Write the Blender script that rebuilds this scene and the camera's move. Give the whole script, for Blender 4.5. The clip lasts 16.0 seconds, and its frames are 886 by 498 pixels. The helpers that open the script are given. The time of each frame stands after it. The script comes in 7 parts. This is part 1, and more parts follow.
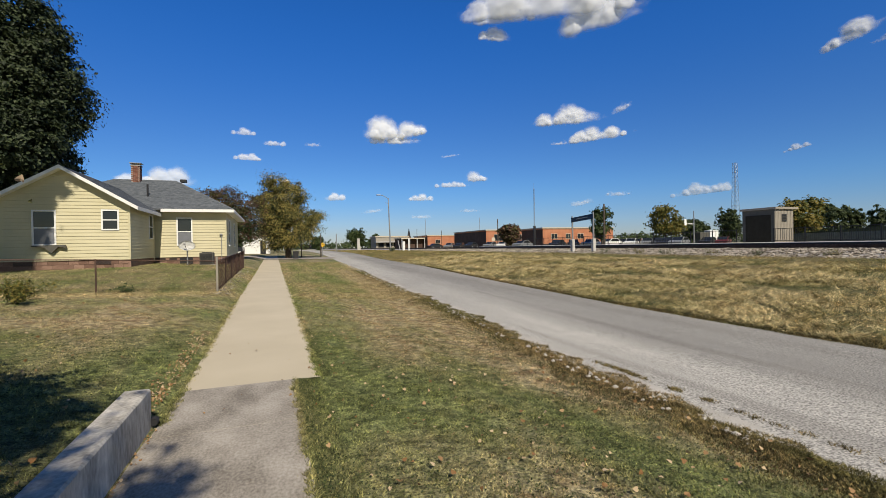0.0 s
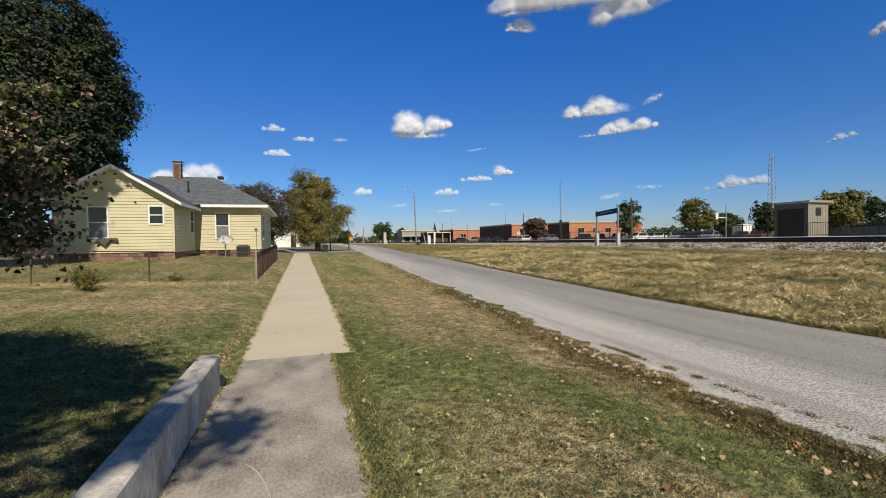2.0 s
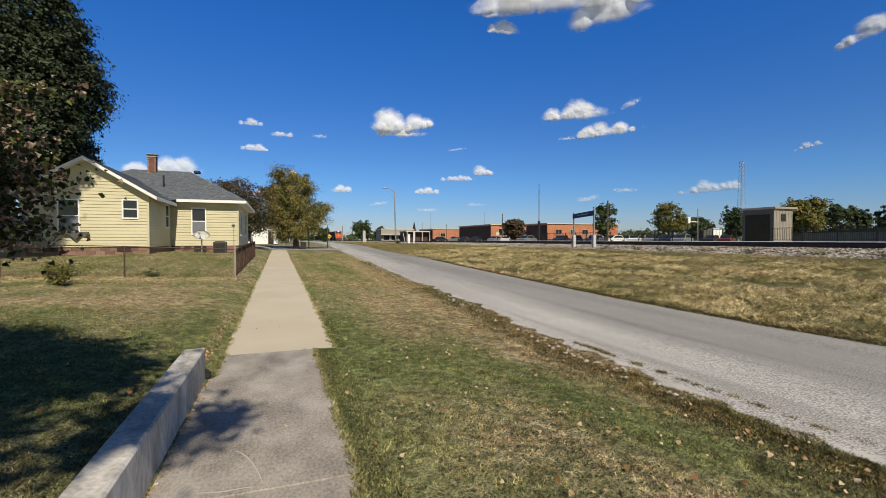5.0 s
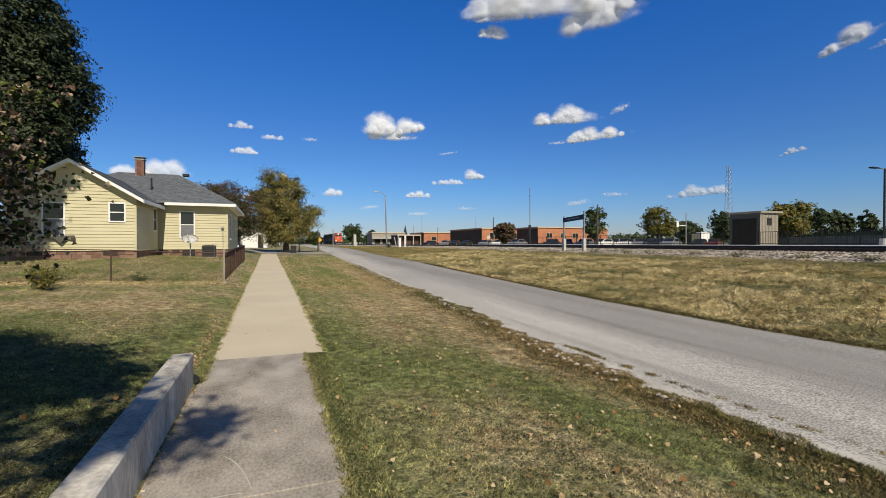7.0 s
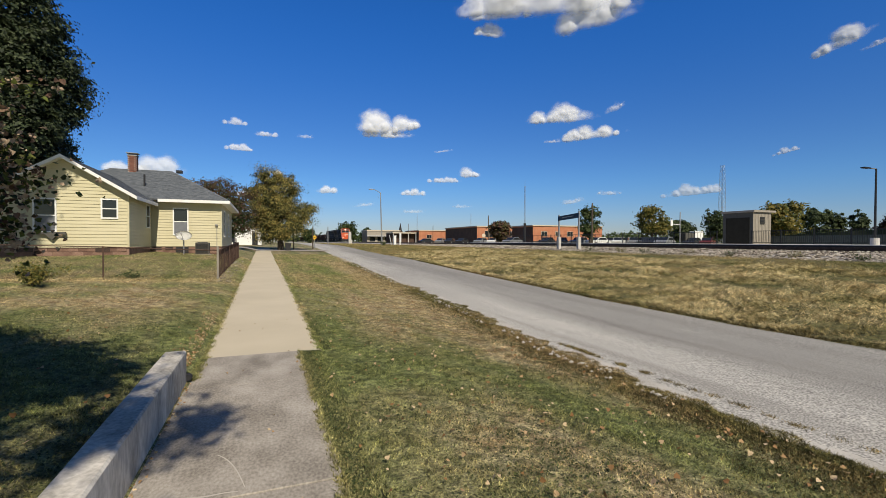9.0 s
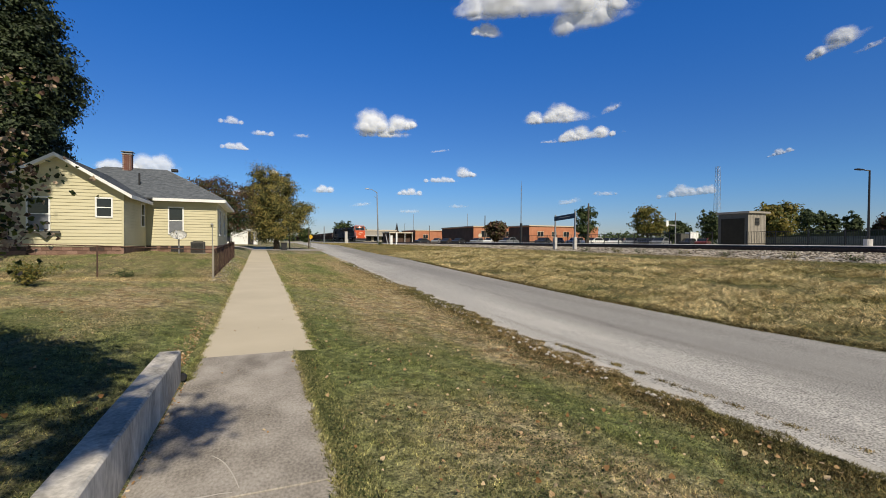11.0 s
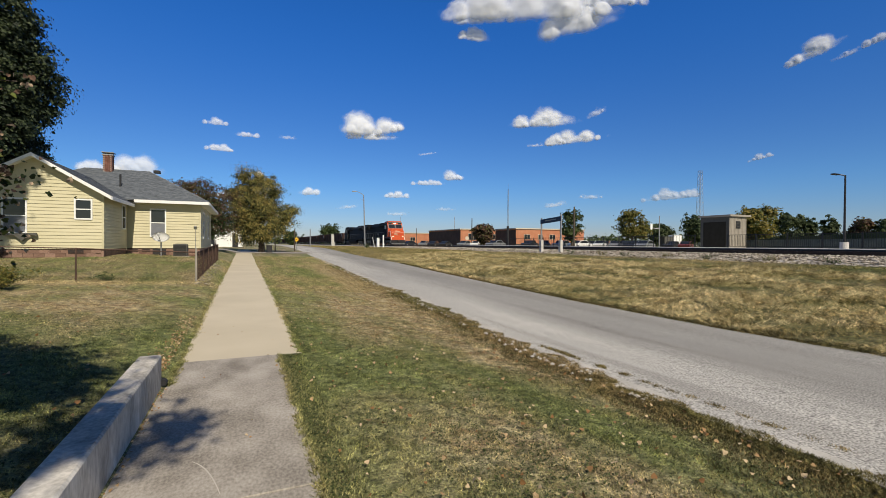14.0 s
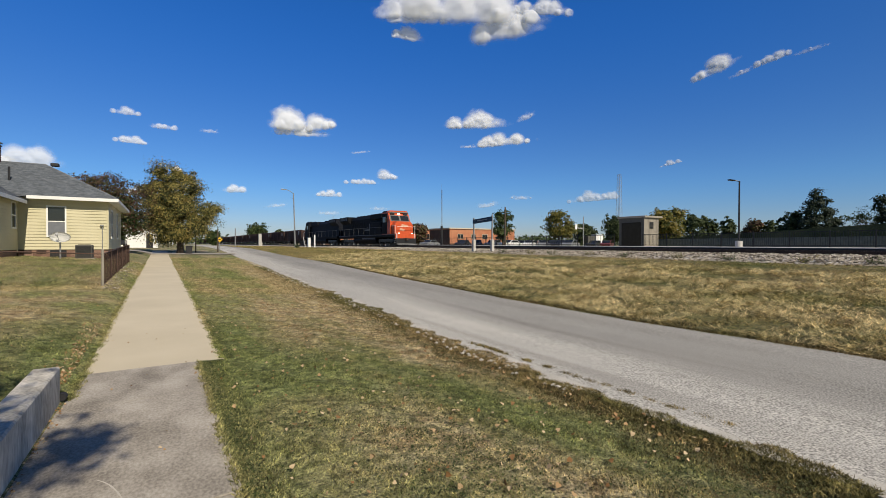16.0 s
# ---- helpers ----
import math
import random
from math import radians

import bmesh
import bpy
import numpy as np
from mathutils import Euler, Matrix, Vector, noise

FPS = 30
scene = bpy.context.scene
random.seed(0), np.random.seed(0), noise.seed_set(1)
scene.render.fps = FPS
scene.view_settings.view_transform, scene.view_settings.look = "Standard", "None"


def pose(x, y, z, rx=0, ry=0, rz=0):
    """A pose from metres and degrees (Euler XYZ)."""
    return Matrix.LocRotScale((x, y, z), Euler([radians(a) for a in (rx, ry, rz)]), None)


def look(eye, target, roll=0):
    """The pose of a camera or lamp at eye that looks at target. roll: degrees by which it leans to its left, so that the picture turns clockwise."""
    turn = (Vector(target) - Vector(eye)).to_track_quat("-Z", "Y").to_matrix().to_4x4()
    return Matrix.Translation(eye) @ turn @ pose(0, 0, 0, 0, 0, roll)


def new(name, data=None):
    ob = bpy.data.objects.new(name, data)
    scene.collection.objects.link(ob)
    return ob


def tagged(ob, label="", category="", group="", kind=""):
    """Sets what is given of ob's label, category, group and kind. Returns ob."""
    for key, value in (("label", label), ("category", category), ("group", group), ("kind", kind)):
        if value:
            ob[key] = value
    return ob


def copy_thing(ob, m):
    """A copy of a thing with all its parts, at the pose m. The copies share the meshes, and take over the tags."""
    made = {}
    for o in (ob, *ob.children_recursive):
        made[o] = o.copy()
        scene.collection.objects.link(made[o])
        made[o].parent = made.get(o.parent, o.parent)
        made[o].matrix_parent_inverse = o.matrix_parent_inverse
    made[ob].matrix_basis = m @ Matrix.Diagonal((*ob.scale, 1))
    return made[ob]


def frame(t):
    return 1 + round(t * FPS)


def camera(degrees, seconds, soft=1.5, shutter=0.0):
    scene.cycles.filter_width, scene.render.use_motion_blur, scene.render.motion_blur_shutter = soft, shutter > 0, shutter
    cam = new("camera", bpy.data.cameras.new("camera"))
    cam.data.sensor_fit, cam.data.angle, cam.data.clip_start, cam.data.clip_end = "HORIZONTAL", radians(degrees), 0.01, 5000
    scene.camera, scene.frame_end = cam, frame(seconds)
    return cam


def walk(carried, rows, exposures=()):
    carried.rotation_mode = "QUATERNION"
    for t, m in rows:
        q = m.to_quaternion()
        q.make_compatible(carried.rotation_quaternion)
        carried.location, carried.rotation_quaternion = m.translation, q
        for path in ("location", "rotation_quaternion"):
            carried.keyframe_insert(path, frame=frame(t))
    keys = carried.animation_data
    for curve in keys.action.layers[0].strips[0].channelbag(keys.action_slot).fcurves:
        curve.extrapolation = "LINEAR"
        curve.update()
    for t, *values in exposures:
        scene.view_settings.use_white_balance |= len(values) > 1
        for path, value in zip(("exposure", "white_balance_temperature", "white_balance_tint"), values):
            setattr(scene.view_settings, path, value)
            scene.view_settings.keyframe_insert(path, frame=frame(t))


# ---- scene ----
cam = camera(88.8, 16.0, soft=0.8)
PATH = [
    (0, (0.228, 0.244, 1.575), (0.931, 2.116, 1.563), -1.0),
    (0.5, (0.14, 0.087, 1.557), (0.814, 1.97, 1.545), -1.3),
    (1, (0.122, -0.118, 1.576), (0.769, 1.775, 1.566), -1.2),
    (1.5, (0.139, -0.341, 1.563), (0.755, 1.562, 1.542), -1.0),
    (2, (0.065, -0.492, 1.553), (0.66, 1.417, 1.517), -0.9),
    (2.5, (-0.027, -0.626, 1.539), (0.566, 1.284, 1.488), -0.8),
    (3, (-0.049, -0.681, 1.556), (0.562, 1.223, 1.502), -0.4),
    (3.5, (-0.049, -0.704, 1.56), (0.589, 1.191, 1.504), -0.2),
    (4, (-0.04, -0.697, 1.56), (0.619, 1.19, 1.508), -0.1),
    (6.5, (-0.03, -0.704, 1.562), (0.676, 1.167, 1.537), -0.0),
    (7, (-0.033, -0.705, 1.56), (0.686, 1.161, 1.536), 0.0),
    (7.5, (-0.034, -0.708, 1.562), (0.691, 1.156, 1.538), 0.0),
    (8, (-0.035, -0.703, 1.562), (0.694, 1.159, 1.535), 0.1),
    (8.5, (-0.035, -0.692, 1.563), (0.698, 1.169, 1.533), 0.2),
    (9, (-0.029, -0.693, 1.557), (0.71, 1.165, 1.524), 0.2),
    (11.5, (-0.024, -0.687, 1.559), (0.736, 1.163, 1.526), 0.4),
    (12, (-0.022, -0.692, 1.559), (0.746, 1.154, 1.526), 0.4),
    (12.5, (-0.017, -0.694, 1.56), (0.758, 1.15, 1.527), 0.4),
    (13, (-0.012, -0.693, 1.56), (0.772, 1.147, 1.529), 0.4),
    (13.5, (-0.014, -0.689, 1.561), (0.777, 1.147, 1.535), 0.4),
    (14, (-0.01, -0.696, 1.557), (0.796, 1.134, 1.536), 0.4),
    (14.5, (-0.009, -0.701, 1.562), (0.823, 1.118, 1.542), 0.4),
    (15, (-0.001, -0.706, 1.561), (0.886, 1.086, 1.542), 0.4),
    (15.5, (-0.008, -0.723, 1.553), (0.954, 1.031, 1.533), 0.3),
    (16, (0.015, -0.774, 1.56), (1.076, 0.921, 1.539), 0.2),
]
walk(cam, [(t, look(eye, target, roll)) for t, eye, target, roll in PATH])

# ---- light ----
SUN_EL, SUN_AZ = 43.0, 176.0          # degrees; azimuth clockwise from +y
world = bpy.data.worlds.new("sky")
scene.world = world
world.use_nodes = True
wn = world.node_tree
sky = wn.nodes.new("ShaderNodeTexSky")
sky.sky_type, sky.sun_disc = "NISHITA", False
sky.sun_elevation, sky.sun_rotation = radians(SUN_EL), radians(SUN_AZ)
sky.altitude, sky.air_density, sky.dust_density, sky.ozone_density = 300, 1.0, 0.2, 3.0
wn.nodes["Background"].inputs[1].default_value = 0.105
deep = wn.nodes.new("ShaderNodeHueSaturation")
deep.inputs["Saturation"].default_value, deep.inputs["Hue"].default_value = 1.2, 0.508
wn.links.new(sky.outputs[0], deep.inputs["Color"])
clear = wn.nodes.new("ShaderNodeMix")
clear.data_type, clear.blend_type = "RGBA", "MULTIPLY"
clear.inputs[0].default_value = 1.0
way_up = wn.nodes.new("ShaderNodeTexCoord")
split = wn.nodes.new("ShaderNodeSeparateXYZ")
haze = wn.nodes.new("ShaderNodeValToRGB")          # whitish haze low down, clear blue above
haze.color_ramp.interpolation = "EASE"
for k_, (at, c_) in enumerate(((0.0, (0.52, 0.56, 0.77)), (0.14, (0.45, 0.69, 0.94)), (0.5, (0.285, 0.83, 1.26)))):
    el_ = haze.color_ramp.elements[k_] if k_ < 2 else haze.color_ramp.elements.new(at)
    el_.position, el_.color = at, (*c_, 1)
wn.links.new(way_up.outputs["Generated"], split.inputs[0])
wn.links.new(split.outputs["Z"], haze.inputs[0])
glow = wn.nodes.new("ShaderNodeVectorMath")        # paler sky round the sun
glow.operation = "DOT_PRODUCT"
glow.inputs[1].default_value = (math.sin(radians(SUN_AZ)) * math.cos(radians(SUN_EL)), math.cos(radians(SUN_AZ)) * math.cos(radians(SUN_EL)), math.sin(radians(SUN_EL)))
wn.links.new(way_up.outputs["Generated"], glow.inputs[0])
near_sun = wn.nodes.new("ShaderNodeMapRange")
near_sun.interpolation_type = "SMOOTHSTEP"
near_sun.inputs["From Min"].default_value, near_sun.inputs["From Max"].default_value = -0.1, 0.85
wn.links.new(glow.outputs["Value"], near_sun.inputs["Value"])
pale = wn.nodes.new("ShaderNodeMix")
pale.data_type = "RGBA"
pale.inputs[7].default_value = (0.64, 0.575, 0.47, 1)
wn.links.new(near_sun.outputs[0], pale.inputs[0])
wn.links.new(haze.outputs[0], pale.inputs[6])
wn.links.new(pale.outputs[2], clear.inputs[7])
wn.links.new(deep.outputs[0], clear.inputs[6])
wn.links.new(clear.outputs[2], wn.nodes["Background"].inputs[0])
sun_data = bpy.data.lights.new("sun", "SUN")
sun_data.energy, sun_data.angle, sun_data.color = 4.9, radians(0.53), (1.0, 0.90, 0.74)
sun = new("sun", sun_data)
_a, _e = radians(SUN_AZ), radians(SUN_EL)
sun.matrix_world = look((math.sin(_a) * math.cos(_e) * 200, math.cos(_a) * math.cos(_e) * 200, math.sin(_e) * 200), (0, 0, 0))
scene.view_settings.exposure = 0.0

# ---- materials ----
def mat(name, stops, scale=6.0, fine=60.0, rough=0.85, bump=0.3, bump_scale=None, metal=0.0, spec=0.3, island=0.0, obj=0.0,
        stretch=(1, 1, 1), dist=0.01, fw=0.45, bw=1.0):
    """Noise-mottled surface: stops are colours from dark to light; two scales of noise and a fine relief."""
    m = bpy.data.materials.new(name)
    m.use_nodes = True
    nt = m.node_tree
    N, L = nt.nodes, nt.links
    b = N["Principled BSDF"]
    co = N.new("ShaderNodeTexCoord")
    mp = N.new("ShaderNodeMapping")
    mp.inputs["Scale"].default_value = stretch
    geo = N.new("ShaderNodeNewGeometry")
    L.new(geo.outputs["Position"] if obj < 0 else co.outputs["Object"], mp.inputs[0])
    big, small = N.new("ShaderNodeTexNoise"), N.new("ShaderNodeTexNoise")
    big.inputs["Scale"].default_value, small.inputs["Scale"].default_value = scale, fine
    big.inputs["Detail"].default_value, small.inputs["Detail"].default_value = 5, 4
    L.new(mp.outputs[0], big.inputs["Vector"])
    L.new(mp.outputs[0], small.inputs["Vector"])
    mix = N.new("ShaderNodeMath")
    mix.operation = "MULTIPLY_ADD"
    L.new(small.outputs[0], mix.inputs[0])
    mix.inputs[1].default_value = fw
    half = N.new("ShaderNodeMath")
    half.operation = "MULTIPLY_ADD"
    L.new(big.outputs[0], half.inputs[0])
    half.inputs[1].default_value, half.inputs[2].default_value = bw, 0.5 - 0.5 * fw - 0.5 * bw
    L.new(half.outputs[0], mix.inputs[2])
    last = mix.outputs[0]
    if island or obj > 0:
        add = N.new("ShaderNodeMath")
        add.operation = "MULTIPLY_ADD"
        if island:
            L.new(geo.outputs["Random Per Island"], add.inputs[0])
        else:
            oi = N.new("ShaderNodeObjectInfo")
            L.new(oi.outputs["Random"], add.inputs[0])
        add.inputs[1].default_value = island or obj
        sub = N.new("ShaderNodeMath")
        sub.operation = "SUBTRACT"
        L.new(last, sub.inputs[0])
        sub.inputs[1].default_value = (island or obj) / 2
        L.new(sub.outputs[0], add.inputs[2])
        last = add.outputs[0]
    ramp = N.new("ShaderNodeValToRGB")
    els = ramp.color_ramp.elements
    while len(els) < len(stops):
        els.new(0.5)
    for i, c in enumerate(stops):
        els[i].position = 0.28 + 0.44 * i / max(1, len(stops) - 1)
        els[i].color = (*c, 1)
    L.new(last, ramp.inputs[0])
    L.new(ramp.outputs[0], b.inputs["Base Color"])
    b.inputs["Roughness"].default_value = rough
    b.inputs["Metallic"].default_value = metal
    b.inputs["Specular IOR Level"].default_value = spec
    if bump:
        bp = N.new("ShaderNodeBump")
        bp.inputs["Strength"].default_value, bp.inputs["Distance"].default_value = bump, dist
        if bump_scale:
            bn = N.new("ShaderNodeTexNoise")
            bn.inputs["Scale"].default_value, bn.inputs["Detail"].default_value = bump_scale, 4
            L.new(mp.outputs[0], bn.inputs["Vector"])
            L.new(bn.outputs[0], bp.inputs["Height"])
        else:
            L.new(small.outputs[0], bp.inputs["Height"])
        L.new(bp.outputs[0], b.inputs["Normal"])
    return m


def tone(c, k):
    return tuple(min(1, v * k) for v in c)


def plain(name, c, rough=0.6, metal=0.0, spec=0.4, fine=40, var=0.12, bump=0.1):
    return mat(name, [tone(c, 1 - var), c, tone(c, 1 + var)], 3, fine, rough, bump, metal=metal, spec=spec)


# wear of the grass: centre, half sizes, and how much drier (+) or greener (-) it is there
WORN = [(4.15, 10.5, 1.15, 7.5, 0.32), (4.6, 24.0, 1.3, 12.0, 0.18), (1.75, 2.6, 0.5, 1.7, 0.06), (2.5, 1.4, 0.35, 3.0, 0.10), (0.95, 5.6, 0.45, 3.6, -0.20),
        (2.6, 4.6, 1.1, 1.9, -0.09), (3.4, 2.6, 0.7, 2.2, -0.10), (2.2, 9.0, 0.35, 6.0, 0.08), (-4.5, 15.1, 9.0, 0.8, 0.22), (-3.6, 10.3, 4.5, 0.9, 0.20), (-4.5, 12.6, 6.0, 0.5, 0.12),
        (-3.0, 6.5, 2.6, 3.0, -0.10), (-2.0, 3.0, 1.6, 1.8, -0.16), (-1.1, 9.0, 0.35, 6.0, -0.12), (-5.0, 21.0, 9.0, 2.6, -0.05)]


def turf(name, green, tan, brown, shift=0.0, island=0.0, worn=True):
    """Mown grass in patches: green, straw and brown at several scales of world position."""
    m = bpy.data.materials.new(name)
    m.use_nodes = True
    N, L = m.node_tree.nodes, m.node_tree.links
    b = N["Principled BSDF"]
    geo = N.new("ShaderNodeNewGeometry")
    def noise_at(scale, detail, stretch=(1, 1, 0.2)):
        mp = N.new("ShaderNodeMapping")
        mp.inputs["Scale"].default_value = stretch
        n = N.new("ShaderNodeTexNoise")
        n.inputs["Scale"].default_value, n.inputs["Detail"].default_value = scale, detail
        L.new(geo.outputs["Position"], mp.inputs[0])
        L.new(mp.outputs[0], n.inputs["Vector"])
        return n.outputs[0]
    def ramp(src, stops):
        r = N.new("ShaderNodeValToRGB")
        els = r.color_ramp.elements
        while len(els) < len(stops):
            els.new(0.5)
        for e, (p, c) in zip(els, stops):
            e.position, e.color = p, (*c, 1)
        L.new(src, r.inputs[0])
        return r.outputs[0]
    def mixc(f, a, c, kind="MIX"):
        x = N.new("ShaderNodeMix")
        x.data_type, x.blend_type = "RGBA", kind
        for s, i in ((f, 0), (a, 6), (c, 7)):
            if hasattr(s, "is_output"):
                L.new(s, x.inputs[i])
            else:
                x.inputs[i].default_value = s
        return x.outputs[2]
    patch = noise_at(0.55, 6, (1.0, 0.55, 0.1))
    def calc(kind, a, c, d=None):
        x = N.new("ShaderNodeMath")
        x.operation = kind
        for v, i in ((a, 0), (c, 1), (d, 2)):
            if hasattr(v, "is_output"):
                L.new(v, x.inputs[i])
            elif v is not None:
                x.inputs[i].default_value = v
        return x.outputs[0]
    rows = noise_at(1.0, 3, (1.5, 0.10, 0.1))
    patch = calc("MULTIPLY_ADD", calc("SUBTRACT", rows, 0.5), 0.62, patch)
    for cx, cy, rx, ry, much in (WORN if worn else []):
        away = N.new("ShaderNodeVectorMath")
        away.operation = "MULTIPLY_ADD"
        away.inputs[1].default_value, away.inputs[2].default_value = (1 / rx, 1 / ry, 0), (-cx / rx, -cy / ry, 0)
        far_ = N.new("ShaderNodeVectorMath")
        far_.operation = "LENGTH"
        L.new(geo.outputs["Position"], away.inputs[0])
        L.new(away.outputs[0], far_.inputs[0])
        fade = N.new("ShaderNodeMapRange")
        fade.interpolation_type = "SMOOTHSTEP"
        fade.inputs["From Min"].default_value, fade.inputs["From Max"].default_value = 1.5, 0.2
        L.new(far_.outputs["Value"], fade.inputs["Value"])
        patch = calc("MULTIPLY_ADD", fade.outputs[0], much, patch)
    g = ramp(noise_at(3.0, 5), [(0.3, tone(green, 0.72)), (0.5, green), (0.7, tone(green, 1.35))])
    d = ramp(noise_at(4.2, 5), [(0.3, brown), (0.55, tan), (0.75, tone(tan, 1.25))])
    f = ramp(patch, [(0.34 + shift, (0, 0, 0)), (0.70 + shift, (1, 1, 1))])
    col = mixc(f, g, d)
    tuft = ramp(noise_at(46, 6, (1, 1, 1)), [(0.35, (0.30, 0.30, 0.30)), (0.5, (0.95, 0.95, 0.95)), (0.66, (1.62, 1.62, 1.62))])
    col = mixc(0.75, col, tuft, "MULTIPLY")
    mid = ramp(noise_at(10.0, 5, (1, 1, 0.3)), [(0.37, (0.50, 0.53, 0.48)), (0.5, (1.0, 1.0, 1.0)), (0.64, (1.52, 1.48, 1.36))])
    col = mixc(0.85, col, mid, "MULTIPLY")
    if island:
        rnd = ramp(geo.outputs["Random Per Island"], [(0.0, (0.28, 0.33, 0.26)), (0.6, (1.0, 1.0, 0.9)), (1.0, (1.85, 1.7, 1.4))])
        col = mixc(island, col, rnd, "MULTIPLY")
    L.new(col, b.inputs["Base Color"])
    b.inputs["Roughness"].default_value, b.inputs["Specular IOR Level"].default_value = 0.9, 0.15
    bp = N.new("ShaderNodeBump")
    bp.inputs["Strength"].default_value, bp.inputs["Distance"].default_value = 0.9, 0.04
    L.new(noise_at(30, 6, (1, 1, 1)), bp.inputs["Height"])
    L.new(bp.outputs[0], b.inputs["Normal"])
    return m


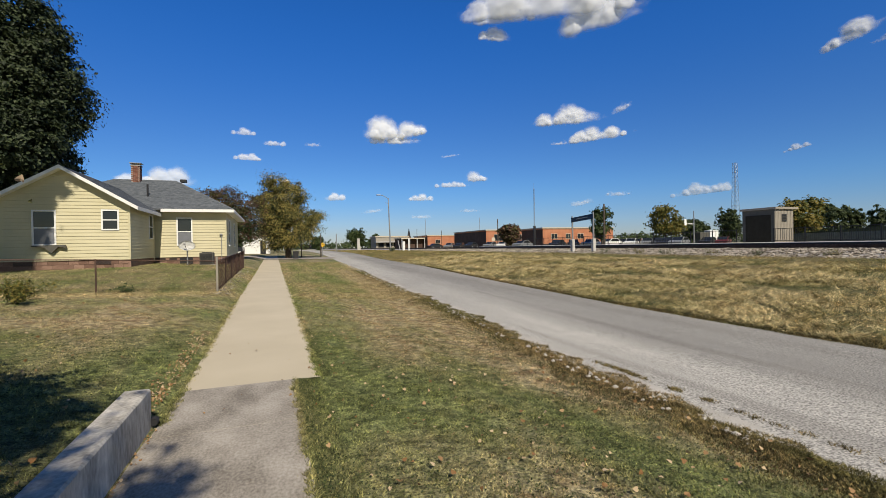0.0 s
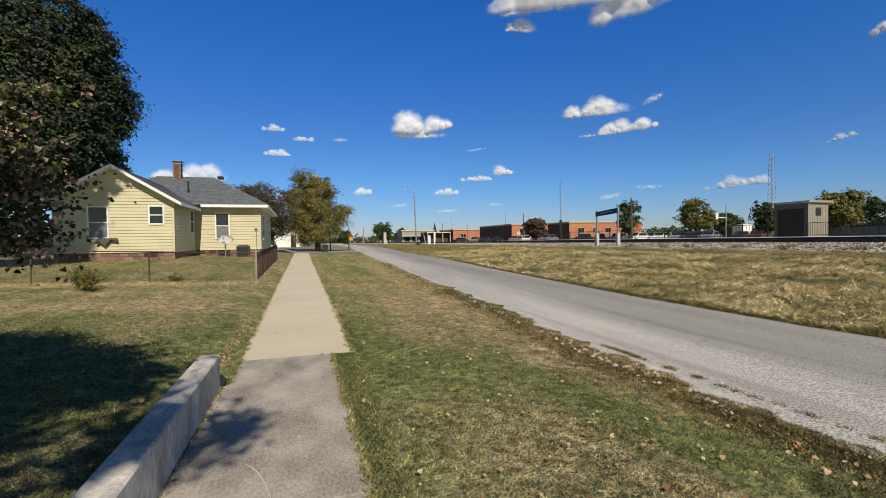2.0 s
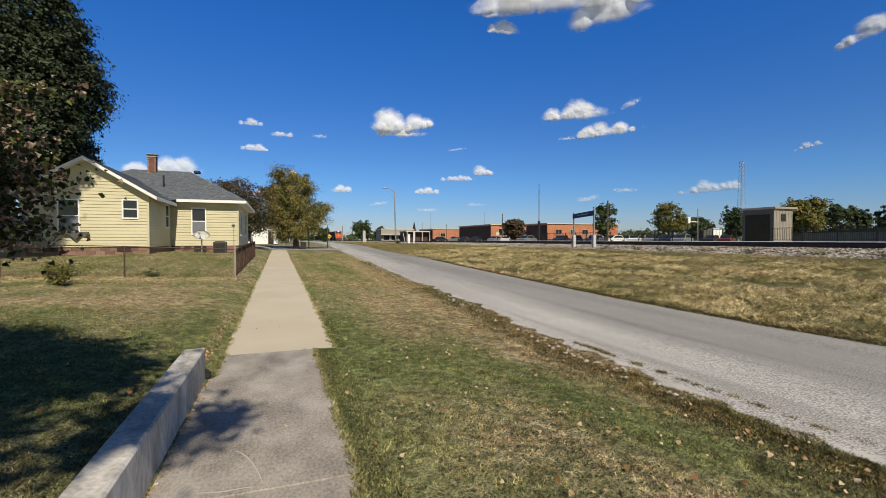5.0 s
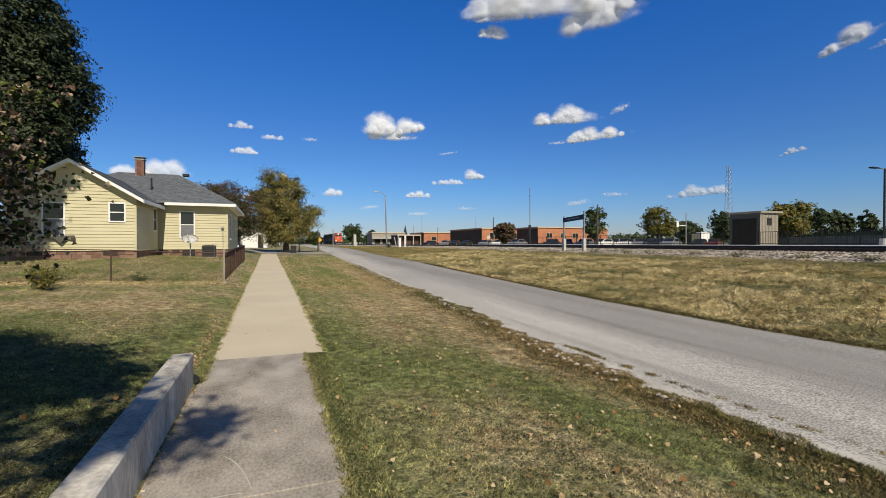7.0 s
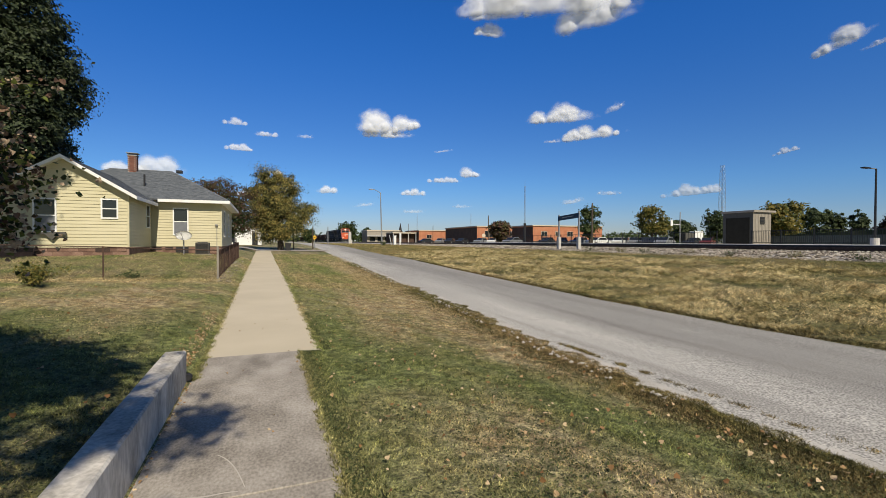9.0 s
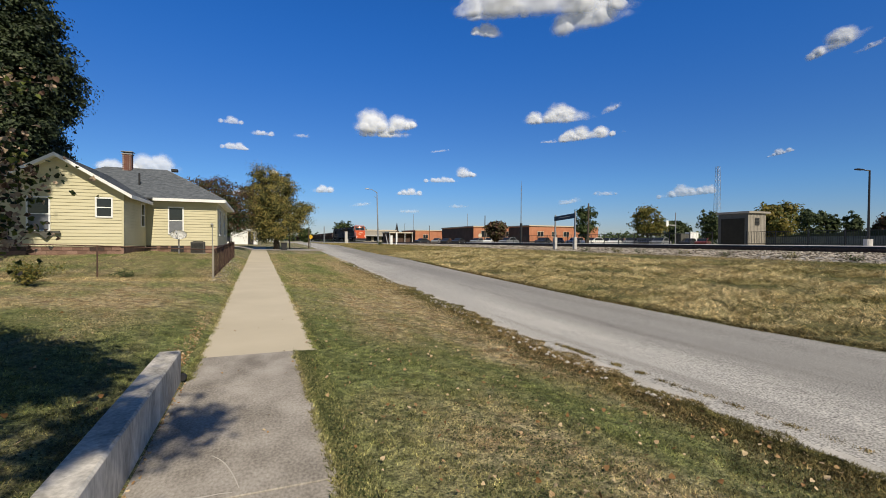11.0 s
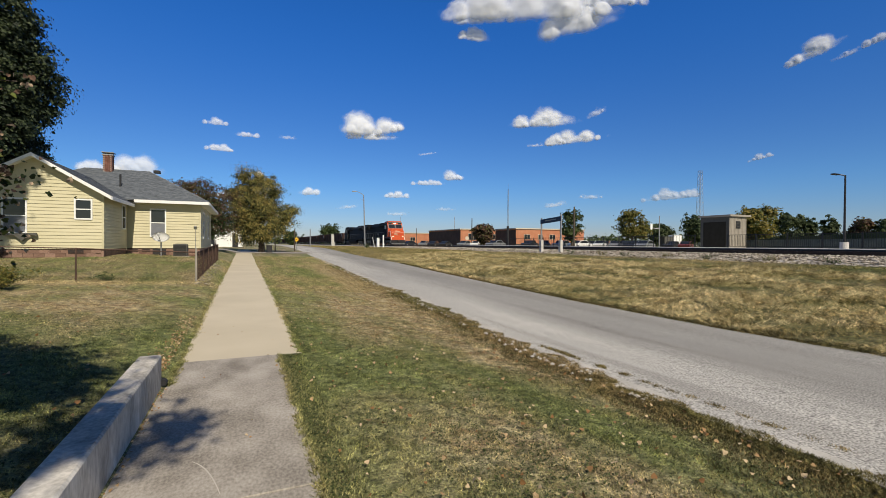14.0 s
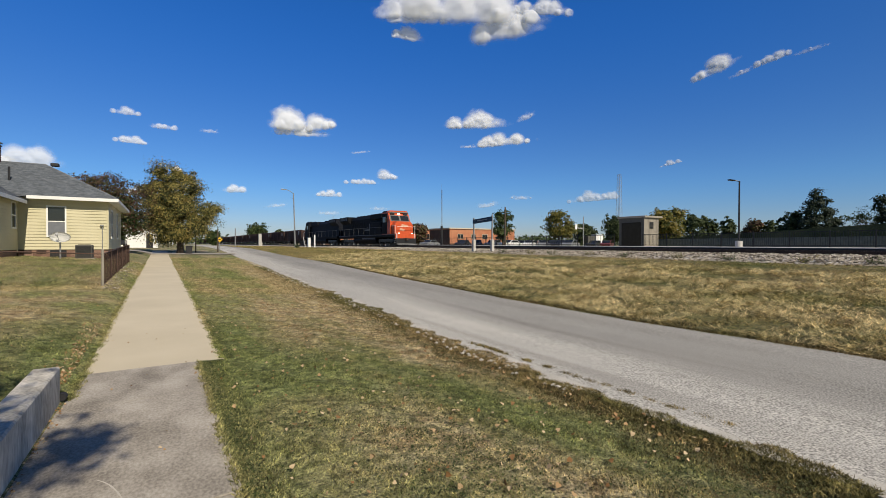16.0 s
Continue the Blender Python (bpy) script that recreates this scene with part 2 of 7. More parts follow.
GREEN, TAN, BROWN = (0.162, 0.183, 0.074), (0.372, 0.310, 0.195), (0.235, 0.160, 0.095)
M = dict(
    turf=turf("lawn_turf", tone(GREEN, 0.88), tone(TAN, 0.9), BROWN, shift=-0.012),
    blade=turf("lawn_blades", tone(GREEN, 1.27), tone(TAN, 1.2), BROWN, shift=-0.012, island=0.9),
    hay=turf("field_straw", (0.18, 0.172, 0.06), (0.44, 0.35, 0.18), (0.20, 0.145, 0.075), shift=-0.06, island=0.8, worn=False),
    old_conc=mat("weathered_concrete", [(0.19, 0.168, 0.138), (0.325, 0.292, 0.245), (0.44, 0.40, 0.345)], 1.7, 34, 0.9, 0.4, dist=0.004, fw=0.7, bw=0.95, stretch=(1.5, 0.9, 1)),
    new_conc=mat("buff_concrete", [(0.50, 0.435, 0.315), (0.535, 0.467, 0.34), (0.57, 0.50, 0.37)], 0.7, 90, 0.85, 0.15, dist=0.003),
    wall_conc=mat("wall_concrete", [(0.25, 0.235, 0.205), (0.47, 0.44, 0.385), (0.70, 0.66, 0.59)], 3.0, 34, 0.85, 0.5, dist=0.008, fw=0.55, bw=1.1, stretch=(1, 1, 0.35)),
    margin=mat("worn_margin", [(0.32, 0.30, 0.265), (0.42, 0.395, 0.35), (0.52, 0.49, 0.44)], 1.5, 60, 0.9, 0.5, obj=-1, fw=0.7),
    ballast=mat("ballast_bed", [(0.12, 0.11, 0.10), (0.28, 0.26, 0.24), (0.45, 0.42, 0.39)], 1.2, 14, 0.95, 1.0, dist=0.05),
    stone=mat("ballast_stone", [(0.11, 0.093, 0.073), (0.28, 0.243, 0.193), (0.48, 0.43, 0.36)], 0.8, 12, 0.9, 0.3, island=0.5),
    siding=mat("yellow_siding", [(0.50, 0.46, 0.292), (0.56, 0.515, 0.34), (0.60, 0.55, 0.372)], 0.6, 25, 0.55, 0.05),
    white=plain("white_paint", (0.80, 0.80, 0.78), 0.5, var=0.06),
    shingle=mat("roof_shingle", [(0.085, 0.095, 0.105), (0.14, 0.15, 0.165), (0.20, 0.21, 0.225)], 2.5, 30, 0.95, 0.5, obj=0.25),
    brick=mat("red_brick", [(0.13, 0.055, 0.038), (0.20, 0.085, 0.06), (0.27, 0.125, 0.09)], 3, 30, 0.9, 0.3, obj=0.4),
    found=mat("foundation_block", [(0.16, 0.095, 0.07), (0.25, 0.155, 0.115), (0.33, 0.215, 0.165)], 2, 30, 0.9, 0.3, obj=0.35),
    mortar=plain("mortar", (0.33, 0.30, 0.27), 0.95),
    glass=plain("dark_window_glass", (0.02, 0.024, 0.028), 0.06, spec=0.7, var=0.0, bump=0),
    blind=plain("pale_curtain", (0.17, 0.18, 0.20), 0.4),
    dark=plain("near_black_plastic", (0.02, 0.02, 0.022), 0.55),
    grey=plain("galvanised_steel", (0.36, 0.36, 0.36), 0.45, metal=0.6),
    greyp=plain("grey_paint", (0.42, 0.42, 0.42), 0.6),
    rust=mat("rusty_steel", [(0.05, 0.034, 0.027), (0.09, 0.054, 0.04), (0.14, 0.08, 0.055)], 3, 30, 0.8, 0.2),
    bark=mat("bark", [(0.045, 0.035, 0.028), (0.10, 0.08, 0.06), (0.16, 0.13, 0.10)], 4, 30, 0.95, 0.8, stretch=(3, 3, 0.6), dist=0.02),
    tie=mat("creosote_tie", [(0.035, 0.028, 0.022), (0.07, 0.055, 0.045)], 3, 25, 0.95, 0.5),
    rail=mat("rail_steel", [(0.05, 0.035, 0.028), (0.10, 0.07, 0.055)], 4, 40, 0.6, 0.1, metal=0.5),
    plat=plain("platform_concrete", (0.50, 0.48, 0.45), 0.9),
    tan=plain("tan_panel", (0.31, 0.28, 0.235), 0.7),
    olive=plain("dark_olive_panel", (0.085, 0.082, 0.07), 0.7),
    orange_brick=mat("orange_brick", [(0.36, 0.14, 0.075), (0.43, 0.18, 0.10), (0.48, 0.22, 0.125)], 0.6, 8, 0.9, 0.1),
    dark_brick=mat("dark_brick", [(0.07, 0.045, 0.035), (0.11, 0.07, 0.055)], 0.6, 8, 0.9, 0.1),
    cream=plain("cream_wall", (0.55, 0.48, 0.38), 0.8),
    shade_cloth=plain("grey_green_screen", (0.14, 0.155, 0.135), 0.85, var=0.25),
    navy=plain("navy_enamel", (0.012, 0.035, 0.075), 0.4),
    black=plain("black_paint", (0.018, 0.018, 0.02), 0.45),
    ora=plain("orange_red_paint", (0.56, 0.085, 0.024), 0.45, var=0.15),
    loco=plain("sooty_black_paint", (0.009, 0.009, 0.010), 0.7, spec=0.10, var=0.35),
    gond=mat("brown_car_paint", [(0.028, 0.018, 0.016), (0.055, 0.03, 0.025), (0.09, 0.05, 0.04)], 0.5, 6, 0.8, 0.2, obj=0.3),
    yellow=plain("yellow_sign", (0.80, 0.48, 0.02), 0.5),
    green_screen=mat("olive_bank_grass", [(0.04, 0.05, 0.022), (0.075, 0.085, 0.04), (0.13, 0.125, 0.065)], 0.5, 7, 0.95, 0.5, dist=0.1),
)


def chip_seal(name):
    """Pale chip-seal: fine stone speckle, long wheel streaks and a few dark patched seams along the road."""
    m = bpy.data.materials.new(name)
    m.use_nodes = True
    N, L = m.node_tree.nodes, m.node_tree.links
    b, geo = N["Principled BSDF"], N.new("ShaderNodeNewGeometry")
    def layer(scale, detail, stretch, stops):
        mp, nz, r = N.new("ShaderNodeMapping"), N.new("ShaderNodeTexNoise"), N.new("ShaderNodeValToRGB")
        mp.inputs["Scale"].default_value = stretch
        mp.inputs["Rotation"].default_value = (0, 0, 0.055)
        nz.inputs["Scale"].default_value, nz.inputs["Detail"].default_value = scale, detail
        L.new(geo.outputs["Position"], mp.inputs[0])
        L.new(mp.outputs[0], nz.inputs["Vector"])
        L.new(nz.outputs[0], r.inputs[0])
        els = r.color_ramp.elements
        while len(els) < len(stops):
            els.new(0.5)
        for e, (p, v) in zip(els, stops):
            e.position, e.color = p, (*v, 1)
        return r.outputs[0], nz.outputs[0]
    def times(a, c):
        x = N.new("ShaderNodeMix")
        x.data_type, x.blend_type = "RGBA", "MULTIPLY"
        x.inputs[0].default_value = 1.0
        L.new(a, x.inputs[6])
        L.new(c, x.inputs[7])
        return x.outputs[2]
    base, _ = layer(0.9, 4, (1.0, 0.05, 1), [(0.30, (0.33, 0.315, 0.286)), (0.5, (0.38, 0.365, 0.336)), (0.70, (0.43, 0.414, 0.38))])
    seam, _ = layer(1.6, 5, (1.4, 0.045, 1), [(0.28, (0.78, 0.775, 0.77)), (0.42, (1, 1, 1))])
    chips, relief = layer(48, 4, (1, 1, 1), [(0.32, (0.36, 0.35, 0.34)), (0.5, (0.97, 0.97, 0.97)), (0.68, (1.55, 1.54, 1.5))])
    blot, _ = layer(0.35, 5, (1.2, 0.5, 1), [(0.3, (0.90, 0.90, 0.90)), (0.7, (1.08, 1.08, 1.07))])
    spot, across, lane, both = N.new("ShaderNodeSeparateXYZ"), N.new("ShaderNodeMath"), N.new("ShaderNodeMapRange"), N.new("ShaderNodeCombineColor")
    across.operation = "MULTIPLY_ADD"
    across.inputs[1].default_value = -0.05
    lane.interpolation_type = "SMOOTHSTEP"
    for key, v in (("From Min", 5.2), ("From Max", 7.0), ("To Min", 1.08), ("To Max", 0.73)):
        lane.inputs[key].default_value = v
    L.new(geo.outputs["Position"], spot.inputs[0])
    L.new(spot.outputs["Y"], across.inputs[0])
    L.new(spot.outputs["X"], across.inputs[2])
    L.new(across.outputs[0], lane.inputs["Value"])
    for i in range(3):
        L.new(lane.outputs[0], both.inputs[i])
    base = times(base, both.outputs[0])
    L.new(times(times(times(base, seam), chips), blot), b.inputs["Base Color"])
    b.inputs["Roughness"].default_value, b.inputs["Specular IOR Level"].default_value = 0.9, 0.25
    bp = N.new("ShaderNodeBump")
    bp.inputs["Strength"].default_value, bp.inputs["Distance"].default_value = 0.5, 0.006
    L.new(relief, bp.inputs["Height"])
    L.new(bp.outputs[0], b.inputs["Normal"])
    return m


M["road"] = chip_seal("chip_seal")


def leafmat(name, stops, trans=0.35):
    m = mat(name, stops, 0.6, 5, 0.6, 0.0, island=0.75, spec=0.3)
    N, L = m.node_tree.nodes, m.node_tree.links
    b, out = N["Principled BSDF"], N["Material Output"]
    t, x = N.new("ShaderNodeBsdfTranslucent"), N.new("ShaderNodeMixShader")
    L.new(b.inputs["Base Color"].links[0].from_socket, t.inputs[0])
    x.inputs[0].default_value = trans
    L.new(b.outputs[0], x.inputs[1])
    L.new(t.outputs[0], x.inputs[2])
    L.new(x.outputs[0], out.inputs[0])
    return m


M.update(
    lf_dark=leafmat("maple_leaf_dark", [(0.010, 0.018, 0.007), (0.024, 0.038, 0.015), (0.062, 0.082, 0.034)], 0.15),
    # dark leaf lightened: the haze of distance is put into its colour
    lf_hazed=leafmat("hazed_dark_leaf", [(0.035, 0.055, 0.022), (0.06, 0.085, 0.035), (0.09, 0.115, 0.045)]),
    lf_autumn=leafmat("autumn_leaf", [(0.035, 0.045, 0.014), (0.14, 0.145, 0.04), (0.38, 0.30, 0.085)], 0.2),
    lf_red=leafmat("russet_leaf", [(0.06, 0.04, 0.025), (0.16, 0.08, 0.05), (0.12, 0.12, 0.045)]),
    lf_green=leafmat("green_leaf", [(0.03, 0.055, 0.015), (0.055, 0.085, 0.025), (0.09, 0.11, 0.035)]),
    lf_yellow=leafmat("yellow_green_leaf", [(0.07, 0.085, 0.018), (0.15, 0.15, 0.035), (0.24, 0.19, 0.045)]),
    lf_pine=leafmat("pine_needle", [(0.012, 0.022, 0.012), (0.026, 0.042, 0.02)], 0.1),
    lf_bud=leafmat("redbud_leaf", [(0.02, 0.034, 0.009), (0.15, 0.18, 0.035), (0.06, 0.038, 0.026), (0.17, 0.10, 0.065), (0.46, 0.35, 0.24)], 0.3),
    lf_fall=leafmat("fallen_leaf", [(0.25, 0.13, 0.05), (0.42, 0.28, 0.14), (0.55, 0.42, 0.26)], 0.1),
)


# ---- building helpers ----
def finish(name, bm, material, smooth=False):
    me = bpy.data.meshes.new(name)
    bm.normal_update()
    bm.to_mesh(me)
    bm.free()
    for one in (material if isinstance(material, (list, tuple)) else [material]):
        me.materials.append(one)
    if smooth:
        for p in me.polygons:
            p.use_smooth = True
    return me


def part(name, bm, material, parent=None, label="", smooth=False):
    ob = new(name, finish(name, bm, material, smooth))
    if parent is not None:
        ob.parent = parent
    if label:
        ob["label"] = label
    return ob


def shared(name, me, parent, m):
    ob = new(name, me)
    ob.parent = parent
    ob.matrix_basis = m
    return ob


def thing(name, m, label, category, group="", kind=""):
    ob = new(name)
    ob.empty_display_size = 0.2
    ob.matrix_basis = m
    return tagged(ob, label, category, group, kind)


def box(bm, x0, x1, y0, y1, z0, z1, bevel=0.0, m=None):
    v = bmesh.ops.create_cube(bm, size=1.0)["verts"]
    t = Matrix.Translation(((x0 + x1) / 2, (y0 + y1) / 2, (z0 + z1) / 2)) @ Matrix.Diagonal((x1 - x0, y1 - y0, z1 - z0, 1))
    bmesh.ops.transform(bm, matrix=(m @ t) if m else t, verts=v)
    if bevel:
        e = list({e for q in v for e in q.link_edges})
        bmesh.ops.bevel(bm, geom=e, offset=bevel, segments=1, affect="EDGES")
    return bm


def B(*a, **k):
    return box(bmesh.new(), *a, **k)


def tube(bm, a, b, r0, r1=None, n=8, cap=True):
    a, b = Vector(a), Vector(b)
    r1 = r0 if r1 is None else r1
    v = bmesh.ops.create_cone(bm, cap_ends=cap, segments=n, radius1=r0, radius2=r1, depth=(b - a).length)["verts"]
    q = (b - a).to_track_quat("Z", "Y").to_matrix().to_4x4()
    bmesh.ops.transform(bm, matrix=Matrix.Translation((a + b) / 2) @ q, verts=v)
    return bm


def T(*a, **k):
    return tube(bmesh.new(), *a, **k)


def prism(bm, pts, d0, d1, axis="y"):
    """A flat outline pushed from d0 to d1 along an axis; pts are (x, z) for y, (y, z) for x, (x, y) for z."""
    def at(p, d):
        return (p[0], d, p[1]) if axis == "y" else (d, p[0], p[1]) if axis == "x" else (p[0], p[1], d)
    a = [bm.verts.new(at(p, d0)) for p in pts]
    b = [bm.verts.new(at(p, d1)) for p in pts]
    bm.faces.new(a)
    bm.faces.new(b[::-1])
    n = len(pts)
    for i in range(n):
        bm.faces.new((a[i], b[i], b[(i + 1) % n], a[(i + 1) % n]))
    bmesh.ops.recalc_face_normals(bm, faces=bm.faces[:])
    return bm


def P(*a, **k):
    return prism(bmesh.new(), *a, **k)


def soup(name, verts, faces, material):
    me = bpy.data.meshes.new(name)
    me.from_pydata(verts, [], faces)
    me.update()
    me.materials.append(material)
    return me


# ---- the lie of the land ----
GY = np.array([-40, -5, 6, 11, 16, 22, 27, 34, 48, 72, 110], float)
GX = np.array([-60, -14, -6, -2, -0.98, -0.75, 0.75, 2.5, 4.4, 5.2, 9.0, 9.8, 13, 17, 20.5, 24, 34, 60], float)
_near = [0.75, 0.62, 0.42, 0.33, 0.33, -0.03, -0.03, -0.10, -0.24, -0.25, -0.25, -0.20, 0.12, 0.50, 0.80, 0.9, 0.9, 0.9]
GZ = np.array([
    _near, _near,
    [0.75, 0.62, 0.42, 0.25, 0.08, -0.03, -0.03, -0.10, -0.24, -0.25, -0.25, -0.20, 0.12, 0.50, 0.80, 0.9, 0.9, 0.9],
    [0.78, 0.62, 0.42, 0.26, 0.15, 0.05, 0.05, -0.02, -0.16, -0.17, -0.17, -0.13, 0.17, 0.52, 0.80, 0.9, 0.9, 0.9],
    [0.80, 0.62, 0.44, 0.33, 0.24, 0.14, 0.14, 0.06, -0.05, -0.07, -0.07, -0.04, 0.24, 0.55, 0.80, 0.9, 0.9, 0.9],
    [0.82, 0.66, 0.66, 0.50, 0.33, 0.19, 0.19, 0.12, 0.02, 0.00, 0.00, 0.03, 0.30, 0.60, 0.82, 0.9, 0.9, 0.9],
    [0.85, 0.72, 0.84, 0.62, 0.40, 0.22, 0.22, 0.16, 0.08, 0.06, 0.06, 0.10, 0.36, 0.64, 0.84, 0.9, 0.9, 0.9],
    [0.88, 0.85, 0.86, 0.66, 0.42, 0.26, 0.26, 0.22, 0.16, 0.14, 0.14, 0.18, 0.44, 0.70, 0.86, 0.9, 0.9, 0.9],
    [0.90, 0.90, 0.88, 0.72, 0.48, 0.33, 0.33, 0.30, 0.28, 0.27, 0.27, 0.32, 0.55, 0.78, 0.88, 0.9, 0.9, 0.9],
    [0.95, 0.95, 0.95, 0.92, 0.86, 0.80, 0.80, 0.78, 0.75, 0.72, 0.72, 0.76, 0.85, 0.92, 0.95, 0.95, 0.95, 0.95],
    [0.95] * len(GX)])


def land(x, y):
    """Height of the ground (arrays or numbers)."""
    x, y = np.asarray(x, float), np.asarray(y, float)
    i = np.clip(np.searchsorted(GX, x) - 1, 0, len(GX) - 2)
    j = np.clip(np.searchsorted(GY, y) - 1, 0, len(GY) - 2)
    u = np.clip((x - GX[i]) / (GX[i + 1] - GX[i]), 0, 1)
    v = np.clip((y - GY[j]) / (GY[j + 1] - GY[j]), 0, 1)
    a = GZ[j, i] * (1 - u) + GZ[j, i + 1] * u
    b = GZ[j + 1, i] * (1 - u) + GZ[j + 1, i + 1] * u
    return a * (1 - v) + b * v


def zat(x, y):
    return float(land(x, y))


RY = [-60, 2, 5.5, 10, 16, 30, 42, 60, 90, 220]
RL = [4.35, 4.35, 4.42, 4.75, 4.85, 5.6, 6.1, 6.9, 7.6, 9.0]
RR = [9.5, 9.5, 9.4, 9.3, 9.4, 10.2, 10.5, 11.2, 12.2, 14.0]


def road_l(y):
    return np.interp(y, RY, RL)


def road_r(y):
    return np.interp(y, RY, RR)


def grid_sheet(name, xs, ys, zf, material):
    X, Y = np.meshgrid(xs, ys)
    Z = zf(X, Y)
    nx, ny = len(xs), len(ys)
    verts = np.stack([X.ravel(), Y.ravel(), Z.ravel()], 1).tolist()
    faces = [(j * nx + i, j * nx + i + 1, (j + 1) * nx + i + 1, (j + 1) * nx + i) for j in range(ny - 1) for i in range(nx - 1)]
    me = soup(name, verts, faces, material)
    for p in me.polygons:
        p.use_smooth = True
    return me


def ripple(X, Y):
    return 0.012 * np.sin(X * 3.1 + np.sin(Y * 1.7) * 2) * np.sin(Y * 2.3 + X) + 0.008 * np.sin(X * 7.3 + Y * 5.1)


xs = np.unique(np.concatenate([[-4000, -1500, -600, -250, -120], np.arange(-60, -14, 4.0), np.arange(-14, 26, 0.25), GX, np.arange(26, 60, 4.0), [90, 150, 300, 700, 1600, 4500]]))
ys = np.unique(np.concatenate([[-3000, -800, -200, -80], np.arange(-40, 0, 2.0), np.arange(0, 30, 0.3), np.arange(30, 110, 2.0), [130, 170, 240, 400, 800, 1800, 4500]]))


def ground_z(X, Y):
    Z = land(X, Y)
    soft = (np.abs(X) < 14) & (Y < 40)
    Z = Z + np.where(soft, ripple(X, Y), 0)
    under = (X > road_l(Y) + 0.3) & (X < road_r(Y) - 0.3) & (Y < 200)
    walk_under = (X > -0.7) & (X < 0.7) & (Y < 62) & (Y > -40)
    return np.where(under | walk_under, Z - 0.08, Z)


ground = tagged(new("ground", grid_sheet("ground", xs, ys, ground_z, M["turf"])), "patchy green and straw-coloured mown grass ground", "ground", kind="structure")


# ---- road and sidewalk ----
def ribbon(name, xl, xr, ys_, lift, material, n=10, thick=0.12, crown=0.0, wob=0.0, follow=False):
    bm = bmesh.new()
    rows = []
    for y in ys_:
        a, b = float(xl(y)), float(xr(y))
        a += wob * (noise.noise((y * 0.9, 3.1, 0)) + 0.6 * noise.noise((y * 3.7, 9.1, 0)))
        b += 0.5 * wob * noise.noise((y * 1.3, 7.7, 0))
        row = []
        for i in range(n + 1):
            u = i / n
            x = a + (b - a) * u
            z = (zat(x, y) if follow else zat(a, y) * (1 - u) + zat(b, y) * u) + lift + crown * (1 - (2 * u - 1) ** 2)
            row.append((x, y, z))
        rows.append([bm.verts.new((row[0][0], y, row[0][2] - thick))] + [bm.verts.new(p) for p in row] + [bm.verts.new((row[-1][0], y, row[-1][2] - thick))])
    for r, s in zip(rows, rows[1:]):
        for i in range(len(r) - 1):
            bm.faces.new((r[i], r[i + 1], s[i + 1], s[i]))
    return finish(name, bm, material)


road = tagged(new("road", ribbon("road", road_l, road_r, list(np.arange(-40, 30, 0.25)) + list(np.arange(30, 200, 3)), 0.012, M["road"], 14, crown=0.03, wob=0.10)),
              "pale grey chip-seal road with ragged edges", "road", kind="structure")
margin_l = tagged(new("road_margin", ribbon("road_margin", lambda y: road_l(y) - 0.02, lambda y: road_l(y) + 0.20 + 0.06 * math.sin(y * 1.7) + 0.04 * math.sin(y * 4.3), list(np.arange(-6, 26, 0.25)), 0.024, M["margin"], 4, thick=0.03, wob=0.07)),
                 "pale worn concrete margin along the road", "road margin", kind="structure")
sidewalk = thing("sidewalk", pose(0, 0, 0), "concrete sidewalk, weathered grey slabs meeting newer buff concrete", "sidewalk", kind="structure")
for k, (y0, y1) in enumerate([(-6.2, -4.65), (-4.63, -3.1), (-3.08, -1.55), (-1.53, 0.755), (0.765, 2.301), (2.307, 4.646), (4.654, 6.02)]):
    part("slab", B(-0.8 if y0 < 4 else -0.78, 0.46, y0, y1, -0.1, 0.004 * (k % 2), bevel=0.006), M["old_conc"], sidewalk)
part("joint_bed", B(-0.78, 0.44, -6.2, 6.02, -0.12, -0.008), M["old_conc"], sidewalk)
ywalk = list(np.arange(6.03, 62, 0.8)) + [62]
wk = new("slab", ribbon("slab", lambda y: -0.76, lambda y: 0.75, ywalk, 0.018, M["new_conc"], 2, thick=0.1))
wk.parent = sidewalk
wk["label"] = "smooth buff new concrete"
drive = tagged(new("driveway", ribbon("driveway", lambda y: -9.0, lambda y: 7.2, list(np.arange(52.5, 57.1, 0.5)), 0.05, M["old_conc"], 40, thick=0.3, follow=True)),
               "pale concrete driveway crossing the grass strip", "driveway", kind="structure")

# pale scrape and a crack on the old slabs
def streak(name, pts, w, m, label, z=0.0055):
    """A thin pale mark on the concrete, drawn along a line of points."""
    V, F = [], []
    for i, (x_, y_) in enumerate(pts):
        a_, b_ = pts[max(0, i - 1)], pts[min(len(pts) - 1, i + 1)]
        d_ = Vector((b_[0] - a_[0], b_[1] - a_[1], 0)).normalized()
        k_ = w * (0.5 + 0.5 * math.sin(math.pi * i / (len(pts) - 1))) / 2
        V += [(x_ - d_.y * k_, y_ + d_.x * k_, z), (x_ + d_.y * k_, y_ - d_.x * k_, z)]
        if i:
            F.append((2 * i - 2, 2 * i - 1, 2 * i + 1, 2 * i))
    ob = new(name, soup(name, V, F, m))
    ob.parent = sidewalk
    ob["label"] = label


M["scrape"] = plain("scraped_concrete", (0.50, 0.46, 0.40), 0.9)
streak("scrape_mark", [(-0.34 + 0.20 * k, 2.93 - 0.24 * k - 0.30 * k ** 2.5) for k in np.linspace(0, 1, 12)], 0.010, M["scrape"], "pale curved scrape in the concrete")
streak("scrape_mark", [(-0.60 + 0.42 * k, 2.40 - 0.05 * k + 0.008 * math.sin(9 * k)) for k in np.linspace(0, 1, 12)], 0.016, M["scrape"], "pale straight scrape in the concrete")

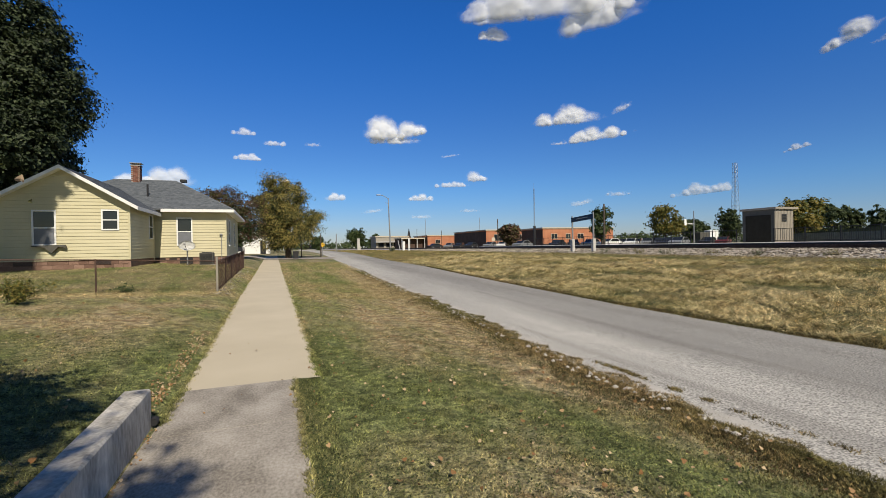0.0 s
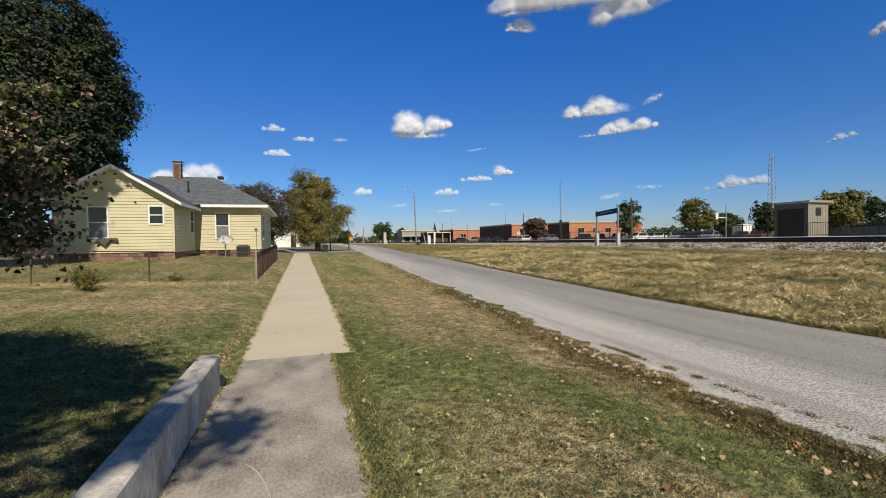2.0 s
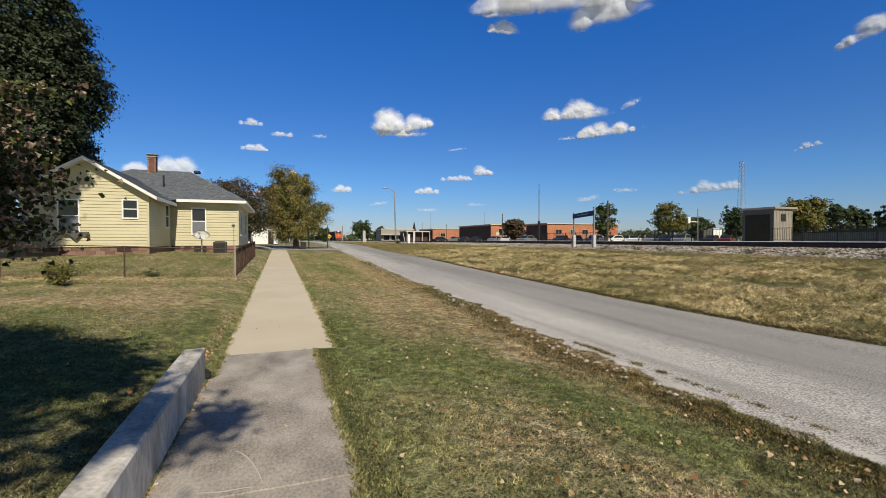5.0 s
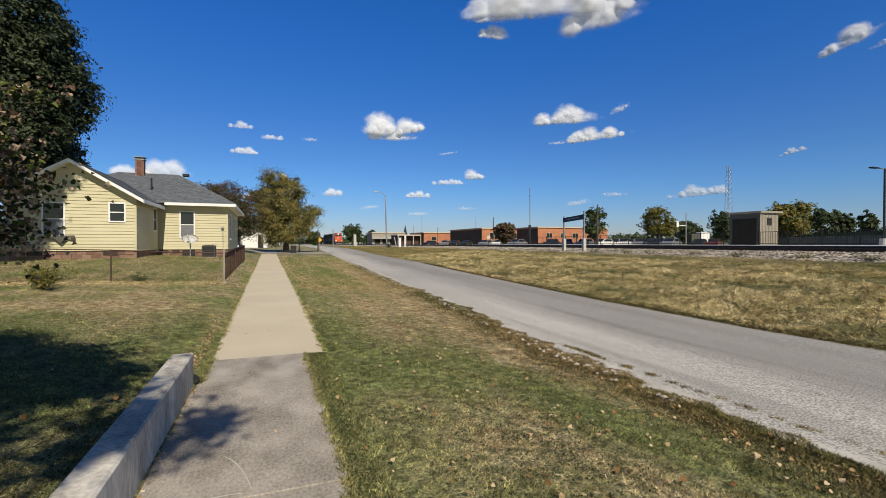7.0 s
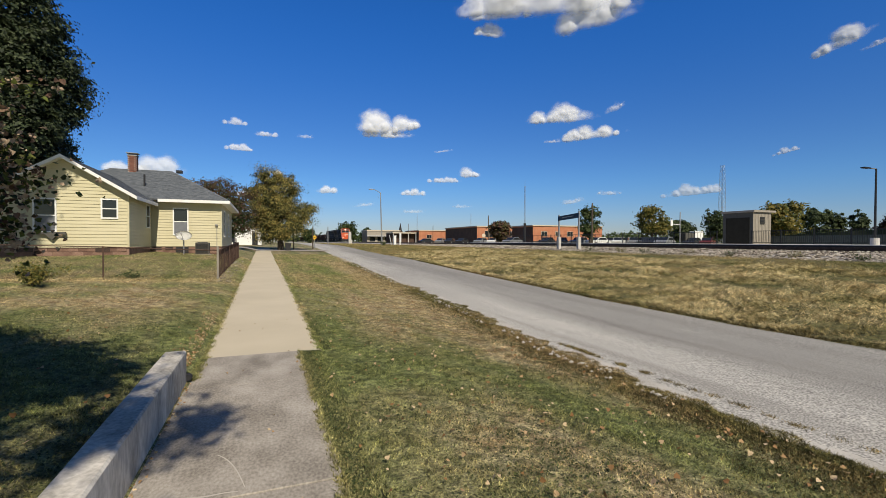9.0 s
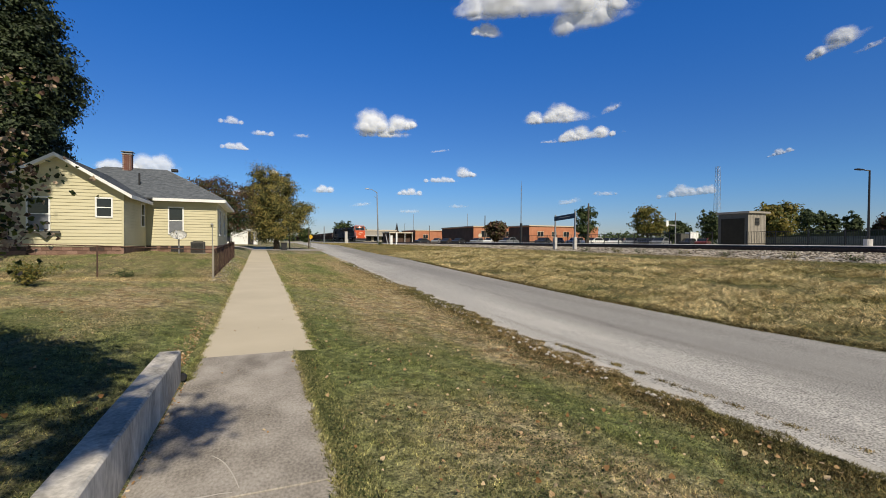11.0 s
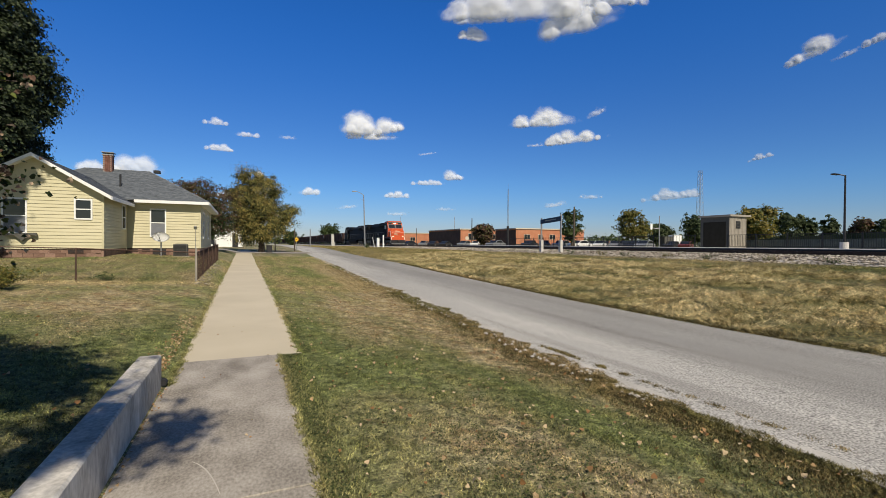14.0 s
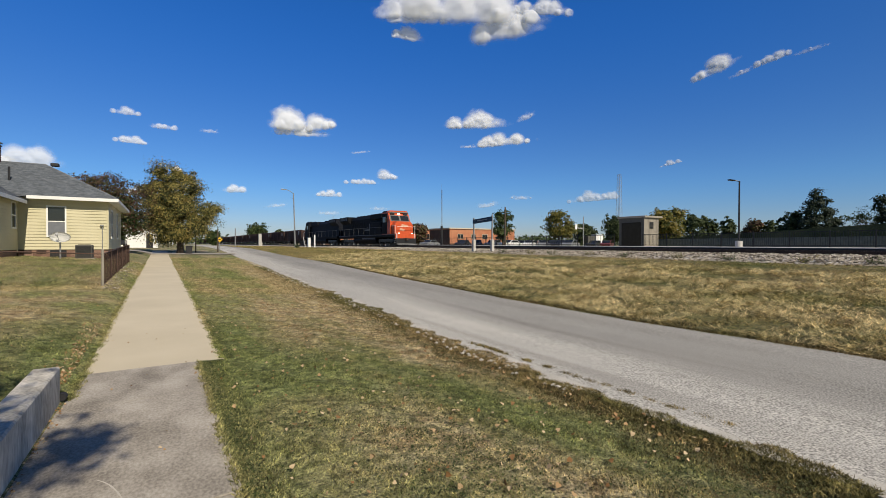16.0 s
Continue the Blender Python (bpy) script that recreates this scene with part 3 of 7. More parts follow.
# retaining wall
wall_t = thing("retaining_wall", pose(0, 0, 0), "low weathered concrete retaining wall beside the sidewalk", "wall")
bm = bmesh.new()
box(bm, -1.02, -0.81, -7.0, 4.92, -0.25, 0.36, bevel=0.015)
part("wall_body", bm, M["wall_conc"], wall_t)
pipe = thing("drain_pipe", pose(-0.795, 4.93, 0.06), "short black corrugated plastic drain pipe by the wall", "pipe")
bm = bmesh.new()
prof = [(0.050 if i % 2 else 0.043, i * 0.012 - 0.05) for i in range(9)]
for (r0, y0), (r1, y1) in zip(prof, prof[1:]):
    tube(bm, (0, y0, 0), (0, y1, 0), r0, r1, n=14, cap=False)
bmesh.ops.remove_doubles(bm, verts=bm.verts[:], dist=0.001)
part("corrugated_sleeve", bm, M["dark"], pipe)
pipe.scale = (0.78, 0.78, 0.78)
part("end_cap", T((0, -0.045, 0), (0, -0.035, 0), 0.044, n=14), M["dark"], pipe)

# ---- the yellow house ----
house = thing("house", pose(0, 0, 0), "single-storey pale yellow clapboard house with a grey shingle roof", "house")
FZ, WX0, WX1, WY, APX, APZ, EZ = 1.20, -11.65, -6.35, 26.5, -9.0, 5.60, 3.98
MX0, MX1, MY0, MY1, REZ, RZ = -13.3, -2.5, 31.4, 41.2, 4.05, 6.42


def rake_x(z, side):
    """Where the wing's gable is at height z."""
    if z <= EZ + 0.05:
        return WX1 if side > 0 else WX0
    k = (z - EZ - 0.05) / (APZ - EZ - 0.05)
    return (WX1 if side > 0 else WX0) * (1 - k) + APX * k


def clap_y(wall, y, spans, z0, z1, step=0.165, gable=False, out=-1):
    """Lap boards on a wall of constant y, cut round its openings. spans: openings as (x0, x1, z0, z1)."""
    z = z0
    while z < z1 - 0.02:
        zt = min(z + step, z1)
        a, b = (rake_x(zt, -1), rake_x(zt, 1)) if gable else (wall_x[0], wall_x[1])
        cuts = [(o[0], o[1]) for o in spans if o[2] < zt - 0.02 and o[3] > z + 0.02]
        x = a
        for c0, c1 in sorted(cuts) + [(b, b)]:
            if c0 - x > 0.03:
                bm = bmesh.new()
                prism(bm, [(y, z), (y + out * 0.030, z), (y + out * 0.030, z + 0.012), (y + out * 0.006, zt), (y, zt)], x, c0, "x")
                part("siding_board", bm, M["siding"], wall)
            x = max(x, c1)
        z = zt


def clap_x(wall, x, y0, y1, spans, z0, z1, step=0.165):
    z = z0
    while z < z1 - 0.02:
        zt = min(z + step, z1)
        cuts = [(o[0], o[1]) for o in spans if o[2] < zt - 0.02 and o[3] > z + 0.02]
        y = y0
        for c0, c1 in sorted(cuts) + [(y1, y1)]:
            if c0 - y > 0.03:
                part("siding_board", P([(x, z), (x + 0.030, z), (x + 0.030, z + 0.012), (x + 0.006, zt), (x, zt)], y, c0, "y"), M["siding"], wall)
            y = max(y, c1)
        z = zt


W1, W2, W3 = (-10.12, -9.34, 1.99, 3.52), (-7.44, -6.85, 2.70, 3.57), (-5.12, -4.41, 1.95, 3.52)
WS, WE = (30.15, 30.85, 2.35, 3.6), (33.0, 34.0, 1.9, 3.5)
wing = part("wall", P([(WX0, FZ), (WX1, FZ), (WX1, EZ), (APX, APZ - 0.06), (WX0, EZ)], WY, WY + 0.12), M["siding"], house)
clap_y(wing, WY, [W1, W2], FZ, APZ - 0.12, gable=True)
side = part("wall", B(WX1 - 0.12, WX1, WY + 0.12, MY0, FZ, EZ), M["siding"], house)
clap_x(side, WX1, WY + 0.01, MY0, [WS], FZ, EZ)
main = part("wall", B(WX1, MX1, MY0, MY0 + 0.12, FZ, REZ), M["siding"], house)
wall_x = (WX1 + 0.03, MX1)
clap_y(main, MY0, [W3], FZ, REZ)
east = part("wall", B(MX1 - 0.12, MX1, MY0 + 0.12, MY1, FZ, REZ), M["siding"], house)
clap_x(east, MX1, MY0, MY1, [WE, (37, 38, 1.9, 3.5)], FZ, REZ)
part("wall", B(MX0, MX1 - 0.12, MY1 - 0.12, MY1, FZ, REZ), M["siding"], house)
part("wall", B(MX0, MX0 + 0.12, MY0, MY1 - 0.12, FZ, REZ), M["siding"], house)
part("wall", B(WX0, WX0 + 0.12, WY + 0.12, MY0, FZ, EZ), M["siding"], house)
part("wall", B(MX0 + 0.12, WX0, MY0, MY0 + 0.12, FZ, REZ), M["siding"], house)
for x, y, za in ((WX1, WY, EZ), (MX1, MY0, REZ)):
    part("corner_board", B(x - 0.06, x + 0.035, y - 0.035, y + 0.06, FZ, za), M["siding"], house)


def shingles(host, o, u, v, lu, lv_fn, rows, seed):
    """Courses of tabs over a roof slope: o the eave's start, u along the eave, v up the slope."""
    rnd = random.Random(seed)
    n = u.cross(v).normalized()
    step = 1.0 / rows
    V, F = [], []
    for r in range(rows):
        a, b = lv_fn(r * step)
        a2, b2 = lv_fn((r + 1) * step)
        x = a + rnd.uniform(-0.3, 0)
        while x < b:
            x1 = min(x + rnd.uniform(0.28, 0.34), b)
            xa = max(x, a)
            if x1 - xa > 0.03:
                lo = o + v * (r * step) + n * 0.03
                hi = o + v * ((r + 1.06) * step) + n * 0.014
                k = len(V)
                f0 = min(max(xa, a2), b2)
                f1 = min(max(x1, a2), b2)
                V += [lo + u * xa, lo + u * x1, hi + u * f1, hi + u * f0, lo + u * xa - n * 0.018, lo + u * x1 - n * 0.018]
                F += [(k, k + 1, k + 2, k + 3), (k + 4, k + 5, k + 1, k)]
            x = x1
    ob = new("shingle_layer", soup("shingle_layer", [tuple(p) for p in V], F, M["shingle_i"]))
    ob.parent = host
    tagged(ob, kind="stuff")


M["shingle_i"] = mat("shingle_tabs", [(0.085, 0.096, 0.108), (0.125, 0.139, 0.155), (0.175, 0.19, 0.207)], 5.0, 30, 0.95, 0.4, island=0.16)
# wing roof: two slabs with a front overhang
OV = 0.42
sl = (APZ - EZ) / (WX1 - APX)
for s in (-1, 1):
    xe = (WX1 + OV) if s > 0 else (WX0 - OV)
    ze = EZ - sl * OV + 0.06
    bm = P([(APX, APZ + 0.06), (xe, ze), (xe, ze - 0.10), (APX, APZ - 0.06)], WY - 0.38, 36.0)
    slab = part("roof", bm, M["shingle"], house)
    if s > 0:
        L_ = 36.0 - (WY - 0.38)
        shingles(slab, Vector((xe, WY - 0.40, ze)), Vector((0, 1, 0)), Vector((APX - xe, 0, APZ + 0.06 - ze)), 1, lambda f: (0, L_), 17, 3)
    part("rake_board", P([(APX, APZ + 0.075), (xe, ze + 0.012), (xe, ze - 0.16), (APX, APZ - 0.09)], WY - 0.43, WY - 0.385), M["white"], house, "white rake board")
    part("soffit", P([(APX, APZ - 0.066), (xe, ze - 0.106), (xe, ze - 0.125), (APX, APZ - 0.085)], WY - 0.38, WY), M["white"], house)
    part("fascia", B(xe if s > 0 else xe - 0.03, xe + 0.03 if s > 0 else xe, WY - 0.38, 31.05, ze - 0.17, ze + 0.01), M["white"], house)
# hipped main roof
ox = 0.5
E0, E1, F0, F1 = MX0 - ox, MX1 + ox, MY0 - ox, MY1 + ox
RA, RB, RC = (-9.7, 36.3), (-6.0, 36.3), RZ
bm = bmesh.new()
c = [bm.verts.new(p) for p in ((E0, F0, REZ), (E1, F0, REZ), (E1, F1, REZ), (E0, F1, REZ), (RA[0], RA[1], RC), (RB[0], RB[1], RC))]
c2 = [bm.verts.new((v.co.x, v.co.y, REZ - 0.04)) for v in c[:4]]
for f in ((0, 1, 5, 4), (1, 2, 5), (2, 3, 4, 5), (3, 0, 4)):
    bm.faces.new([c[i] for i in f])
for i in range(4):
    bm.faces.new((c[i], c2[i], c2[(i + 1) % 4], c[(i + 1) % 4]))
bm.faces.new(c2[::-1])
bmesh.ops.recalc_face_normals(bm, faces=bm.faces[:])
hip = part("roof", bm, M["shingle"], house)
shingles(hip, Vector((E0, F0 - 0.01, REZ)), Vector((1, 0, 0)), Vector((0, RA[1] - F0, RC - REZ)), 1,
         lambda f: ((RA[0] - E0) * f, (E1 - E0) - (E1 - RB[0]) * f), 36, 5)
shingles(hip, Vector((E1 + 0.01, F0, REZ)), Vector((0, 1, 0)), Vector((RB[0] - E1, 0, RC - REZ)), 1,
         lambda f: ((RB[1] - F0) * f, (F1 - F0) - (F1 - RB[1]) * f), 28, 6)
part("fascia", B(-5.9, E1, F0 - 0.03, F0, REZ - 0.16, REZ + 0.012), M["white"], house, "white fascia")
part("fascia", B(E1, E1 + 0.03, F0, F1, REZ - 0.16, REZ + 0.012), M["white"], house, "white fascia")
part("soffit", B(-5.9, E1, F0, MY0, REZ - 0.14, REZ - 0.12), M["white"], house)
part("soffit", B(MX1, E1, MY0, F1, REZ - 0.14, REZ - 0.12), M["white"], house)
for a, b in (((E1, F0, REZ), (RB[0], RB[1], RC)), ((RA[0], RA[1], RC), (RB[0], RB[1], RC))):
    part("ridge_cap", T(a, b, 0.05, n=6), M["shingle"], house)
part("vent_pipe", T((-7.0, 33.0, 4.6), (-7.0, 33.0, 5.75), 0.055), M["dark"], house)
part("roof_vent", B(-5.75, -5.35, 36.1, 36.5, 6.35, 6.55, bevel=0.03), M["dark"], house)


def sash(o, y, pane2="glass", axis="y"):
    """A white double-hung window in an opening on the wall plane y (or x)."""
    a, b, z0, z1 = o
    w = part("window", bmesh.new(), M["white"], house, "white-framed double-hung window")
    def bx(name, p0, p1, q0, q1, d0, d1, m):
        part(name, B(p0, p1, y + d0, y + d1, q0, q1) if axis == "y" else B(y - d1, y - d0, p0, p1, q0, q1), m, w)
    t = 0.07
    bx("frame", a - t, a, z0 - t, z1 + t, -0.05, 0.02, M["white"])
    bx("frame", b, b + t, z0 - t, z1 + t, -0.05, 0.02, M["white"])
    bx("frame", a, b, z1, z1 + t, -0.05, 0.02, M["white"])
    bx("sill", a - 0.02, b + 0.02, z0 - t, z0, -0.07, 0.02, M["white"])
    zm = (z0 + z1) / 2
    bx("sash_rail", a, b, zm - 0.025, zm + 0.025, -0.035, -0.004, M["white"])
    for q0, q1, mm in ((zm + 0.025, z1, M["glass"]), (z0, zm - 0.025, M[pane2])):
        bx("pane", a, b, q0, q1, -0.018, -0.010, mm)
    return w


sash(W1, WY, "blind")
sash(W2, WY, "glass")
sash(W3, MY0, "blind")
sash(WS, WX1, "glass", "x")
sash(WE, MX1, "glass", "x")
sash((37, 38, 1.9, 3.5), MX1, "glass", "x")
# foundation of tile blocks
found = part("foundation", B(WX0, WX1, WY + 0.06, WY + 0.2, 0.3, FZ), M["found"], house, "reddish clay-block foundation")
part("foundation", B(WX1 - 0.2, WX1 - 0.04, WY + 0.2, MY0, 0.3, FZ), M["found"], house)
found2 = part("foundation", B(WX1, MX1, MY0 + 0.06, MY0 + 0.2, 0.3, FZ), M["found"], house, "reddish clay-block foundation")
part("foundation", B(MX1 - 0.2, MX1 - 0.04, MY0 + 0.2, MY1, 0.3, FZ), M["found"], house)
blk = finish("block", B(0, 0.39, 0, 0.06, 0, 0.19, bevel=0.008), M["found"])
for host, x0, x1, y in ((found, WX0, WX1, WY + 0.02), (found2, WX1, MX1, MY0 + 0.02)):
    for r in range(4):
        x = x0 + (0.2 if r % 2 else 0)
        while x + 0.39 < x1:
            shared("block", blk, host, pose(x, y, FZ - 0.2 * (r + 1)))
            x += 0.4
for x0, x1, y in ((-10.9, -10.2, WY), (-7.75, -7.15, WY), (-6.25, -5.8, MY0), (-5.6, -5.2, MY0)):
    v = part("crawl_vent", B(x0, x1, y - 0.012, y + 0.02, FZ - 0.22, FZ - 0.03), M["dark"], house)
    for i in range(4):
        part("slat", B(x0, x1, y - 0.02, y - 0.013, FZ - 0.21 + i * 0.05, FZ - 0.19 + i * 0.05), M["rust"], v)
# solid dark panel in place of the shade inside the open hatch
part("crawl_hatch", B(-5.05, -4.35, MY0 - 0.03, MY0 + 0.02, 0.7, 1.16, bevel=0.01), M["dark"], house, "open crawl-space hatch, its inner shade a dark panel")
# chimney in bricks
chim = part("chimney", B(-8.53, -8.03, 35.75, 36.25, 5.9, 7.30), M["mortar"], house, "red brick chimney with a metal cap")
bk = finish("brick", B(0, 0.19, 0, 0.09, 0, 0.057, bevel=0.004), M["brick"])
for r in range(16):
    z = 6.22 + r * 0.067
    off = 0.0 if r % 2 else -0.1
    for i in range(3):
        x = -8.54 + off + i * 0.2
        if x > -8.6 and x + 0.19 < -7.99:
            shared("brick", bk, chim, pose(x, 35.735, z))
        q = 35.745 + off + i * 0.2
        if q > 35.7 and q + 0.19 < 36.3:
            shared("brick", bk, chim, pose(-7.955 - 0.06, q, z, 0, 0, 90))
part("cap", B(-8.58, -7.98, 35.7, 36.3, 7.30, 7.36), M["mortar"], chim)
bm = B(-8.62, -7.94, 35.66, 36.34, 7.47, 7.51)
for dx in (-8.5, -8.06):
    for dy in (35.8, 36.2):
        tube(bm, (dx, dy, 7.36), (dx, dy, 7.47), 0.02)
part("rain_hood", bm, M["grey"], chim)
# torn awning cloth under the first window
rag = thing("sagging_window_box", pose(-9.45, WY - 0.1, 1.93), "dark sagging cloth-lined box under the window", "window box")
bm = P([(-0.72, 0.0), (0.55, 0.03), (0.60, -0.12), (0.30, -0.06), (0.05, -0.36), (-0.22, -0.10), (-0.7, -0.06)], -0.12, 0.04)
part("cloth", bm, M["olive"], rag)
# meter mast at the corner
mast = thing("service_mast", pose(-2.75, MY0 - 0.12, 0), "thin grey service pipe on the house wall", "pipe")
part("conduit", T((0, 0, 0.85), (0, 0, 2.55), 0.02), M["grey"], mast)
part("weatherhead", B(-0.1, 0.06, -0.06, 0.06, 2.5, 2.6, bevel=0.02), M["grey"], mast)

# satellite dish, cooling unit
dish = thing("satellite_dish", pose(-4.27, 29.0, zat(-4.27, 29)), "grey oval satellite dish on a steel post", "satellite dish")
part("post", T((0, 0, -0.1), (0, 0, 0.85), 0.035), M["grey"], dish)
bm = bmesh.new()
rings = []
for i in range(5):
    r = i / 4
    rings.append([bm.verts.new((0.42 * r * math.cos(a), -0.14 * r * r, 0.30 * r * math.sin(a))) for a in np.linspace(0, 2 * math.pi, 25)[:-1]] if i else [bm.verts.new((0, 0, 0))])
for i in range(24):
    bm.faces.new((rings[0][0], rings[1][i], rings[1][(i + 1) % 24]))
    for q in range(1, 4):
        bm.faces.new((rings[q][i], rings[q + 1][i], rings[q + 1][(i + 1) % 24], rings[q][(i + 1) % 24]))
bmesh.ops.solidify(bm, geom=bm.faces[:], thickness=0.015)
bmesh.ops.transform(bm, matrix=pose(0, -0.06, 1.03, -28, 0, 10) , verts=bm.verts[:])
part("reflector", bm, M["white"], dish, smooth=True)
part("feed_arm", T((0, -0.1, 0.85), (-0.05, -0.55, 1.2), 0.015), M["grey"], dish)
part("feed_horn", B(-0.1, 0.0, -0.62, -0.5, 1.15, 1.28, bevel=0.02), M["greyp"], dish)
ac = thing("cooling_unit", pose(-3.42, 30.1, zat(-3.42, 30.1)), "dark grey louvred outdoor air-conditioning unit by the house", "air conditioner")
body = part("case", B(-0.36, 0.36, -0.36, 0.36, 0.04, 0.74, bevel=0.03), M["olive"], ac)
for i in range(12):
    part("louvre", B(-0.31, 0.31, -0.375, -0.36, 0.10 + i * 0.05, 0.125 + i * 0.05), M["black"], body)
part("fan_grille", T((0, 0, 0.74), (0, 0, 0.77), 0.28, n=16), M["black"], ac)
part("pad", B(-0.45, 0.45, -0.45, 0.45, -0.2, 0.04), M["old_conc"], ac)

# ---- chain-link fence ----
fence = thing("chain_link_fence", pose(0, 0, 0), "rusty low chain-link fence with pipe posts round the yard", "fence")
FH = 0.98


def mesh_panel(p, q, h, parent):
    """Woven wire between two posts: thin crossing strips."""
    p, q = Vector(p), Vector(q)
    d = q - p
    n = int(d.length / 0.085)
    side_ = Vector((-d.y, d.x, 0)).normalized() * 0.0022
    V, F = [], []
    k = h / d.length
    for s in (0, 1):
        for i in range(-int(k * n) - 1, n + 1):
            u0, u1 = i / n, i / n + k
            t0, t1 = max(0, (0 - u0) / (u1 - u0)), min(1, (1 - u0) / (u1 - u0))
            if t1 <= t0:
                continue
            a = p + d * (u0 + (u1 - u0) * t0) + Vector((0, 0, h * (t0 if s else 1 - t0)))
            b = p + d * (u0 + (u1 - u0) * t1) + Vector((0, 0, h * (t1 if s else 1 - t1)))
            up = Vector((0, 0, 0.0017))
            j = len(V)
            V += [a + up, a - up + side_, a - up - side_, b + up, b - up + side_, b - up - side_]
            F += [(j, j + 1, j + 4, j + 3), (j + 1, j + 2, j + 5, j + 4), (j + 2, j, j + 3, j + 5)]
    ob = new("wire_mesh", soup("wire_mesh", [tuple(v) for v in V], F, M["rust"]))
    ob.parent = parent


posts = [(x, 15.9 + 0.0 * i) for i, x in enumerate((-1.42, -4.55, -7.6, -10.7, -13.8))]
sidep = [(-1.42 + 0.004 * i, y) for i, y in enumerate((15.9, 18.6, 21.2, 23.8, 26.4, 29.0))]
for line in (posts, sidep):
    for i, (x, y) in enumerate(line):
        z = zat(x, y)
        corner = (x, y) == posts[0]
        if not (line is sidep and i == 0):
            part("post", T((x, y, z - 0.1), (x, y, z + FH + (0.12 if corner else 0.0)), 0.033 if corner else 0.024), M["tan"] if corner else M["rust"], fence)
        if i:
            px_, py_ = line[i - 1]
            pz = zat(px_, py_)
            part("top_rail", T((px_, py_, pz + FH - 0.02), (x, y, z + FH - 0.02), 0.016), M["rust"], fence)
            dz = z - pz
            mesh_panel((px_, py_, pz + 0.04), (x, y, z + 0.04), FH - 0.06, fence)

# ---- railway ----
BX0, BX1 = 21.6, 33.0
ballast_z = lambda X, Y: np.interp(X, [21.2, 22.2, 24.6, 33.0], [0.80, 0.95, 1.10, 1.10]) + 0.03 * np.sin(X * 9 + Y * 3.3) * np.sin(Y * 5.1)
ballast = tagged(new("ballast", grid_sheet("ballast", np.linspace(21.2, 33.0, 30), np.concatenate([np.arange(-60, 70, 1.0), np.arange(70, 700, 15.0)]), ballast_z, M["ballast"])),
                 "grey crushed-stone railway ballast bed", "ballast", kind="structure")
rng = np.random.default_rng(5)


def rocks(name, n, xr, yr, zf, size, material, label, along=None):
    ico = [(0, 0, 1), (0.9, 0, 0.3), (0.28, 0.85, 0.3), (-0.72, 0.5, 0.35), (-0.72, -0.5, 0.3), (0.28, -0.85, 0.35), (0.1, 0.1, -0.6)]
    fc = [(0, 1, 2), (0, 2, 3), (0, 3, 4), (0, 4, 5), (0, 5, 1), (6, 2, 1), (6, 3, 2), (6, 4, 3), (6, 5, 4), (6, 1, 5)]
    base = np.array(ico)
    x, y = rng.uniform(*xr, n), yr[0] + (yr[1] - yr[0]) * rng.random(n) ** 1.4
    if along is not None:
        x = x + along(y)
    s = rng.uniform(*size, n)
    a = rng.uniform(0, 6.28, n)
    v = base[None] * rng.uniform(0.6, 1.35, (n, 7, 3)) * s[:, None, None]
    ca, sa = np.cos(a)[:, None], np.sin(a)[:, None]
    vx, vy = v[:, :, 0] * ca - v[:, :, 1] * sa, v[:, :, 0] * sa + v[:, :, 1] * ca
    v = np.stack([vx + x[:, None], vy + y[:, None], v[:, :, 2] * 0.8 + zf(x, y)[:, None]], 2).reshape(-1, 3)
    f = (np.array(fc)[None] + 7 * np.arange(n)[:, None, None]).reshape(-1, 3)
    return tagged(new(name, soup(name, v.tolist(), f.tolist(), material)), label, "stones", kind="stuff")


rocks("ballast_stones", 20000, (21.1, 26.0), (-8, 75), ballast_z, (0.035, 0.105), M["stone"], "loose grey and buff ballast stones beside the track")
rocks("fence_gravel", 320, (-1.42, -1.0), (15.3, 29), land, (0.02, 0.05), M["stone"], "pale gravel scattered along the fence foot")
rocks("road_crumbs", 900, (-0.30, 0.12), (3.0, 42), lambda a, b: land(a, b) + 0.012, (0.012, 0.05), M["margin"], "crumbled pale pieces of the road edge", along=road_l)
rail_out = [(-0.07, 0), (0.07, 0), (0.07, 0.02), (0.012, 0.04), (0.012, 0.13), (0.037, 0.14), (0.037, 0.18), (-0.037, 0.18), (-0.037, 0.14), (-0.012, 0.13), (-0.012, 0.04), (-0.07, 0.02)]
tie_me = finish("tie", B(-1.3, 1.3, -0.11, 0.11, -0.15, 0.03, bevel=0.01), M["tie"])
for tx in (27.0, 31.2):
    tr = thing("railway_track", pose(tx, 0, 1.10), "rusty steel railway track on dark wooden ties", "railway track", "tracks")
    for s in (-0.755, 0.755):
        part("rail", P([(p[0] + s, p[1] + 0.03) for p in rail_out], -70, 700), M["rail"], tr)
    for i in range(150):
        shared("tie", tie_me, tr, pose(0, -8 + i * 0.6, 0))

# platform, its fence, lamp and ramp
plat = tagged(new("platform", finish("platform", B(33.0, 39.9, -60, 70, 0.5, 1.44, bevel=0.02), M["plat"])), "low pale concrete station platform", "platform", kind="structure")
# black strip paints in the shade on the platform's track-facing side
edge = tagged(new("platform_edge", finish("platform_edge", B(32.94, 32.996, -60, 70, 0.9, 1.40), M["black"])), "platform edge face coloured dark as its shaded side", "platform edge", kind="structure")
pf = thing("metal_fence", pose(39.6, 0, 1.44), "black metal picket fence along the platform", "fence")
bar = finish("picket", B(-0.009, 0.009, -0.009, 0.009, 0.1, 1.1), M["black"])
pst = finish("post", B(-0.035, 0.035, -0.035, 0.035, 0, 1.2, bevel=0.006), M["black"])
y = 26.05
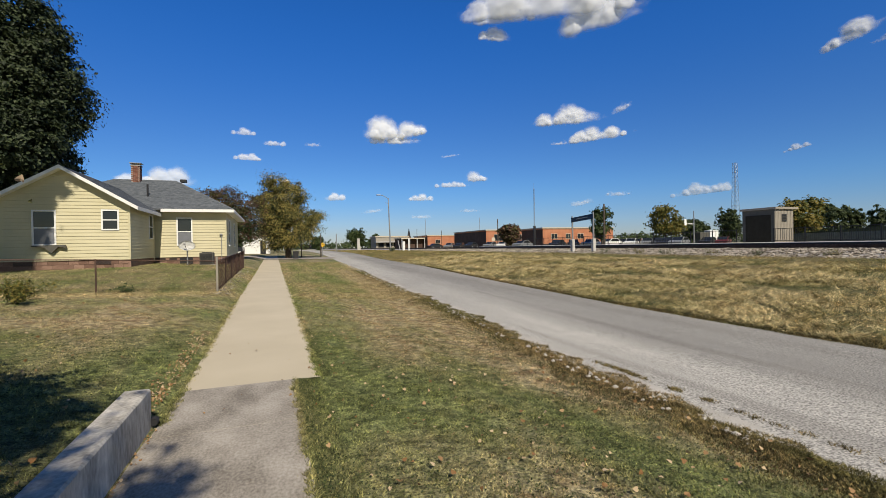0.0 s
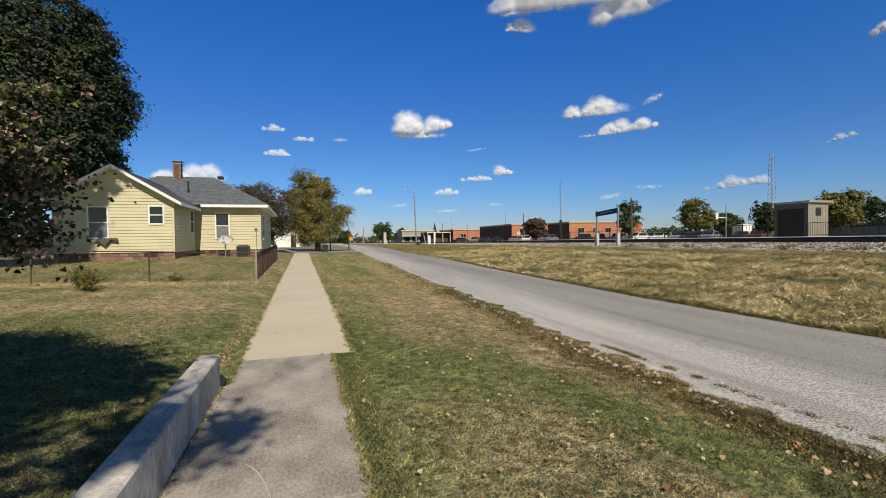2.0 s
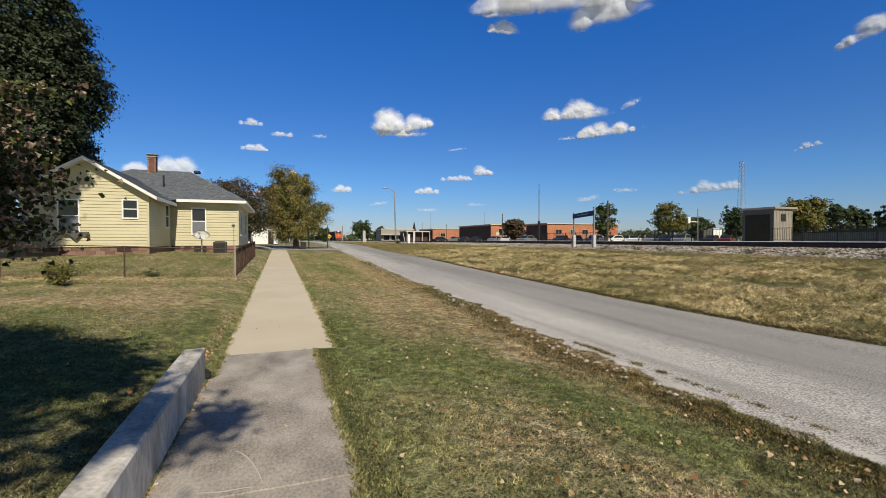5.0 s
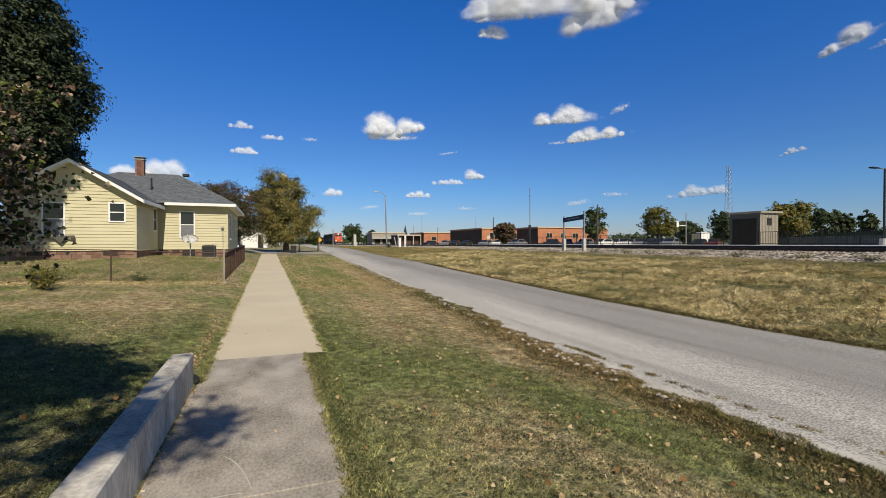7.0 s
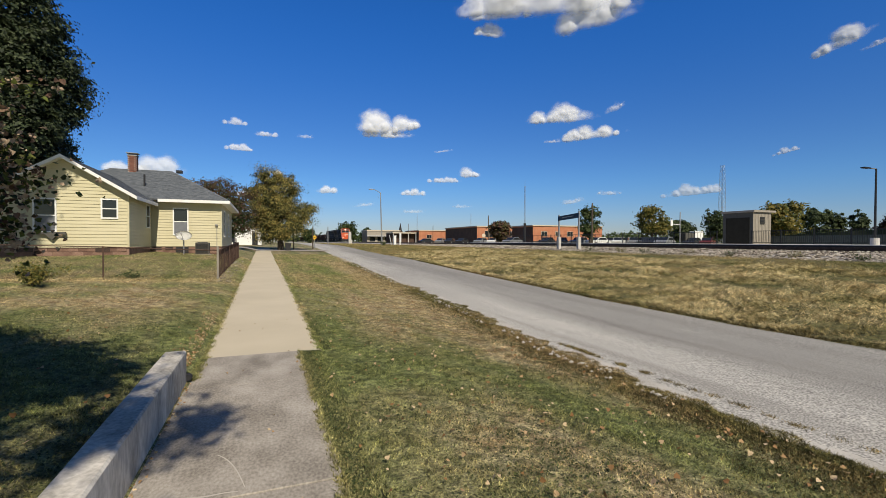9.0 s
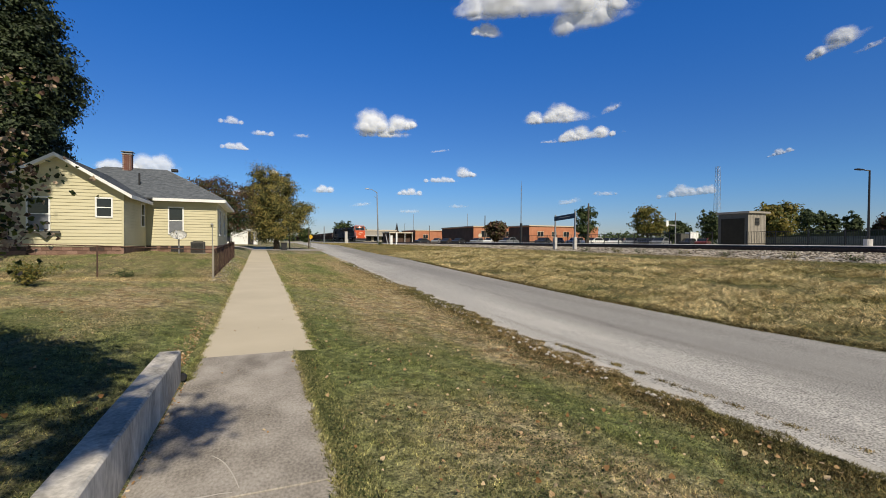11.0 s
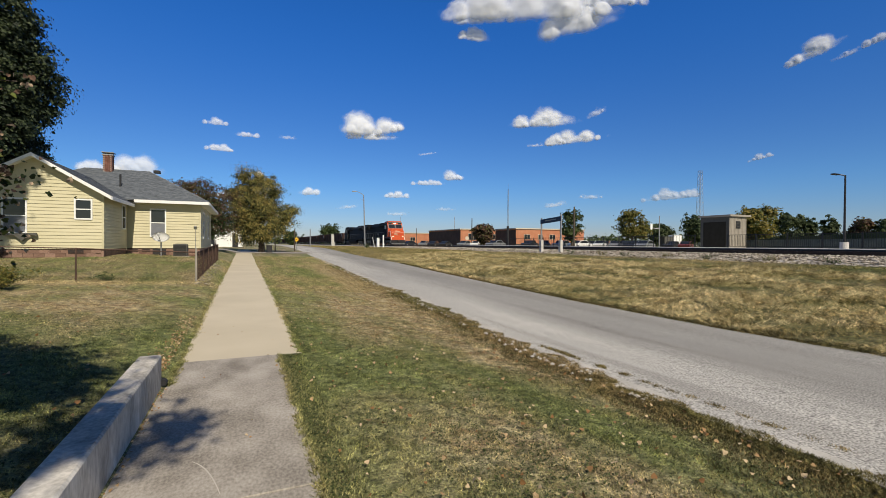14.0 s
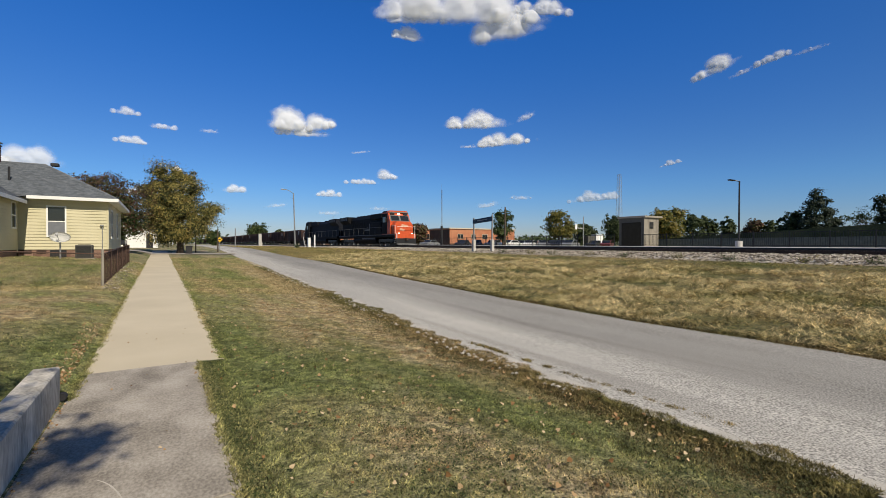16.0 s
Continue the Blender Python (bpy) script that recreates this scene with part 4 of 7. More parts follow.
while y > -14:
    shared("post", pst, pf, pose(0, y, 0))
    y -= 2.4
for z in (0.1, 1.1):
    part("rail", B(-0.02, 0.02, -14, 26.0, z, z + 0.04), M["black"], pf)
for i in range(280):
    shared("picket", bar, pf, pose(0, 25.9 - i * 0.14, 0))
pf2 = thing("metal_fence", pose(39.6, 0, 1.44), "black metal picket fence along the platform", "fence")
for z in (0.1, 1.1):
    part("rail", B(-0.02, 0.02, 29.2, 70, z, z + 0.04), M["black"], pf2)
for i in range(17):
    shared("post", pst, pf2, pose(0, 29.3 + i * 2.4, 0))
for i in range(120):
    shared("picket", bar, pf2, pose(0, 29.3 + i * 0.34, 0))


def platform_lamp(x, y):
    p = thing("platform_lamp", pose(x, y, 1.44), "tall black lamp post with an arm on a concrete footing", "lamp post")
    part("footing", T((0, 0, 0), (0, 0, 0.45), 0.24, n=14), M["plat"], p)
    part("pole", T((0, 0, 0.45), (0, 0, 4.95), 0.075, 0.055), M["black"], p)
    part("arm", T((0, 0, 4.93), (-0.35, 0.25, 5.0), 0.035), M["black"], p)
    part("lamp_head", B(-1.0, -0.3, 0.12, 0.38, 4.96, 5.04, bevel=0.02), M["black"], p)


platform_lamp(37.0, 16.3)
M["olive_dark"] = plain("dark_brown_door", (0.035, 0.032, 0.024), 0.8, spec=0.1)
kiosk = thing("equipment_shed", pose(40.0, 26.2, 1.44), "small tan panelled flat-roofed shed with a dark door", "shed")
kb = part("wall", B(0, 2.35, 0, 2.8, 0, 2.8), M["tan"], kiosk)
for i in range(12):
    part("panel_rib", B(0.1 + i * 0.19, 0.125 + i * 0.19, -0.02, 0.0, 0, 2.8), M["tan"], kb)
part("wall_face", B(-0.03, 0.0, 0, 2.8, 0, 2.8), M["olive"], kiosk, "dark olive front")
part("door", B(-0.06, -0.03, 0.3, 2.5, 0.0, 2.35, bevel=0.005), M["olive_dark"], kiosk, "black roll-up door")
part("roof", B(-0.15, 2.75, -0.18, 2.95, 2.8, 2.98, bevel=0.01), M["tan"], kiosk, "pale flat roof")
lou = part("louvre", B(0.85, 1.45, -0.04, -0.021, 1.75, 2.4), M["dark"], kiosk)
for i in range(5):
    part("slat", B(0.83, 1.47, -0.07, -0.045, 1.77 + i * 0.13, 1.80 + i * 0.13), M["olive"], lou)
# low wall and grass bank behind the platform fence
bank = thing("screen_fence", pose(0, 0, 0), "long sloping dark green screened embankment behind the platform", "embankment")
part("low_wall", P([(27.5, 0.8), (-40, 0.8), (-40, 2.5), (27.5, 2.15)], 43.0, 43.2, "x"), M["shade_cloth"], bank)
part("slope", P([(27.5, 0.8), (-40, 0.8), (-40, 5.6), (10, 3.2), (27.5, 2.2)], 45, 60, "x"), M["green_screen"], bank)

# station sign by the tracks
sg = thing("station_sign", pose(22.5, 0, 0), "navy station name board between two grey posts", "sign")
for y, zt in ((30.25, 3.72), (27.75, 3.90)):
    z = zat(22.5, y) - 0.1
    part("footing", B(-0.13, 0.13, y - 0.13, y + 0.13, z - 0.2, 1.95, bevel=0.02), M["plat"], sg)
    part("post", B(-0.05, 0.05, y - 0.05, y + 0.05, 1.95, zt + 0.05, bevel=0.008), M["grey"], sg)
bd = part("board", P([(27.70, 3.42), (30.30, 3.28), (30.30, 3.64), (27.70, 3.80)], -0.08, -0.03, "x"), M["navy"], sg)
part("lettering_bar", P([(28.3, 3.56), (29.7, 3.48), (29.7, 3.54), (28.3, 3.62)], -0.086, -0.081, "x"), M["greyp"], bd)


# ---- train ----
M["emblem"] = plain("faded_cream_paint", (0.62, 0.36, 0.24), 0.6)
M["dull"] = plain("dull_grey_paint", (0.14, 0.14, 0.14), 0.7)


def wheelset(parent, y, r=0.51):
    w = part("wheelset", T((-0.75, 0, 0), (0.75, 0, 0), 0.09, n=8), M["black"], parent)
    w.matrix_basis = pose(0, y, r)
    for s in (-1, 1):
        part("wheel", T((s * 0.69, 0, 0), (s * 0.82, 0, 0), r, n=18), M["black"], w)


def truck(parent, y, axles):
    n = len(axles)
    for s in (-1, 1):
        bm = B(s * 1.02 - 0.08, s * 1.02 + 0.08, y + axles[0] - 0.5, y + axles[-1] + 0.5, 0.5, 0.95, bevel=0.05)
        for a in axles:
            box(bm, s * 1.02 - 0.14, s * 1.02 + 0.14, y + a - 0.2, y + a + 0.2, 0.33, 0.72, bevel=0.04)
        part("truck_frame", bm, M["black"], parent)
    for a in axles:
        wheelset(parent, y + a)


def locomotive(label):
    """Nose at y = 0, facing -y."""
    t = thing("locomotive", pose(27, 0, 1.31), label, "locomotive", "train")
    part("underframe", B(-1.5, 1.5, 0.5, 21.9, 1.15, 1.55, bevel=0.04), M["loco"], t)
    part("fuel_tank", P([(-1.35, 1.15), (-1.45, 0.8), (-1.1, 0.28), (1.1, 0.28), (1.45, 0.8), (1.35, 1.15)], 6.8, 15.4), M["loco"], t)
    part("hood", P([(-0.95, 1.55), (-0.95, 3.95), (-0.65, 4.42), (0.65, 4.42), (0.95, 3.95), (0.95, 1.55)], 4.6, 17.6), M["loco"], t)
    hd = part("radiator_hood", P([(-1.0, 1.55), (-1.0, 3.4), (-1.55, 3.9), (-1.55, 4.52), (1.55, 4.52), (1.55, 3.9), (1.0, 3.4), (1.0, 1.55)], 17.6, 21.3), M["loco"], t)
    for s in (-1, 1):
        for i in range(8):
            part("grille_slat", B(s * 1.555 - 0.01, s * 1.555 + 0.01, 17.9 + i * 0.4, 18.1 + i * 0.4, 3.98, 4.4), M["dull"], hd)
    part("dynamic_brake", B(-1.2, 1.2, 5.4, 9.4, 3.7, 4.5, bevel=0.1), M["loco"], t)
    part("exhaust_stack", B(-0.35, 0.35, 11.5, 12.6, 4.4, 4.58, bevel=0.03), M["loco"], t)
    part("inverter_cabinet", B(-1.45, -0.95, 5.0, 8.8, 1.55, 3.3, bevel=0.04), M["loco"], t)
    for i in range(9):
        part("hood_door", B(-0.985, -0.955, 9.2 + i * 0.92, 10.0 + i * 0.92, 1.7, 3.5, bevel=0.01), M["loco"], t)
    cab = part("cab", P([(2.0, 1.55), (2.0, 3.25), (2.45, 4.05), (2.75, 4.45), (4.6, 4.45), (4.6, 1.55)], -1.5, 1.5, "x"), M["ora"], t, "orange-red cab front")
    part("cab_side", B(-1.515, -1.503, 2.85, 4.6, 1.6, 4.3), M["loco"], cab)
    part("cab_side", B(1.503, 1.515, 2.85, 4.6, 1.6, 4.3), M["loco"], cab)
    part("cab_roof", P([(-1.5, 4.4), (-1.2, 4.70), (1.2, 4.70), (1.5, 4.4)], 3.3, 4.7), M["loco"], cab, "black cab roof")
    part("roof_front", P([(-1.5, 4.4), (-1.2, 4.70), (1.2, 4.70), (1.5, 4.4)], 2.6, 3.297), M["ora"], cab, "orange-red front edge of the cab roof")
    for s in (-1, 1):
        part("number_board", B(s * 0.95 - 0.3, s * 0.95 + 0.3, 2.40, 2.60, 4.12, 4.34, bevel=0.02), M["dark"], cab)
        part("mirror", B(s * 1.62 - 0.08, s * 1.62 + 0.08, 3.0, 3.06, 3.2, 3.7), M["dark"], cab)
    part("horn", T((0.3, 5.0, 4.45), (0.3, 5.5, 4.72), 0.07), M["dull"], t)
    for i in range(3):
        part("roof_fan", T((0, 13.3 + i * 1.35, 4.42), (0, 13.3 + i * 1.35, 4.56), 0.55, n=14), M["loco"], t)
    part("sill_stripe", B(-1.515, -1.503, 0.6, 21.8, 1.46, 1.52), M["dull"], t)
    part("air_reservoir", T((-1.3, 7.2, 1.02), (-1.3, 11.8, 1.02), 0.16, n=10), M["dull"], t)
    part("visor", P([(2.50, 4.42), (2.62, 4.56), (2.66, 4.52), (2.54, 4.38)], -1.42, 1.42, "x"), M["dull"], cab, "grey visor above the windscreens")
    part("window_band", P([(1.985, 3.27), (2.43, 4.06), (2.45, 4.05), (2.005, 3.26)], -1.4, 1.4, "x"), M["dull"], cab, "grey band round the windscreens")
    for x0, x1 in ((-1.25, -0.12), (0.12, 1.25)):
        part("windscreen", P([(2.045, 3.36), (2.40, 4.0), (2.355, 4.0), (2.000, 3.36)], x0, x1, "x"), M["glass"], cab)
    for s in (-1, 1):
        part("side_window", B(s * 1.53 - 0.01, s * 1.53 + 0.01, 3.2, 4.2, 3.15, 3.85), M["glass"], cab)
    nose = part("nose", P([(-1.3, 1.55), (-1.36, 2.7), (-1.0, 3.2), (1.0, 3.2), (1.36, 2.7), (1.3, 1.55)], 1.0, 2.05), M["ora"], t, "orange-red short nose")
    part("emblem", P([(-0.62, 2.05), (0.05, 1.92), (0.12, 2.2), (-0.55, 2.35)], 0.975, 0.992), M["emblem"], nose, "pale slanting patch")
    part("emblem", P([(-0.45, 2.45), (0.55, 2.5), (0.62, 2.7), (-0.30, 2.85)], 0.975, 0.992), M["emblem"], nose, "pale slanting patch")
    part("headlight", B(-0.2, 0.2, 2.42, 2.62, 4.16, 4.32, bevel=0.03), M["lamp"], cab, "lit twin headlight")
    for s in (-1, 1):
        part("ditch_light", T((s * 0.95, 0.46, 1.62), (s * 0.95, 0.54, 1.62), 0.09, n=12), M["lamp"], t)
        part("handrail", T((s * 1.42, 0.6, 1.55), (s * 1.42, 0.6, 2.6), 0.025), M["white"], t)
        part("handrail", T((s * 1.42, 0.6, 2.6), (s * 1.42, 2.3, 2.6), 0.025), M["white"], t)
        part("handrail", T((s * 1.45, 4.8, 2.55), (s * 1.45, 21.6, 2.55), 0.022), M["dull"], t)
        for i in range(9):
            part("stanchion", T((s * 1.45, 4.9 + i * 2.05, 1.55), (s * 1.45, 4.9 + i * 2.05, 2.55), 0.02), M["dull"], t)
        for i in range(4):
            part("step", B(s * 1.3 - 0.2, s * 1.3 + 0.2, 0.55, 0.85, 0.45 + i * 0.27, 0.49 + i * 0.27), M["white"], t)
    part("front_rail", T((-1.2, 0.5, 2.5), (1.2, 0.5, 2.5), 0.022), M["white"], t)
    part("pilot_plate", B(-1.45, 1.45, 0.45, 0.52, 1.0, 1.58), M["ora"], t)
    part("snow_plough", P([(-1.45, 1.0), (-1.4, 0.2), (-0.1, 0.12), (0.1, 0.12), (1.4, 0.2), (1.45, 1.0)], 0.25, 0.42), M["black"], t)
    for s in (-1, 1):
        part("grab_iron", T((s * 1.30, 0.40, 0.35), (s * 1.30, 0.40, 1.65), 0.05), M["white"], t)
    part("plough_edge", B(-1.3, 1.3, 0.20, 0.25, 0.22, 0.30), M["greyp"], t)
    part("coupler", B(-0.15, 0.15, -0.05, 0.5, 0.7, 1.05, bevel=0.05), M["rust"], t)
    part("side_emblem", P([(9.6, 2.2), (9.9, 3.2), (10.2, 3.2), (10.1, 2.4), (11.9, 2.4), (11.9, 2.2)], -0.996, -0.99, "x"), M["dull"], t)
    truck(t, 4.2, (-1.9, 0, 1.9))
    truck(t, 18.0, (-1.9, 0, 1.9))
    return t


M["faded"] = plain("faded_blue_black_paint", (0.012, 0.014, 0.020), 0.7, spec=0.10, var=0.35)
M["lamp"] = bpy.data.materials.new("lit_headlamp")
M["lamp"].use_nodes = True
M["lamp"].node_tree.nodes["Principled BSDF"].inputs["Emission Color"].default_value = (1.0, 0.85, 0.6, 1)
M["lamp"].node_tree.nodes["Principled BSDF"].inputs["Emission Strength"].default_value = 4.0


def gondola():
    t = thing("gondola_car", pose(27, 0, 1.31), "dark brown open-topped freight car with ribbed sides", "freight car", "train")
    ln = 15.6
    b = part("car_body", bmesh.new(), M["gond"], t)
    for s in (-1, 1):
        part("side_wall", P([(0.5, 1.1), (1.6, 0.85), (ln - 1.6, 0.85), (ln - 0.5, 1.1), (ln - 0.5, 3.15), (0.5, 3.15)], s * 1.5 - 0.03, s * 1.5 + 0.03, "x"), M["gond"], b)
        part("top_chord", B(s * 1.5 - 0.07, s * 1.5 + 0.07, 0.45, ln - 0.45, 3.1, 3.22, bevel=0.01), M["gond"], b)
        for i in range(13):
            y = 0.7 + i * (ln - 1.4) / 12
            part("rib", B(s * 1.57 - 0.05, s * 1.57 + 0.05, y - 0.06, y + 0.06, 0.95, 3.1), M["gond"], b)
    for y in (0.5, ln - 0.5):
        part("end_wall", B(-1.47, 1.47, y - 0.03, y + 0.03, 1.1, 3.15), M["gond"], b)
    part("floor", B(-1.47, 1.47, 0.53, ln - 0.53, 1.0, 1.12), M["gond"], b)
    part("sill", B(-0.3, 0.3, 0, ln, 0.8, 1.1), M["black"], t)
    part("data_plate", B(-1.545, -1.535, 2.0, 3.2, 2.2, 2.95), M["greyp"], b)
    truck(t, 2.0, (-0.9, 0.9))
    truck(t, ln - 2.0, (-0.9, 0.9))
    return t


lead = locomotive("black diesel locomotive with an orange-red nose and lit headlights")
second = copy_thing(lead, pose(27, 0, 1.31))
second["label"] = "black diesel locomotive coupled behind the leading one"
for o_ in second.children_recursive:
    if o_.name.split(".")[0] in ("cab", "cab_roof", "roof_front", "nose", "pilot_plate", "hood", "radiator_hood", "hood_door", "dynamic_brake"):
        o_.material_slots[0].link = "OBJECT"
        o_.material_slots[0].material = M["faded"]
        if "label" in o_:
            del o_["label"]
cars = [gondola()]
for i in range(21):
    cars.append(copy_thing(cars[0], pose(27, 0, 1.31)))
TRAIN = [(lead, 0.0, 0), (second, 44.7, 180)] + [(c_, 45.0 + 15.8 * i, 0) for i, c_ in enumerate(cars)]


def motions():
    times = [0, 0.1, 0.3] + [0.5 * i for i in range(1, 32)] + [15.7, 15.9, 16.0]
    for ob, back, turn in TRAIN:
        walk(ob, [(t, pose(27, NOSE_END + SPEED * (16 - t) + back, 1.31, 0, 0, turn)) for t in times])
    for w in [c for c in lead.children if c.name.startswith("wheelset")]:
        p = w.matrix_basis.translation.copy()
        walk(w, [(i / FPS, pose(p.x, p.y, p.z, math.degrees(SPEED / 0.51) * i / FPS)) for i in range(16 * FPS + 1)])


NOSE_END, SPEED = 51.0, 15.3


# ---- trees ----
def polar(az, d):
    a = radians(az)
    return d * math.sin(a), -0.7 + d * math.cos(a)


def leaf_cloud(name, pts, nrm, size, rng_, material, heart=False, curls=(-0.6, 2.0)):
    """One small folded leaf at every point."""
    n = len(pts)
    t = rng_.normal(size=(n, 3))
    nrm = nrm + rng_.normal(size=(n, 3)) * 0.55
    nrm /= np.linalg.norm(nrm, axis=1)[:, None] + 1e-9
    u = np.cross(nrm, t)
    u /= np.linalg.norm(u, axis=1)[:, None] + 1e-9
    v = np.cross(nrm, u)
    s = (size * rng_.uniform(0.6, 1.35, n))[:, None]
    u, v, w = u * s, v * s, nrm * s
    if heart:
        rim = [(0, 0.02), (0.28, -0.12), (0.50, 0.02), (0.55, 0.28), (0.42, 0.58), (0.20, 0.84), (0, 1.08),
               (-0.20, 0.84), (-0.42, 0.58), (-0.55, 0.28), (-0.50, 0.02), (-0.28, -0.12)]
        curl = rng_.uniform(*curls, n)[:, None]
        c = [pts + u * a_ + v * b__ + w * (curl * 0.55 * a_ * a_ * 2 - curl * 0.30 * (b__ - 0.4) ** 2) for a_, b__ in rim] + [pts + v * 0.4]
        f = np.array([(q, (q + 1) % 12, 12) for q in range(12)])
    else:
        c = [pts - v * 0.6, pts + u * 0.36 + w * 0.1, pts + v * 0.6, pts - u * 0.36 + w * 0.1]
        f = np.array([(0, 1, 2), (0, 2, 3)])
    k = len(c)
    V = np.stack(c, 1).reshape(-1, 3)
    F = (f[None] + k * np.arange(n)[:, None, None]).reshape(-1, 3)
    return soup(name, V.tolist(), F.tolist(), material)


def clumps(blobs, n_clump, per, spread, rng_, inner=0.35):
    """Leaf places in clumps spread over uneven ellipsoids, thickest near their outside."""
    vol = np.array([b[3] * b[4] * b[5] for b in blobs]) ** 0.8
    which = rng_.choice(len(blobs), n_clump, p=vol / vol.sum())
    Bk = np.array(blobs)[which]
    d = rng_.normal(size=(n_clump, 3))
    d /= np.linalg.norm(d, axis=1)[:, None]
    r = rng_.uniform(inner, 1.0, n_clump) ** 0.55 * (1 + 0.12 * np.sin(d[:, 0] * 7 + d[:, 2] * 5) + rng_.normal(size=n_clump) * 0.05)
    c = Bk[:, :3] + d * Bk[:, 3:] * r[:, None]
    sp = spread * rng_.uniform(0.6, 1.4, n_clump)
    off = rng_.normal(size=(n_clump, per, 3)) * sp[:, None, None] * np.array([1, 1, 0.6])
    pts = (c[:, None] + off).reshape(-1, 3)
    nr = (d[:, None] * 0.6 + off / (sp[:, None, None] + 1e-6) * 0.35 + np.array([0, 0, 0.5])).reshape(-1, 3)
    return pts, nr, c


def limb(bm, a, b, r0, r1, rnd, n=6, bend=0.12):
    a, b = Vector(a), Vector(b)
    pts = [a]
    for i in range(1, 4):
        k = i / 4
        pts.append(a.lerp(b, k) + Vector((rnd.uniform(-1, 1), rnd.uniform(-1, 1), rnd.uniform(-0.3, 0.8))) * bend * (b - a).length * 0.5)
    pts.append(b)
    for i in range(4):
        tube(bm, pts[i], pts[i + 1], r0 + (r1 - r0) * i / 4, r0 + (r1 - r0) * (i + 1) / 4, n=n, cap=False)


def sunlit_gap(pts, gaps, width=0.20):
    """True for the leaves that leave the sun's way to the given places free: the gaps of a thin crown."""
    to_sun = np.array([math.sin(_a) * math.cos(_e), math.cos(_a) * math.cos(_e), math.sin(_e)])
    ok = np.ones(len(pts), bool)
    for p in gaps:
        d = pts - np.array(p)
        k = d @ to_sun
        ok &= ~((k > 0.45) & (np.linalg.norm(d - k[:, None] * to_sun, axis=1) < width))
    return ok


def tree(x, y, h, blobs, material, label, n_clump=300, per=30, spread=0.35, leaf=0.16, trunk=0.25, seed=1, name="tree", limbs=9, group="", inner=0.35, gaps=(), turned=()):
    """Tapered trunk, limbs into the crown, and a crown of leaves; blobs relative to the foot."""
    z = zat(x, y)
    t = thing(name, pose(x, y, z), label, "tree", group)
    g, rnd = np.random.default_rng(seed), random.Random(seed)
    pts, nr, cl = clumps(blobs, n_clump, per, spread, g, inner)
    low = min(b[2] - b[5] * 0.6 for b in blobs)
    fork = max(0.25 * h, low)
    bm = bmesh.new()
    tube(bm, (0, 0, -0.2), (0, 0, 0.35), trunk * 1.5, trunk * 1.05, n=10)
    tube(bm, (0, 0, 0.35), (rnd.uniform(-0.1, 0.1), rnd.uniform(-0.1, 0.1), fork), trunk * 1.05, trunk * 0.7, n=10)
    part("trunk", bm, M["bark"], t)
    for i in range(limbs):
        c = cl[rnd.randrange(len(cl))]
        bm = bmesh.new()
        f = fork * rnd.uniform(0.75, 1.0)
        limb(bm, (0, 0, f), tuple(c), trunk * 0.45, trunk * 0.1, rnd)
        for j in range(3):
            e = cl[rnd.randrange(len(cl))]
            if (Vector(e) - Vector(c)).length < 0.5 * h:
                limb(bm, Vector((0, 0, f)).lerp(Vector(c), 0.6), tuple(e), trunk * 0.2, trunk * 0.05, rnd, n=5)
        part("limb", bm, M["bark"], t)
    ok = sunlit_gap(pts + np.array([x, y, z]), gaps)
    cr = new("crown", leaf_cloud("crown", pts[ok], nr[ok], leaf, g, material))
    cr.parent = t
    for blobs_, material_, n_, label_ in turned:
        pts, nr, cl = clumps(blobs_, n_, per, spread, g, inner)
        cr = new("crown", leaf_cloud("crown", pts, nr, leaf, g, material_))
        cr.parent = t
        cr["label"] = label_
    return t


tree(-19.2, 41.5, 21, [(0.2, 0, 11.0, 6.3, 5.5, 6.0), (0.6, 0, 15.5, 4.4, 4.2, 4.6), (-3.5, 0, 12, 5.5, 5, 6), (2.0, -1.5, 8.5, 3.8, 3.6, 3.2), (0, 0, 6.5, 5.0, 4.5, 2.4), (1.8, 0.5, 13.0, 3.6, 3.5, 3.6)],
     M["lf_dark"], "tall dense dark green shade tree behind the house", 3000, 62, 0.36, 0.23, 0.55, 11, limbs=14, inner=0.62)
tree(1.9, 56.0, 10, [(-0.8, 0, 5.7, 2.7, 2.8, 3.1), (-1.5, 0, 8.2, 1.5, 1.7, 1.5), (0.3, 0, 7.0, 1.9, 2.0, 2.0), (1.9, 0, 4.4, 1.8, 2.0, 1.7), (-2.4, 0, 4.4, 1.6, 1.8, 2.4), (0.2, -0.5, 3.2, 2.8, 2.4, 1.7), (3.0, 0, 5.0, 0.9, 0.9, 0.8), (-1.2, 0, 2.3, 1.9, 1.8, 1.3)],
     M["lf_autumn"], "broad roadside tree turning yellow and rust", 520, 120, 0.36, 0.14, 0.34, 12, limbs=12,
     turned=[([(-2.6, -0.6, 5.6, 1.1, 1.2, 1.6), (-2.2, -0.4, 7.2, 0.9, 1.0, 1.0), (-2.6, -0.5, 3.6, 1.0, 1.2, 1.3)], M["lf_red"], 34, "russet leaves on one side of the crown")])
tree(-4.0, 46.0, 7, [(0.2, 0, 4.5, 2.3, 2.0, 1.8), (-1.5, 0, 5.2, 1.6, 1.5, 1.1), (1.4, 0, 3.2, 1.7, 1.6, 2.0), (1.9, 0, 4.9, 1.0, 0.9, 0.9), (0.4, 0, 5.8, 1.2, 1.0, 0.7)],
     M["lf_red"], "small russet and green tree behind the house", 280, 44, 0.28, 0.14, 0.18, 13,
     turned=[([(0.6, 0, 3.6, 2.2, 1.8, 1.6), (1.4, 0, 2.6, 1.5, 1.5, 1.6)], M["lf_green"], 130, "green leaves low in the crown")])
